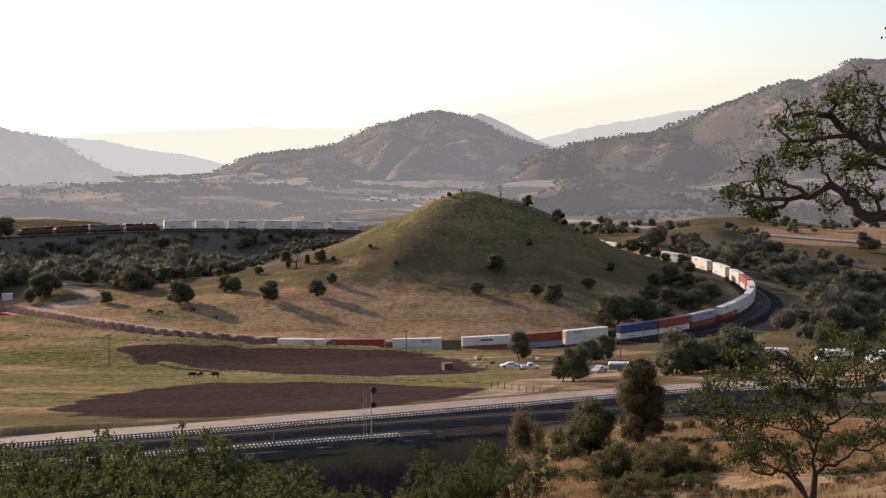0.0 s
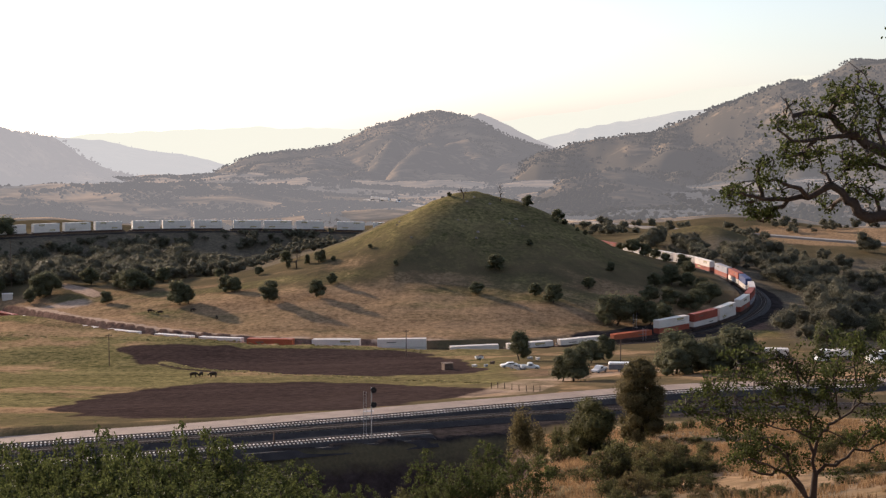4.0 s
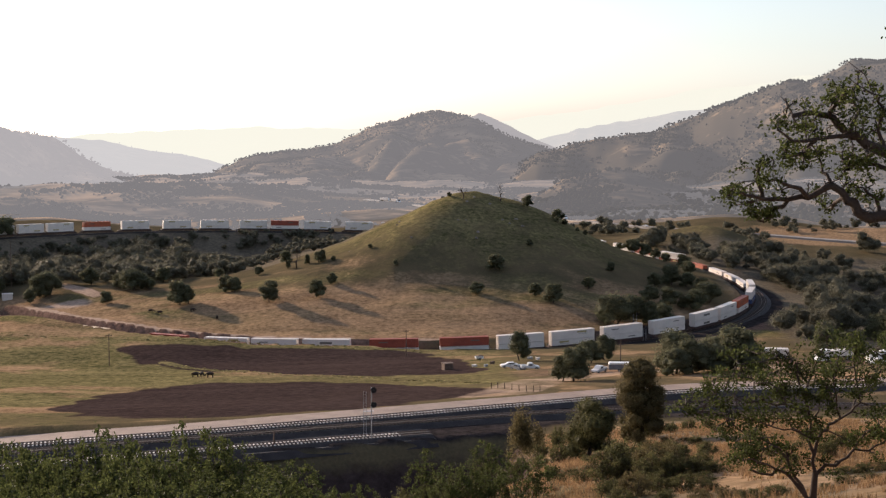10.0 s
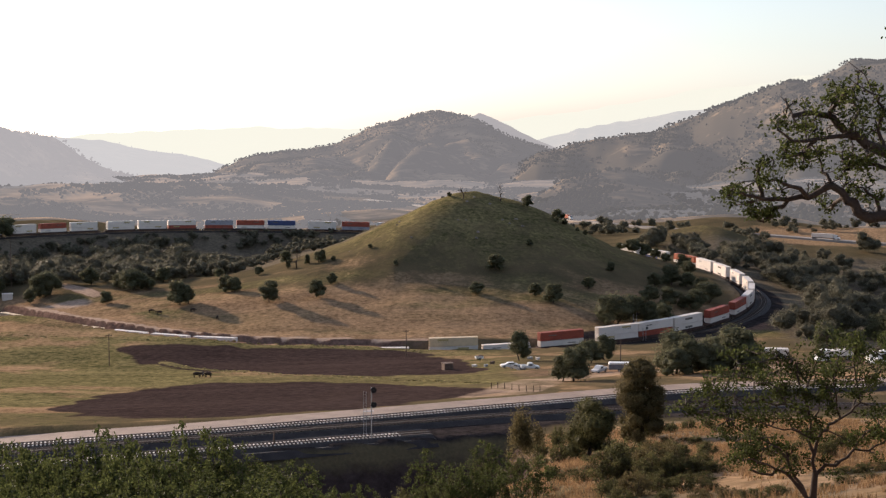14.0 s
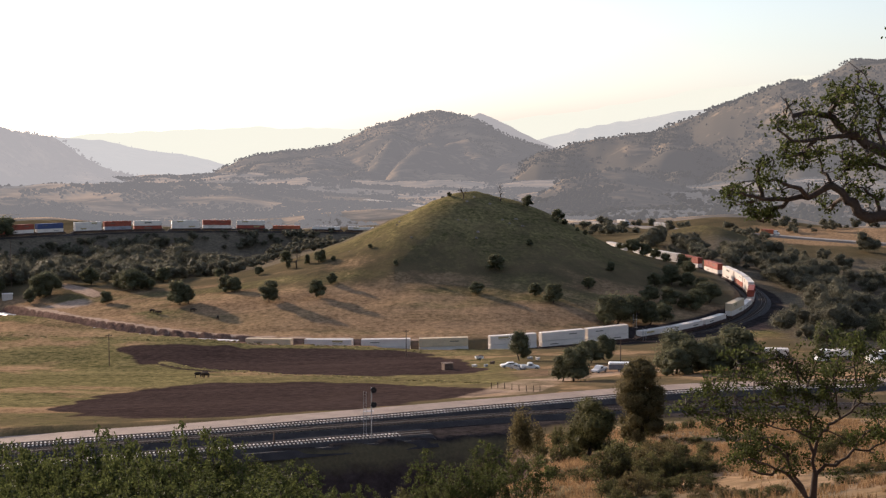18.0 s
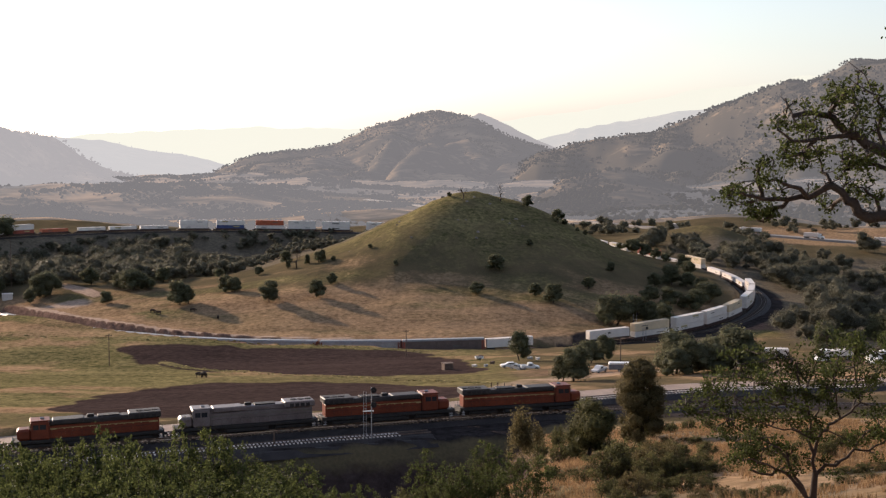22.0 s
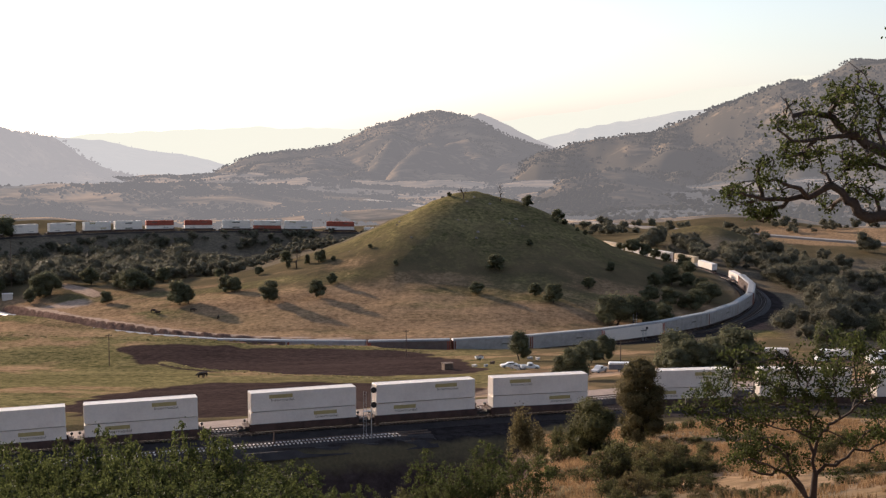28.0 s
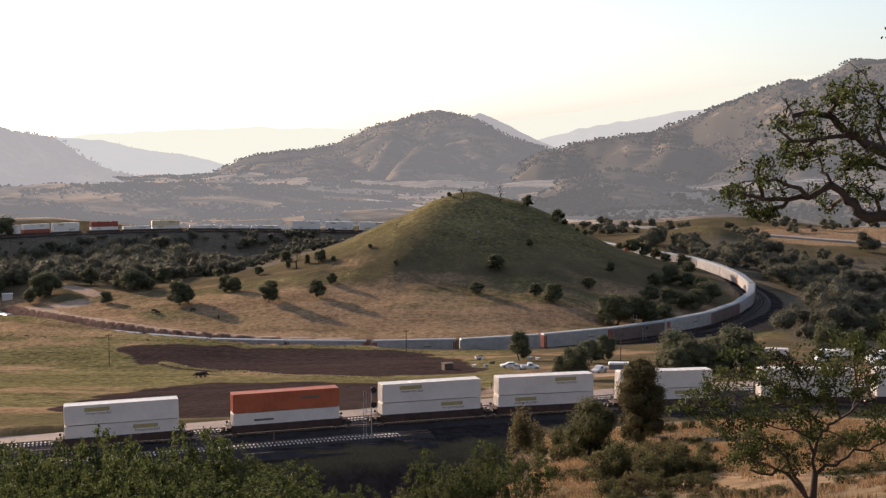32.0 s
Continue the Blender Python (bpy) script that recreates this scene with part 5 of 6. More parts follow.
def bare_tree(x, y, height, spread, seed):
    limbs, tips = grow(np.random.default_rng(seed), height, spread, 3, 0.42, 0.05, 0.3)
    root = tagged(empty("bare_tree", pose(x, y, ground_at(x, y) - 0.1)), "leafless grey-brown tree on the knoll's top", "tree")
    mesh_object("trunk", *limbs_mesh([l for l in limbs if l[2] > 0.05], 6), BARK, root, smooth=True)
    mesh_object("twigs", *limbs_mesh([l for l in limbs if l[2] <= 0.05], 4), BARK, root)


bare_tree(25.5, 612.5, 8.6, 4.2, 301)
bare_tree(9.0, 604, 6.0, 2.4, 302)
bare_tree(-61.6, 574.6, 9.0, 2.6, 303)
stand(2, -57.5, 577, 6.4, 0.55)
stand(4, -50.5, 575, 5.4, 0.6)
stand(1, -65.5, 577, 5.0, 0.6)

# foreground: hillside oaks and brush below the camera
put(oak(31, 6.5, 3.2, "dark rounded oak on the dry hillside", LEAF_BRUSH, leaves=700, leaf=0.085, count=34, sizes=(0.2, 0.36)), 14.5, 134)
put(oak(32, 9.8, 2.9, "dense brownish evergreen beside the track", LEAF_DRY, leaves=600, leaf=0.08, count=64, sizes=(0.22, 0.38)), 20.8, 142)
feathery_bush(6.7, 114, 6.2, 1.9, 33)
def shrub(seed, label, mat, height, stems, radius, leaf, per_tip, clump=0.2, shoots=1):
    """A bush of many upright stems with leafy side shoots."""
    rng = np.random.default_rng(seed)
    segs, tips = [], []
    for k in range(stems):
        a, out = rng.uniform(0, 6.283), math.sqrt(rng.uniform(0, 1))
        top = height * (1 - 0.45 * out * out) * rng.uniform(0.5, 1.0) ** 0.7
        a, radius = a + rng.normal(0, 0.3), radius * rng.uniform(0.96, 1.04)
        p = Vector((math.cos(a) * out * radius * 0.5, math.sin(a) * out * radius * 0.5, -0.3))
        tip = Vector((math.cos(a) * out * radius, math.sin(a) * out * radius, top))
        n, start, r = 8, p.copy(), rng.uniform(0.05, 0.1)
        for m in range(1, n + 1):
            q = start.lerp(tip, m / n) + Vector(rng.normal(0, 0.16, 3).tolist())
            segs.append((p, q, r, r * 0.84))
            p, r = q, r * 0.84
            if m < 3:
                continue
            for _ in range(shoots):
                way = Vector((rng.normal(0, 0.8) + math.cos(a) * 0.4, rng.normal(0, 0.8) + math.sin(a) * 0.4, rng.normal(0.5, 0.5))).normalized()
                end = p + way * rng.uniform(0.04, 0.15) * (5 + height / 2)
                segs.append((p, end, 0.022, 0.01))
                tips.append(end)
        tips += [p, p + Vector((0, 0, 0.04 * height)), p + Vector((0, 0, 0.08 * height))]
    root = tagged(empty("young_oak" if seed < 40 else "brush"), label, "tree" if seed < 40 else "bush", "near oaks" if seed < 40 else "brush of the near slope")
    wood, sticks = limbs_mesh(segs, 4)
    green, blades = leaves_mesh(tips, rng, per_tip, clump, leaf)
    wood, green = np.array([tuple(v) for v in wood]), np.array(green)
    high = height / np.percentile(green[:, 2], 99.7)
    wood[:, 2] *= high
    green[:, 2] *= high
    mesh_object("trunk", wood.tolist(), sticks, BARK, root)
    mesh_object("crown", green.tolist(), blades, mat, root)
    return root


# the oaks of the near slope: place, height of the top, form
LEFT_OAKS = [(-32.14, 96.0, 53.96), (-31.22, 97.5, 53.35), (-30.26, 99.0, 52.49), (-28.13, 96.0, 53.55), (-26.93, 97.5, 53.27), (-25.9, 99.0, 52.66), (-23.9, 96.0, 53.55), (-23.05, 97.5, 53.31), (-21.96, 99.0, 52.32), (-19.89, 96.0, 53.22), (-18.35, 97.5, 53.48), (-17.38, 99.0, 53.08), (-14.97, 96.0, 53.79), (-14.07, 97.5, 52.52), (-13.05, 99.0, 51.56), (-28.63, 87.0, 54.57), (-27.46, 88.5, 53.89), (-26.03, 90.0, 53.71), (-23.52, 87.0, 54.35), (-22.26, 88.5, 53.82), (-20.74, 90.0, 53.71), (-18.41, 87.0, 54.09), (-16.86, 88.5, 54.08), (-15.08, 90.0, 53.51), (-12.93, 87.0, 53.9), (-11.49, 88.5, 53.06), (-10.16, 90.0, 53.44), (-25.37, 79.0, 55.23), (-23.82, 80.5, 54.89), (-21.06, 79.0, 55.09), (-19.25, 80.5, 54.89), (-16.91, 79.0, 55.02), (-15.19, 80.5, 54.82), (-12.75, 79.0, 55.09), (-11.14, 80.5, 54.48), (-9.1, 79.0, 55.29), (-8.09, 80.5, 54.27)]
GULLY_OAKS = [(-6.66, 128, 43.74), (-5.05, 128, 44.18), (-3.44, 128, 43.85), (-2.37, 145, 42.31), (-0.55, 146, 43.01), (1.6, 147, 42.97), (3.73, 146, 43.01), (5.53, 145, 42.75)]
YOUNG_OAKS = [(0.6, 90, 52.93), (1.74, 90, 53.36), (2.95, 90, 52.82), (-5.15, 85, 53.03), (-6.94, 85, 52.89)]
SLOPE_BRUSH = [(11.22, 92, 54.38), (12.38, 92, 54.65), (13.68, 93, 54.14), (14.56, 90, 55.13), (15.88, 90, 55.36), (17.39, 91, 54.81), (17.95, 89, 54.72), (17.86, 84, 54.14), (18.92, 84, 53.96), (24.04, 80, 56.23), (25.03, 80, 56.74), (26.37, 81, 56.32), (27.04, 80, 56.91), (23.17, 81, 55.45), (18.09, 118, 49.41), (19.82, 118, 49.31), (10.79, 84, 54.68), (12.41, 83, 54.76), (14.15, 83, 54.94), (15.72, 83, 54.76), (9.91, 96, 52.19), (9.07, 100, 50.54)]
SLOPE_BRUSH += [(9.77, 80, 56.03), (11.13, 79, 56.7), (12.79, 80, 56.37), (14.12, 79, 56.38), (15.43, 78, 56.2), (15.73, 74, 56.68), (16.67, 72, 57.16), (17.88, 72, 57.37), (20.6, 72, 57.32), (21.95, 73, 57.52), (23.49, 74, 57.39), (9.83, 74, 56.79), (12.31, 74, 56.85), (13.99, 73, 56.9), (13.49, 88, 55.9), (14.97, 88, 55.75), (16.63, 88, 55.6)]
BUSHES = [(x, y, z, 40 + k % 4, 0.52) for k, (x, y, z) in enumerate(SLOPE_BRUSH)]
BUSHES += [(x, y, z - 0.3, 34 + k % 5, 0.8) for k, (x, y, z) in enumerate(LEFT_OAKS)] + [(x, y, z, 40 + k % 3, 0.8) for k, (x, y, z) in enumerate(GULLY_OAKS)] + [(x, y, z, 34 + k % 3, 0.42) for k, (x, y, z) in enumerate(YOUNG_OAKS)]
BRUSH = [(17.8, 101, 2.6, 42), (20.4, 104, 2.0, 41), (26.2, 92, 2.2, 42), (28.6, 97, 2.4, 41), (19.4, 114, 2.2, 40), (24.6, 131, 2.0, 42), (8.6, 106, 2.2, 42), (5.6, 90, 3.6, 39), (31, 114, 2.4, 40), (-9, 128, 5.5, 41), (-1.2, 104, 4.6, 36), (3.4, 100, 4.6, 38), (6.2, 168, 3.4, 40), (8.8, 163, 3.0, 42), (11.5, 166, 3.2, 41), (13.6, 160, 3.4, 40), (3.2, 164, 3.4, 42), (24.6, 166, 2.6, 42), (27.5, 163, 2.2, 40), (30.5, 168, 2.4, 41), (33.5, 170, 2.4, 42), (0.8, 162, 3.6, 41), (16.8, 172, 2.4, 42), (-6, 118, 3.6, 41), (-3, 111, 3.4, 40), (-8, 109, 3.6, 42), (-1.5, 121, 3.0, 41), (2.2, 115, 3.0, 42), (9.2, 158, 3.2, 42), (11, 152, 3.0, 40), (8, 146, 2.8, 41), (12.8, 151, 3.0, 42), (10.2, 141, 2.6, 40), (11.6, 135, 3.2, 41), (17.2, 133, 2.8, 42), (23, 150, 2.4, 41), (26, 154, 2.2, 42), (17.5, 146, 2.6, 40)]
bank_rng = np.random.default_rng(66)
BRUSH += [(x, y, h, 40 + k % 3) for k, (x, y, h) in enumerate(zip(bank_rng.uniform(-26, 6, 26), bank_rng.uniform(160, 186, 26), bank_rng.uniform(2.0, 4.0, 26)))]
BRUSH += [(x, y, h, 40 + k % 4) for k, (x, y, h) in enumerate(zip(bank_rng.uniform(9, 40, 40), bank_rng.uniform(84, 150, 40), bank_rng.uniform(0.6, 1.5, 40))) if x < 0.3 * y]
BUSHES += [(x, y, ground_at(x, y) + h, seed, 0.2 + 0.055 * h) for x, y, h, seed in BRUSH]
protos = {}
for x, y, top, seed, wide in BUSHES:
    h = top - ground_at(x, y)
    across, up = (wide, h / 10) if seed < 40 else (0.34 + 0.1 * h, h / 4)
    m = pose(x, y, ground_at(x, y) - 0.1, 0, 0, random.uniform(0, 360)) @ Matrix.Diagonal((across, across, up, 1))
    if seed not in protos:
        if seed < 40:
            protos[seed] = shrub(seed, "leafy green oak on the near hillside", LEAF_NEAR, 10, 30, 4.6, 0.155, 20, 0.24)
        else:
            protos[seed] = shrub(seed, "dull olive brush on the near hillside", LEAF_DRY if seed == 43 else LEAF_BRUSH, 4, 34, 2.3, 0.09, 24, 0.2)
        protos[seed].matrix_basis = m
    else:
        copy_thing(protos[seed], m)


def gnarl(segs, tips, rng, p, way, length, r, depth=1):
    """A twig that twists on its way, with shorter ones off it."""
    for k in range(4):
        way = (way + Vector(rng.normal(0, 0.45, 3).tolist())).normalized()
        q = p + way * length / 4
        segs.append((p, q, r, r * 0.8))
        p, r = q, r * 0.8
        if depth and k:
            gnarl(segs, tips, rng, p, (way + Vector(rng.normal(0, 0.8, 3).tolist())).normalized(), length * 0.5, r * 0.7, depth - 1)
    tips.append(p)


def limb_tree(seed, y0, lines, side_lines, trunk, r_main, r_side, twigs, reach, bare_right=None):
    """An oak grown from its main limbs, given as (x, z) in metres at distance y0, with twigs and leaf clumps off their ends."""
    rng = np.random.default_rng(seed)
    segs, tips = list(trunk), []
    for k, line in enumerate(lines + side_lines):
        main = k < len(lines)
        r = r_main if main else r_side
        y = y0
        pts, drift = [], rng.normal(0, 0.012 * y0)
        for x, z in line:
            if not main and pts:
                y += drift + rng.normal(0, 0.004 * y0)
            pts.append(Vector((x * y / y0, y, EYE + (z - EYE) * y / y0)))
        for a, b in zip(pts, pts[1:]):
            mid = (a + b) / 2 + Vector((rng.normal(0, 0.2), 0, rng.normal(0, 0.2))) * reach * 0.5
            r2 = r * (0.86 if main else 0.78)
            segs += [(a, mid, r, (r + r2) / 2), (mid, b, (r + r2) / 2, r2)]
            r = r2
            for _ in range(twigs[0] if main else twigs[1]):
                way = Vector((rng.normal(-0.2, 0.8), rng.normal(0, 0.6), rng.normal(0.25, 0.8))).normalized()
                end = b + way * rng.uniform(0.4, 1.0) * reach
                found = []
                gnarl(segs, found, rng, b, way, (end - b).length * 1.15, reach * 0.045)
                if not main or bare_right is None or b.x < bare_right:
                    tips += found
        if not main:
            tips += [pts[-1], pts[-1] + Vector((rng.normal(0, 0.4), 0, rng.normal(0, 0.4))) * reach]
    return segs, tips, rng


def leafy_clusters(segs, tips, rng, clusters, y0, deep):
    """Leafy sprays, each cluster (x, z, half width, half height, count), on thin twigs from the nearest limb."""
    ends = [q for _, q, r, _ in segs if r > 0.0005 * y0 and abs(q.y - y0) < 4 * deep]
    for cx, cz, rx, rz, count in clusters:
        for _ in range(count):
            spot = Vector((cx + rng.normal(0, 0.55) * rx, y0 + rng.normal(0, deep), cz + rng.normal(0, 0.55) * rz))
            near = min(ends, key=lambda q: (q - spot).length)
            mid = near.lerp(spot, 0.5) + Vector(rng.normal(0, 0.003 * y0, 3).tolist())
            segs += [(near, mid, 0.0005 * y0, 0.0004 * y0), (mid, spot, 0.0004 * y0, 0.0002 * y0)]
            tips += [spot, spot + Vector(rng.normal(0, 0.004 * y0, 3).tolist())]


def finish_tree(label, segs, tips, rng, per_tip, clump, leaf):
    root = tagged(empty("valley_oak"), label, "tree")
    mesh_object("trunk", *limbs_mesh(segs, 8), BARK, root, smooth=True)
    mesh_object("crown", *leaves_mesh(tips, rng, per_tip, clump, leaf), LEAF_LIMBS, root)


def overhanging_oak():
    """The oak whose limbs reach into view beside the camera."""
    limbs = [[(5.64, 75.16), (5.11, 75.28), (4.85, 75.32), (4.72, 75.45), (4.64, 75.57), (4.47, 75.61), (4.26, 75.49), (4.03, 75.47), (3.86, 75.37), (3.74, 75.21)],
             [(5.64, 75.62), (5.18, 76.01), (4.92, 76.11), (4.75, 76.21), (4.59, 76.33), (4.49, 76.44), (4.32, 76.48), (4.06, 76.44)]]
    boughs = [[(4.72, 75.45), (4.57, 75.43), (4.52, 75.34), (4.42, 75.42), (4.39, 75.52)], [(4.64, 75.57), (4.52, 75.67), (4.42, 75.78), (4.39, 75.92)], [(4.26, 75.49), (4.06, 75.62), (3.89, 75.7)],
              [(4.03, 75.47), (3.73, 75.47), (3.53, 75.52), (3.33, 75.52)], [(3.73, 75.47), (3.66, 75.69), (3.7, 75.92)], [(4.75, 76.21), (4.39, 76.18), (4.06, 76.15), (3.89, 76.28)],
              [(4.75, 76.21), (4.82, 76.48), (4.75, 76.74), (4.8, 76.95)], [(4.49, 76.44), (4.59, 76.61), (4.65, 76.71)], [(4.32, 76.15), (4.19, 76.01), (3.96, 75.95)], [(5.18, 76.01), (5.05, 76.28), (5.11, 76.54), (5.05, 76.64)],
              [(4.72, 75.82), (4.65, 75.92), (4.85, 75.95)], [(5.18, 75.82), (4.92, 75.88), (4.72, 75.85)], [(5.11, 75.28), (5.05, 75.49), (4.92, 75.59)]]
    base = Vector((9.6, 17.2, ground_at(9.6, 17.2) - 0.3))
    fork, top = Vector((8.2, 16.6, 74.4)), Vector((8.4, 17, 79.5))
    trunk = [(base, Vector((9.1, 17.0, 72.4)), 0.42, 0.34), (Vector((9.1, 17.0, 72.4)), fork, 0.34, 0.27), (fork, Vector((5.64, 16, 75.16)), 0.22, 0.11), (fork, Vector((5.64, 16, 75.62)), 0.2, 0.095), (fork, top, 0.24, 0.12)]
    segs, tips, rng = limb_tree(77, 16, limbs, boughs, trunk, 0.082, 0.028, (2, 1), 0.24, bare_right=3.9)
    leafy_clusters(segs, tips, rng, [(4.12, 76.39, 0.28, 0.26, 18), (4.62, 76.7, 0.22, 0.29, 17), (4.23, 76.0, 0.32, 0.13, 13), (3.71, 75.59, 0.2, 0.38, 13), (4.91, 75.87, 0.25, 0.18, 15), (4.97, 75.54, 0.12, 0.11, 5), (5.06, 76.43, 0.12, 0.3, 10), (3.36, 75.52, 0.14, 0.12, 5), (4.5, 76.31, 0.26, 0.2, 10)], 16, 0.25)
    for _ in range(9):
        way = Vector((rng.normal(0.2, 1), rng.normal(0.3, 0.8), rng.normal(0.6, 0.5))).normalized()
        end = top + way * rng.uniform(1.2, 2.6)
        if end.x / end.y > 0.36 or end.z > 79:
            segs.append((top, end, 0.08, 0.03))
            tips += [end + Vector(rng.normal(0, 0.4, 3).tolist()) for _ in range(12)]
    twig = Vector((6.6, 16.4, 77.4))
    segs += [(twig, Vector((5.28, 16, 77.4)), 0.03, 0.008), (fork, twig, 0.09, 0.03)]
    tips += [Vector((5.2, 16, 77.43)), Vector((5.18, 16.05, 77.33)), Vector((5.35, 16, 77.5))]
    tips = [q for q in tips if not (3.95 < q.x < 4.62 and 75.38 < q.z < 75.82) and (q.x > 5.1 or q.z < min(76.92, 76.56 + 0.5 * (q.x - 4.03)))]
    finish_tree("gnarled oak reaching twisted leafy limbs over the slope", segs, tips, rng, 18, 0.048, 0.024)


def hillside_oak():
    """The open oak that stands below the camera, forking low."""
    limbs = [[(15.91, 59.93), (15.27, 60.74), (14.62, 61.12), (14.0, 60.92), (13.48, 61.12)], [(15.99, 59.83), (15.45, 60.76), (15.1, 61.6), (14.75, 62.03), (14.3, 62.15), (13.76, 61.9)], [(16.33, 60.99), (16.26, 61.77), (16.05, 62.53), (15.97, 63.69), (15.8, 64.54), (15.41, 65.36), (15.15, 65.98)], [(16.26, 61.77), (16.56, 62.81), (16.85, 63.11), (17.36, 63.38), (17.84, 63.69), (18.23, 64.09)], [(16.34, 60.87), (16.77, 61.32), (17.41, 61.5), (18.01, 62.03), (18.66, 61.95), (19.27, 62.28)]]
    boughs = [[(15.8, 64.54), (15.06, 64.66), (14.31, 64.91), (13.44, 65.16), (12.7, 65.41)], [(16.05, 62.53), (15.22, 62.91), (14.35, 63.03), (13.48, 63.28), (12.49, 63.41), (11.25, 63.66), (10.61, 64.01)], [(15.15, 65.98), (14.65, 66.28), (13.92, 65.91), (12.94, 65.78)], [(15.8, 64.54), (16.15, 65.41), (16.37, 66.16), (16.73, 66.61)], [(15.97, 63.69), (14.95, 64.04), (13.96, 64.16), (12.72, 64.41), (11.73, 64.66)], [(17.84, 63.69), (18.38, 64.66), (18.85, 65.41), (19.29, 65.78)], [(18.23, 64.09), (18.0, 65.16), (17.89, 66.26), (18.0, 66.75)], [(17.36, 63.38), (17.16, 64.41), (17.01, 65.41), (17.23, 66.16)], [(18.01, 62.03), (18.44, 62.66), (19.05, 63.03)], [(14.75, 62.03), (13.99, 62.53), (13.25, 62.66), (12.39, 62.53)], [(14.3, 62.15), (13.64, 61.9), (12.78, 61.65)], [(14.62, 61.12), (13.9, 61.4), (13.15, 61.52)], [(17.89, 66.26), (18.7, 66.28), (19.26, 66.53)], [(16.56, 62.81), (16.2, 63.41), (16.42, 64.16), (16.66, 64.66)], [(19.27, 62.28), (19.67, 62.91), (20.15, 63.41)]]
    g = ground_at(16.1, 59)
    trunk = [(Vector((16.45, 59, g - 0.4)), Vector((16.25, 59, 59.9)), 0.2, 0.17), (Vector((16.25, 59, 59.9)), Vector((16.33, 59, 60.99)), 0.17, 0.13), (Vector((16.3, 59, 59.5)), Vector((15.95, 59, 59.88)), 0.12, 0.09)]
    segs, tips, rng = limb_tree(52, 59, limbs, boughs, trunk, 0.085, 0.045, (1, 2), 0.8)
    leafy_clusters(segs, tips, rng, [(12.47, 64.66, 1.73, 1.36, 15), (14.44, 64.66, 1.48, 1.61, 15), (13.48, 63.36, 2.1, 0.79, 13), (16.16, 64.91, 1.24, 1.36, 13), (17.62, 65.66, 1.36, 1.11, 12), (18.75, 64.66, 0.89, 1.36, 9), (18.09, 66.36, 0.64, 0.54, 6), (11.49, 64.01, 0.94, 0.44, 5), (15.15, 65.86, 1.36, 0.54, 8), (13.88, 61.9, 1.48, 0.54, 7), (18.57, 62.53, 0.89, 0.62, 6)], 59, 1.0)
    finish_tree("open-crowned oak with twisting limbs on the hillside", segs, tips, rng, 24, 0.17, 0.072)


overhanging_oak()
hillside_oak()


# ---------- grass ----------
def tufts(name, label, pts, size, mat, rng):
    """Tufts of five thin leaning blades."""
    n = len(pts)
    base = np.repeat(np.asarray(pts, float), 5, axis=0) + np.concatenate([rng.normal(0, 0.12, (5 * n, 2)), np.full((5 * n, 1), -0.03)], 1)
    tall = size * rng.uniform(0.5, 1.4, (5 * n, 1))
    a = rng.uniform(0, 6.283, 5 * n)
    wide = np.stack([np.cos(a), np.sin(a), np.zeros(5 * n)], -1) * 0.03
    tip = base + np.concatenate([rng.normal(0, 0.3, (5 * n, 2)) * tall, tall], 1)
    verts = np.stack([base - wide, base + wide, tip], 1).reshape(-1, 3)
    return tagged(mesh_object(name, verts, np.arange(15 * n).reshape(-1, 3).tolist(), mat), label, "grass", kind="stuff")


def sow():
    rng = np.random.default_rng(11)
    dry_grass = leaf_material("dry_grass", (0.27, 0.172, 0.09), (0.16, 0.10, 0.052), glowing=0.45)
    x, y = rng.uniform(-12, 62, 60000), 60 + 130 * rng.uniform(0, 1, 60000) ** 1.6
    patchy = bumps(x, y, 7, 61) + 0.7 * bumps(x, y, 2.5, 62) > rng.uniform(-0.9, 0.6, 60000)
    keep = patchy & (np.abs(x / y) < 0.36) & (y - near_run(x) < 196) & (zones(x, y)["ploughed"] < 0.3)
    P = np.column_stack([x, y, land(x, y)])[keep]
    rng = np.random.default_rng(12)
    weed_leaves = leaf_material("weed_leaves", (0.30, 0.25, 0.10), (0.16, 0.14, 0.055), glowing=0.5)
    spots = []
    for line in WEED_LINES:
        for (ax, ay), (bx, by) in zip(line, line[1:]):
            for t in rng.uniform(0, 1, int(2.6 * math.hypot(bx - ax, by - ay))):
                o = rng.choice((-1.9, 1.9)) + rng.normal(0, 0.5)
                spots.append((ax + (bx - ax) * t, ay + (by - ay) * t + o))
    spots = np.array(spots)
    crowns("field_weeds", "low yellow-green weeds edging the ploughed fields", np.column_stack([spots, land(spots[:, 0], spots[:, 1]) - 0.12]), 0.42, weed_leaves, rng, 0.4)
    tufts("dry_grass", "tufts of dry orange-brown grass on the hillside", P, 0.42, dry_grass, rng)


sow()

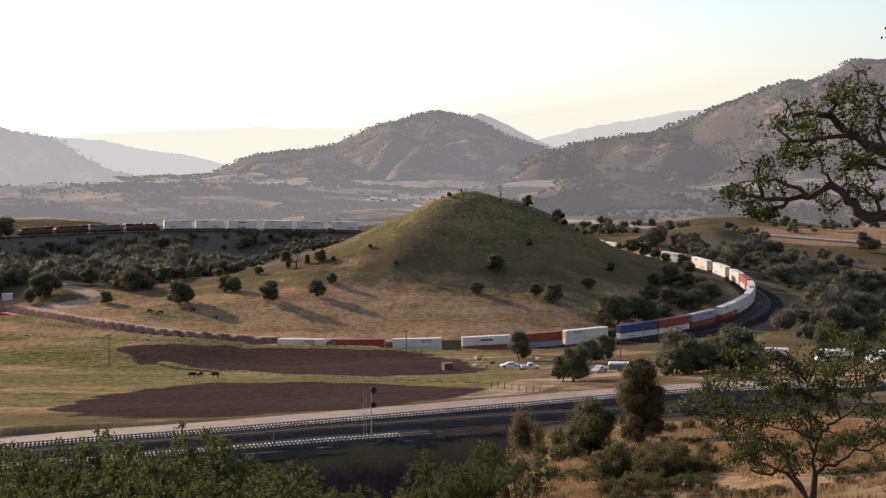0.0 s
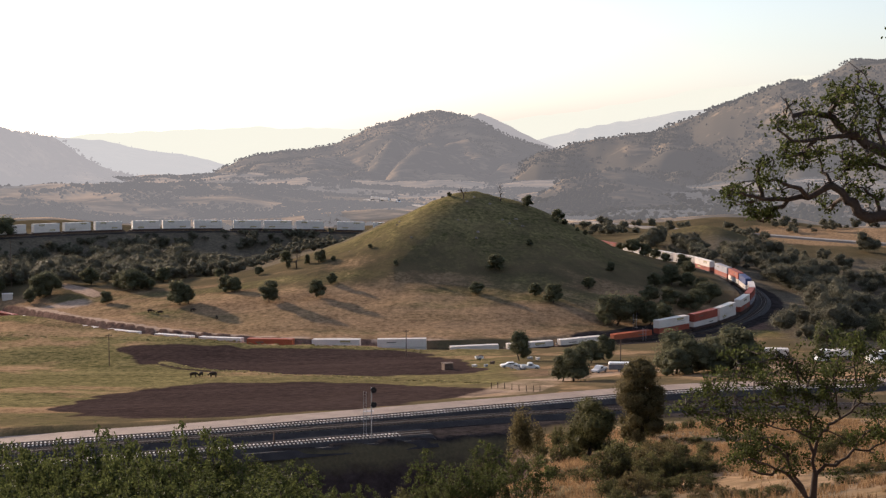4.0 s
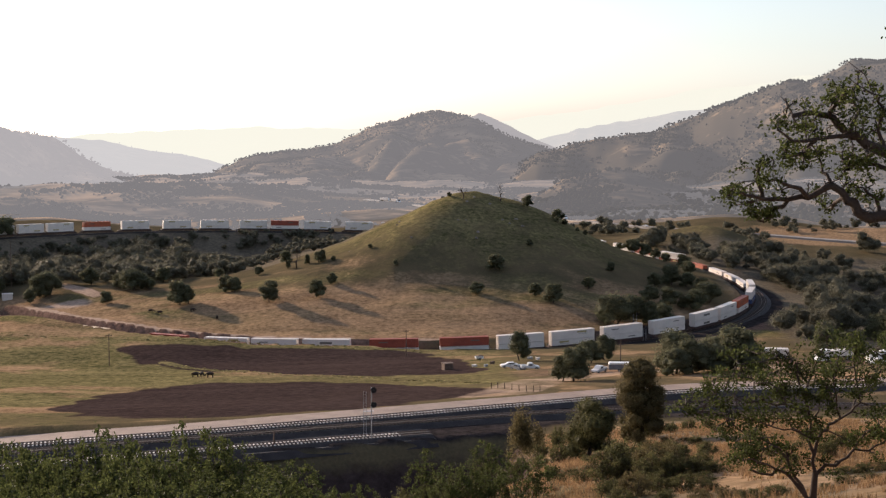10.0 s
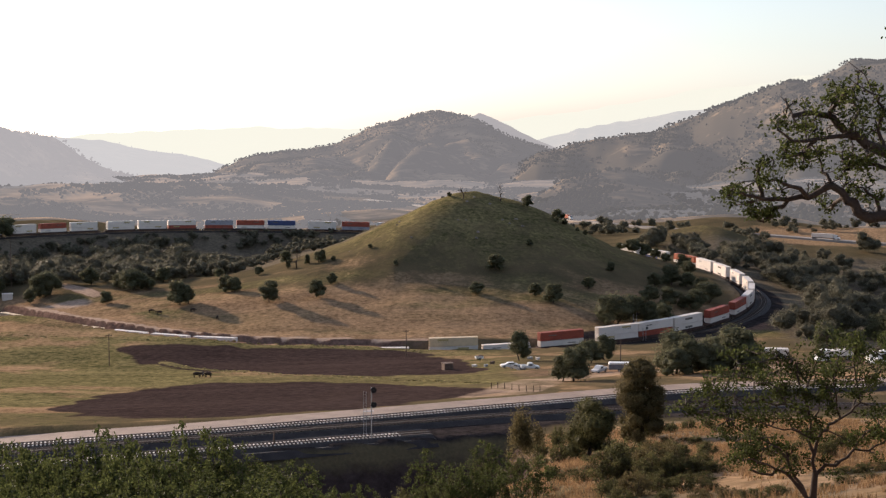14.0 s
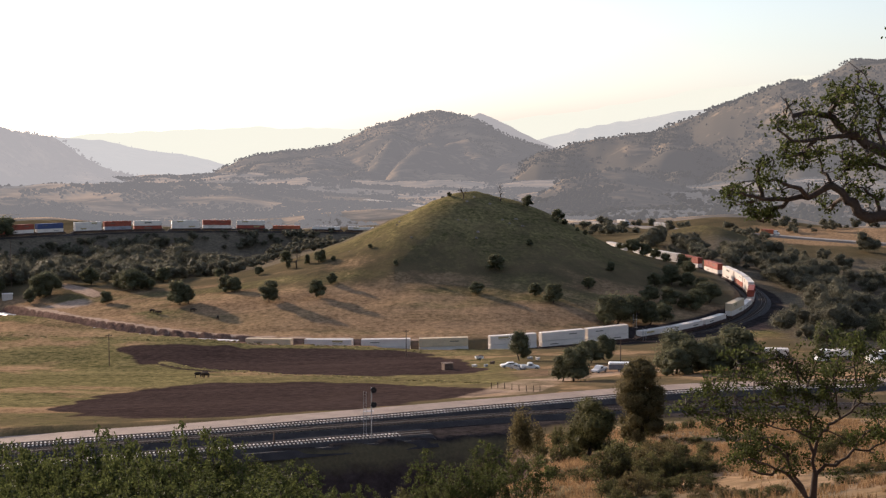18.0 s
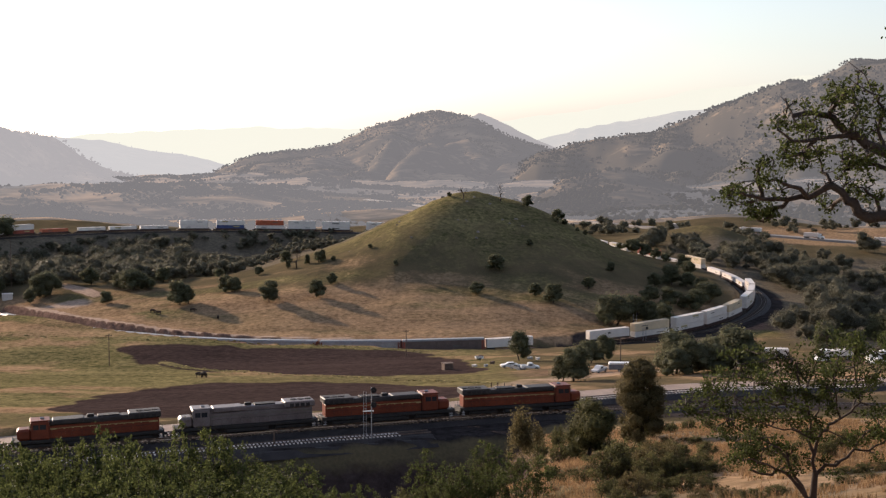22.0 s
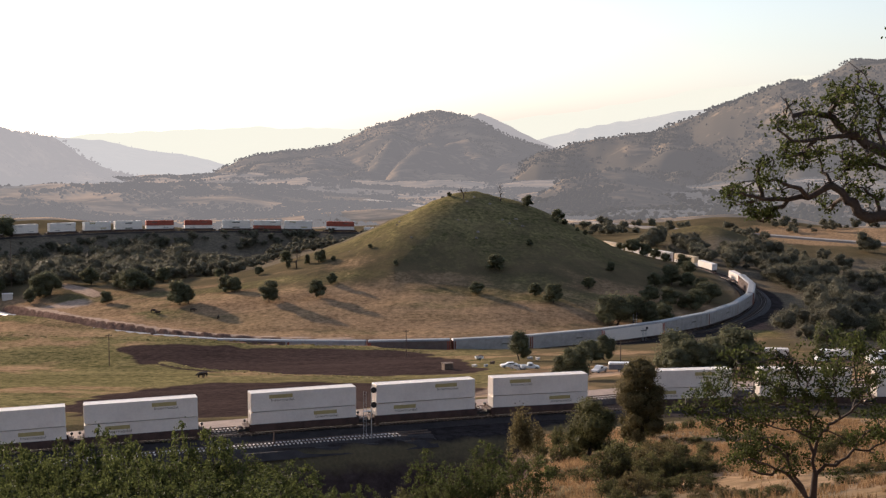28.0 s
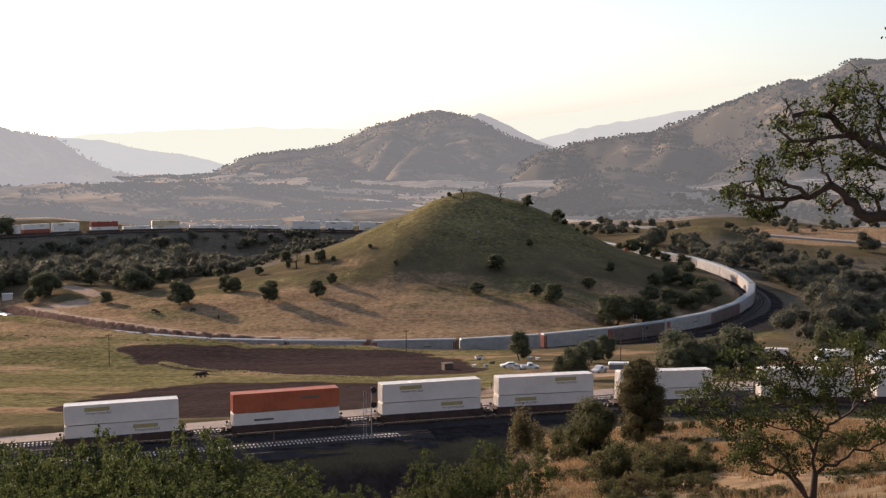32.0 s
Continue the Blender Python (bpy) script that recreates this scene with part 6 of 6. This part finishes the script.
# ---------- railway and field furniture ----------
def signal_mast(x, y, height, two=True):
    z = ground_at(x, y)
    root = tagged(empty("signal_mast", pose(x, y, z, 0, 0, 10)), "galvanised railway signal mast with black target heads", "railway signal")
    bm = bmesh.new()
    rod(bm, (0, 0, -0.3), (0, 0, height), 0.09, 0.07, sides=8)
    part("mast", bm, GALV, root)
    for k, h in enumerate((height - 0.4, height - 2.6) if two else (height - 0.4,)):
        bm = bmesh.new()
        rod(bm, (0.35, -0.1, h), (0.35, 0.05, h), 0.45, sides=16)
        box(bm, 0.1, 0.6, 0.0, 0.3, h - 0.3, h + 0.3, bevel=0.05)
        head = part("signal_head", bm, DARK, root, "round black signal target")
        bm = bmesh.new()
        rod(bm, (0.35, -0.45, h), (0.35, -0.1, h), 0.13, sides=10)
        part("hood", bm, DARK, head)
        part("bracket", boxes((0, 0.35, -0.04, 0.04, h - 0.05, h + 0.05)), GALV, root)
    for s in (-0.75, -1.15):
        bm = bmesh.new()
        rod(bm, (s, 0.3, -0.3), (s, 0.3, height * 0.92), 0.035, sides=6)
        part("ladder_rail", bm, GALV, root)
    for k in range(int(height / 0.45)):
        bm = bmesh.new()
        rod(bm, (-1.15, 0.3, 0.3 + k * 0.42), (-0.75, 0.3, 0.3 + k * 0.42), 0.02, sides=5)
        part("rung", bm, GALV, root)
    part("platform", boxes((-1.2, 0.4, 0.1, 0.7, height * 0.55, height * 0.55 + 0.06)), GALV, root)
    part("foundation", boxes((-0.4, 0.4, -0.4, 0.4, -0.4, 0.25), bevel=0.04), GRAVEL, root)
    return root


def utility_pole(x, y, height, arm=True, label="dark weathered timber pole with a short crossarm"):
    root = tagged(empty("utility_pole", pose(x, y, ground_at(x, y), 0, 0, 15)), label, "pole")
    bm = bmesh.new()
    rod(bm, (0, 0, -0.5), (0.03, 0, height), 0.16, 0.11, sides=9)
    part("pole", bm, TIMBER, root)
    if arm:
        part("crossarm", boxes((-0.9, 0.9, -0.06, 0.06, height - 0.6, height - 0.46), bevel=0.01), TIMBER, root)
        for k in (-0.8, -0.3, 0.3, 0.8):
            bm = bmesh.new()
            rod(bm, (k, 0, height - 0.46), (k, 0, height - 0.3), 0.05, 0.03, sides=7)
            part("insulator", bm, GLASS, root)
    return root


signal_mast(-10.6, 200.2, 36.9 - ground_at(-10.6, 200.2))
signal_mast(70.5, 471.8, 5.5, False)
signal_mast(69.0, 485.0, 5.5, False)
utility_pole(-7.6, 186, 4.2)
utility_pole(7.4, 183, 5.2, False, "plain dark timber pole below the track")
utility_pole(-97.5, 396, 9.5, label="tall weathered timber pole in the meadow")
utility_pole(46.2, 353, 6.5, False, "slim pole beside the parking area")
utility_pole(-190, 600, 20, False, "tall pale radio mast beside the cutting")
utility_pole(-24.6, 196.2, 2.4, False, "short dark post beside the siding")
utility_pole(-11.4, 420, 8.5, label="slim weathered timber pole in the field")


def equipment_hut(x, y, w, d, h, mat, label, turn=0):
    root = tagged(empty("equipment_hut", pose(x, y, ground_at(x, y), 0, 0, turn)), label, "hut")
    part("wall", boxes((-w / 2, w / 2, -d / 2, d / 2, -0.2, h), bevel=0.03), mat, root)
    bm = boxes((-w / 2 - 0.15, w / 2 + 0.15, -d / 2 - 0.15, d / 2 + 0.15, h, h + 0.15), bevel=0.03)
    part("roof", bm, mat, root)
    door = part("door", boxes((-0.45, 0.45, -d / 2 - 0.03, -d / 2 - 0.002, 0.0, min(2.0, h - 0.15))), mat, root)
    part("handle", boxes((0.3, 0.36, -d / 2 - 0.07, -d / 2 - 0.03, 0.9, 1.05)), DARK, door)
    return root


equipment_hut(-183, 572, 4.2, 2.4, 2.6, WHITE, "small white equipment hut beside the cutting", 20)
equipment_hut(1.2, 356, 2.6, 2.0, 1.7, TIMBER, "small weathered brown timber shed in the field", 25)


# ---------- parked vehicles ----------
def wheel(parent, x, y, r=0.33, wide=0.22):
    bm = bmesh.new()
    rod(bm, (x, y - wide / 2, r), (x, y + wide / 2, r), r, sides=16)
    w = part("wheel", bm, RUBBER, parent)
    bm = bmesh.new()
    rod(bm, (x, y - wide / 2 - 0.01, r), (x, y + wide / 2 + 0.01, r), r * 0.55, sides=12)
    part("rim", bm, GALV, w)


def hull(points, half):
    """A side outline (x, z) drawn out to both sides."""
    bm = bmesh.new()
    a = [bm.verts.new((x, -half, z)) for x, z in points]
    b = [bm.verts.new((x, half, z)) for x, z in points]
    bm.faces.new(a)
    bm.faces.new(b[::-1])
    for i in range(len(points)):
        j = (i + 1) % len(points)
        bm.faces.new((a[i], b[i], b[j], a[j]))
    bmesh.ops.recalc_face_normals(bm, faces=bm.faces)
    bmesh.ops.bevel(bm, geom=list(bm.edges), offset=0.06, segments=2, affect="EDGES")
    return bm


def car(x, y, turn, paint, label, pickup=False):
    root = tagged(empty("pickup_truck" if pickup else "car", pose(x, y, ground_at(x, y) + 0.03, 0, 0, turn)), label, "vehicle")
    part("body", hull([(-2.3, 0.35), (-2.3, 0.95), (-1.9, 1.0), (1.0, 1.0), (2.15, 0.85), (2.3, 0.6), (2.25, 0.35)], 0.9), paint, root)
    if pickup:
        part("cab", hull([(-0.7, 0.95), (-0.6, 1.65), (0.5, 1.65), (1.1, 0.98)], 0.82), paint, root)
        part("tailgate", boxes((-2.36, -2.31, -0.8, 0.8, 0.5, 1.1)), paint, root)
        part("bed_rail", boxes((-2.3, -0.75, -0.9, -0.8, 0.95, 1.15)), paint, root)
        part("bed_rail", boxes((-2.3, -0.75, 0.8, 0.9, 0.95, 1.15)), paint, root)
        spans = ((-0.5, 0.45),)
    else:
        part("cab", hull([(-1.7, 0.95), (-1.2, 1.42), (0.3, 1.42), (1.0, 0.98)], 0.78), paint, root)
        spans = ((-1.1, -0.42), (-0.32, 0.35))
    for a, b in spans:
        for s in (-1, 1):
            part("side_window", boxes((a, b, *sorted((s * 0.79, s * 0.85)), 1.05, 1.35)), GLASS, root)
    for s in (-1, 1):
        part("headlight", boxes((2.22, 2.33, *sorted((s * 0.5, s * 0.82)), 0.62, 0.78)), GALV, root)
        for wx in (-1.45, 1.45):
            wheel(root, wx, s * 0.82)
    return root


def highway_truck(x, y, turn, trailer_mat, label, length=13.0, z=None, cab_mat=None, roof=3.5):
    root = tagged(empty("semi_truck", pose(x, y, (ground_at(x, y) if z is None else z) + 0.03, 0, 0, turn)), label, "truck")
    part("cab", hull([(length / 2 + 0.4, 0.6), (length / 2 + 0.4, 3.0), (length / 2 + 2.1, 2.9), (length / 2 + 2.4, 1.8), (length / 2 + 3.6, 1.6), (length / 2 + 3.8, 0.6)], 1.15), cab_mat or CAR_WHITE, root)
    part("windscreen", boxes((length / 2 + 2.2, length / 2 + 2.5, -1.0, 1.0, 1.95, 2.7)), GLASS, root)
    bm = boxes((-length / 2, length / 2, -1.25, 1.25, 1.1, roof), bevel=0.05)
    part("trailer", bm, trailer_mat, root)
    part("chassis", boxes((-length / 2, length / 2 + 3.4, -0.45, 0.45, 0.7, 1.05)), DARK, root)
    for wx in (-length / 2 + 0.9, -length / 2 + 2.1, length / 2 + 0.6, length / 2 + 3.0):
        for s in (-1, 1):
            wheel(root, wx, s * 1.05, 0.5, 0.32)
    return root


def motorhome(x, y, turn, label):
    root = tagged(empty("motorhome", pose(x, y, ground_at(x, y) + 0.03, 0, 0, turn)), label, "vehicle")
    part("body", hull([(-4.2, 0.5), (-4.2, 3.1), (3.6, 3.1), (4.1, 2.2), (4.3, 1.2), (4.2, 0.5)], 1.2), CAR_WHITE, root)
    part("stripe", boxes((-4.0, 3.4, -1.235, -1.205, 1.2, 1.6)), CAR_GREY, root)
    for k in range(3):
        part("side_window", boxes((-3.2 + k * 2.2, -2.0 + k * 2.2, -1.235, -1.205, 1.9, 2.6)), GLASS, root)
    part("roof_unit", boxes((-1.0, 0.2, -0.4, 0.4, 3.1, 3.4), bevel=0.05), CAR_WHITE, root)
    for wx in (-2.5, 2.6):
        for s in (-1, 1):
            wheel(root, wx, s * 1.0, 0.4, 0.28)
    return root


def covered_trailer(x, y, turn):
    root = tagged(empty("covered_trailer", pose(x, y, ground_at(x, y), 0, 0, turn)), "long grey trailer with a pale roof on the dirt", "trailer")
    part("body", boxes((-2.9, 2.5, -1.0, 1.0, 0.55, 1.75), bevel=0.05), CAR_GREY, root)
    part("roof", hull([(-3.0, 1.76), (-2.8, 2.15), (2.3, 2.15), (2.6, 1.76)], 1.08), CAR_WHITE, root, "pale rounded roof")
    for k in range(4):
        part("panel", boxes((-2.6 + k * 1.25, -1.6 + k * 1.25, -1.03, -1.002, 0.75, 1.6)), GALV, root)
    part("drawbar", boxes((2.5, 3.6, -0.06, 0.06, 0.5, 0.6)), DARK, root)
    for wx in (-0.9, 0.0):
        for side in (-1, 1):
            wheel(root, wx, side * 0.9, 0.36, 0.22)


car(17.2, 352, 190, CAR_WHITE, "white hatchback parked on rough grass")
car(18.8, 341, 120, CAR_GREY, "grey car parked nose to nose with others")
car(21.8, 338.5, 5, CAR_WHITE, "white pickup parked on the dirt yard", True)
car(36.4, 316, 232, CAR_WHITE, "white pickup hitched to a covered trailer", True)
covered_trailer(41.2, 316.6, 176)
highway_truck(88, 372, 172, WHITE, "long white box trailer parked in the yard", 13, roof=2.8)
car(99.5, 356, 20, CAR_WHITE, "white car parked beside the trailers")
highway_truck(106, 362, 200, WHITE, "white truck standing in the yard", 7, roof=2.7)
motorhome(112, 345, 8, "white motorhome with a blue-grey stripe")
motorhome(118, 352, 170, "white motorhome parked beside another")
car(109, 340, 30, CAR_WHITE, "white pickup beside the motorhomes", True)


def utility_trailer(x, y, turn):
    root = tagged(empty("utility_trailer", pose(x, y, ground_at(x, y), 0, 0, turn)), "small white utility trailer standing in rough grass", "trailer")
    part("bed", boxes((-1.1, 1.1, -0.65, 0.65, 0.45, 0.6), (-1.1, 1.1, -0.65, -0.6, 0.6, 1.1), (-1.1, 1.1, 0.6, 0.65, 0.6, 1.1), (-1.1, -1.05, -0.65, 0.65, 0.6, 1.1), bevel=0.02), CAR_WHITE, root)
    part("load", boxes((-0.2, 1.0, -0.55, 0.55, 0.6, 1.35), bevel=0.08), TIMBER, root, "dark heap of timber")
    part("drawbar", boxes((1.1, 2.2, -0.05, 0.05, 0.45, 0.53)), DARK, root)
    for s in (-1, 1):
        wheel(root, -0.1, s * 0.78, 0.32, 0.2)


utility_trailer(10.3, 386, 20)
for x, y, w, h, mat, what in ((8.4, 362, 1.3, 0.5, WHITE, "white sheet-metal crate lying in the grass"), (11.4, 360, 0.9, 0.5, GALV, "dull metal crate lying in the grass"), (13.4, 368, 1.2, 0.7, TIMBER, "brown timber crate in the rough grass"),
                             (24.5, 383, 1.6, 0.5, GALV, "low grey crate beside the tree"), (26.5, 379, 1.0, 0.6, WHITE, "pale crate beside the tree")):
    root = tagged(empty("crate", pose(x, y, ground_at(x, y), 0, 0, 37 * w)), what, "crate", "clutter in the yard")
    part("box", boxes((-w / 2, w / 2, -w / 3, w / 3, -0.05, h), bevel=0.03), mat, root)
    part("lid", boxes((-w / 2 - 0.04, w / 2 + 0.04, -w / 3 - 0.04, w / 3 + 0.04, h, h + 0.07), bevel=0.01), mat, root)


# ---------- fence posts, boulders, animals ----------
for k in range(8):
    t = k / 7
    x, y = 9.5 + 9 * t, 266 - 9 * t + 1.5 * math.sin(7 * t)
    root = tagged(empty("fence_post", pose(x, y, ground_at(x, y), random.uniform(-4, 4), random.uniform(-4, 4), 0)), "weathered wooden fence post in the grass", "post", "field fence posts")
    bm = bmesh.new()
    rod(bm, (0, 0, -0.3), (0, 0, 1.25), 0.09, 0.08, sides=7)
    part("post", bm, TIMBER, root)
for k in range(16):
    x, y = random.gauss(6, 16), random.gauss(592, 12)
    bm = bmesh.new()
    bmesh.ops.create_icosphere(bm, subdivisions=2, radius=1)
    for v in bm.verts:
        v.co *= 0.75 + 0.5 * noise.noise(v.co * 1.7 + Vector((k, 0, 0)))
    s = random.uniform(0.5, 1.2)
    bmesh.ops.scale(bm, vec=(s, s * 0.8, s * 0.6), verts=bm.verts)
    ob = part("boulder", bm, ROCK, None)
    ob.matrix_basis = pose(x, y, ground_at(x, y) + 0.1, 0, 0, random.uniform(0, 360))
    tagged(ob, "grey weathered boulder in the knoll's grass", "rock", "boulders on the knoll")


def cow(x, y, turn, label="dark brown cow grazing in the meadow"):
    root = tagged(empty("cow", pose(x, y, ground_at(x, y), 0, 0, turn)), label, "cow", "grazing cattle")
    bm = bmesh.new()
    bmesh.ops.create_uvsphere(bm, u_segments=12, v_segments=8, radius=1)
    bmesh.ops.scale(bm, vec=(1.05, 0.38, 0.45), verts=bm.verts)
    bmesh.ops.translate(bm, vec=(0, 0, 1.05), verts=bm.verts)
    part("body", bm, HIDE, root, smooth=True)
    bm = bmesh.new()
    rod(bm, (0.8, 0, 1.15), (1.35, 0, 0.75), 0.22, 0.14, sides=9)
    part("neck", bm, HIDE, root)
    bm = bmesh.new()
    bmesh.ops.create_uvsphere(bm, u_segments=9, v_segments=6, radius=0.2)
    bmesh.ops.scale(bm, vec=(1.5, 0.8, 0.9), verts=bm.verts)
    bmesh.ops.translate(bm, vec=(1.5, 0, 0.6), verts=bm.verts)
    part("head", bm, HIDE, root, smooth=True)
    for lx in (-0.7, 0.65):
        for ly in (-0.22, 0.22):
            bm = bmesh.new()
            rod(bm, (lx, ly, 0), (lx, ly, 0.85), 0.07, 0.12, sides=7)
            part("leg", bm, HIDE, root)
    bm = bmesh.new()
    rod(bm, (-1.0, 0, 1.25), (-1.2, 0, 0.5), 0.04, 0.03, sides=6)
    part("tail", bm, HIDE, root)
    return root


GRAZERS = [(cow(-66.3, 357.9, 20), 1.4), (cow(-59.3, 353, 160), -2.2), (cow(-64.4, 359.5, 75), 0.6), (cow(-110.9, 514.2, 0), 0.8), (cow(-106.1, 511.2, 190), -0.6), (cow(-83.2, 499.4, 100), 0.4), (cow(-94.1, 511.2, 40), 0.0)]


# ---------- highway beyond the loop ----------
def highway_line(u):
    """Point of the highway's centre line, 0 at its far end to 1."""
    k = np.array([0, 0.2, 0.45, 0.62, 0.8, 0.9, 1.0])
    x = hermite(np.asarray(u, float), k, np.array([-75, -23, 92, 142, 193, 232, 290.0]))
    y = hermite(np.asarray(u, float), k, np.array([1335, 1265, 1037, 942, 889, 858, 815.0]))
    return x, y


def build_highway():
    u = np.linspace(0, 1, 220)
    x, y = highway_line(u)
    d = np.gradient(np.stack([x, y], -1), axis=0)
    d /= np.linalg.norm(d, axis=1)[:, None]
    z = np.convolve(np.pad(land(x, y), 12, mode="edge"), np.ones(25) / 25, "valid") + 1.2
    prof = [(-4.2, -1.6), (-3.7, 0), (3.7, 0), (4.2, -1.6)]
    verts = [(a - q[1] * o, b + q[0] * o, c + h) for a, b, c, q in zip(x, y, z, d) for o, h in prof]
    n = len(prof)
    faces = [(i * n + j, i * n + j + 1, (i + 1) * n + j + 1, (i + 1) * n + j) for i in range(219) for j in range(n - 1)]
    cut = 85
    tagged(mesh_object("road", verts, faces[cut * (n - 1):], ASPHALT), "pale two-lane highway across the valley", "road", kind="structure")
    tagged(mesh_object("backdrop_road", verts, faces[:cut * (n - 1)], ROAD_FAR), "far pale end of the highway in the haze", "road", kind="structure")
    return u, z


HIGHWAY = build_highway()


def highway_pose(u, side):
    x, y = highway_line(u)
    x2, y2 = highway_line(u + 0.002)
    h = math.atan2(y2 - y, x2 - x)
    if side > 0:
        h += math.pi
    z = float(np.interp(u, *HIGHWAY))
    nx, ny = -math.sin(h), math.cos(h)
    return pose(float(x) - nx * 2.4, float(y) - ny * 2.4, z + 0.03, 0, 0, math.degrees(h))


TRAFFIC = [(highway_truck(0, 0, 0, WHITE, "white box truck driving on the highway", 14, 0), -1, [(12.5, 0.745), (13.0, 0.805), (13.5, 0.861), (14, 0.912), (14.4, 0.941), (15.4, 1.01)]),
           (highway_truck(0, 0, 0, ORANGE, "orange box truck driving on the highway", 8, 0), -1, [(16.6, 0.71), (19, 0.942), (19.8, 1.02)]),
           (highway_truck(0, 0, 0, WHITE, "white truck and trailer on the highway", 12, 0), -1, [(19.0, 0.72), (20.5, 0.825), (22, 0.965), (22.7, 1.03)]),
           (highway_truck(0, 0, 0, WHITE, "white box truck following on the highway", 9, 0), -1, [(20.3, 0.76), (22, 0.9), (23.7, 1.03)]),
           (highway_truck(0, 0, 0, WHITE, "white truck driving up the highway", 14, 0), 1, [(20.2, 1.02), (22, 0.815), (24, 0.46), (25.3, 0.3)]),
           (highway_truck(0, 0, 0, WHITE, "white truck far along the highway", 10, 0), -1, [(17, 0.29), (19, 0.45), (22, 0.68), (24, 0.85), (25, 0.943), (26, 1.02)]),
           (car(0, 0, 0, CAR_WHITE, "white car driving on the highway"), -1, [(11.2, 0.74), (12.5, 0.872), (13.5, 0.94), (14.3, 1.0)]),
           (car(0, 0, 0, CAR_WHITE, "white car far off on the highway"), -1, [(6.9, 0.7), (8, 0.812), (10, 1.0)])]

# ---------- movement ----------
def motions():
    for front, length, wheelbase, ob in TRAIN:
        walk(ob, [(t, train_pose(front, length, wheelbase, t)) for t in np.arange(0, 32.01, 0.5).tolist()])
    for k, (ob, side, keys) in enumerate(TRAFFIC):
        times, along = [q[0] for q in keys], [q[1] for q in keys]
        rows = []
        for t in np.arange(0, 32.01, 0.5).tolist():
            u = float(np.interp(t, times, along))
            if t < times[0]:
                u = along[0] + (along[1] - along[0]) / (times[1] - times[0]) * (t - times[0])
            elif t > times[-1]:
                u = along[-1] + (along[-1] - along[-2]) / (times[-1] - times[-2]) * (t - times[-1])
            rows.append((t, highway_pose(min(max(u, {0: 0.05, 2: 0.09, 3: 0.13}.get(k, 0.25 + 0.014 * k)), 1.04 + 0.02 * k), side)))
        walk(ob, rows)
    for ob, drift in GRAZERS:
        x, y, z = ob.matrix_basis.translation
        turn = math.degrees(ob.matrix_basis.to_euler().z)
        walk(ob, [(t, pose(x + drift * t / 16, y, ground_at(x + drift * t / 16, y), 0, 0, turn + 8 * math.sin(t / 5))) for t in range(0, 33, 4)])


motions()
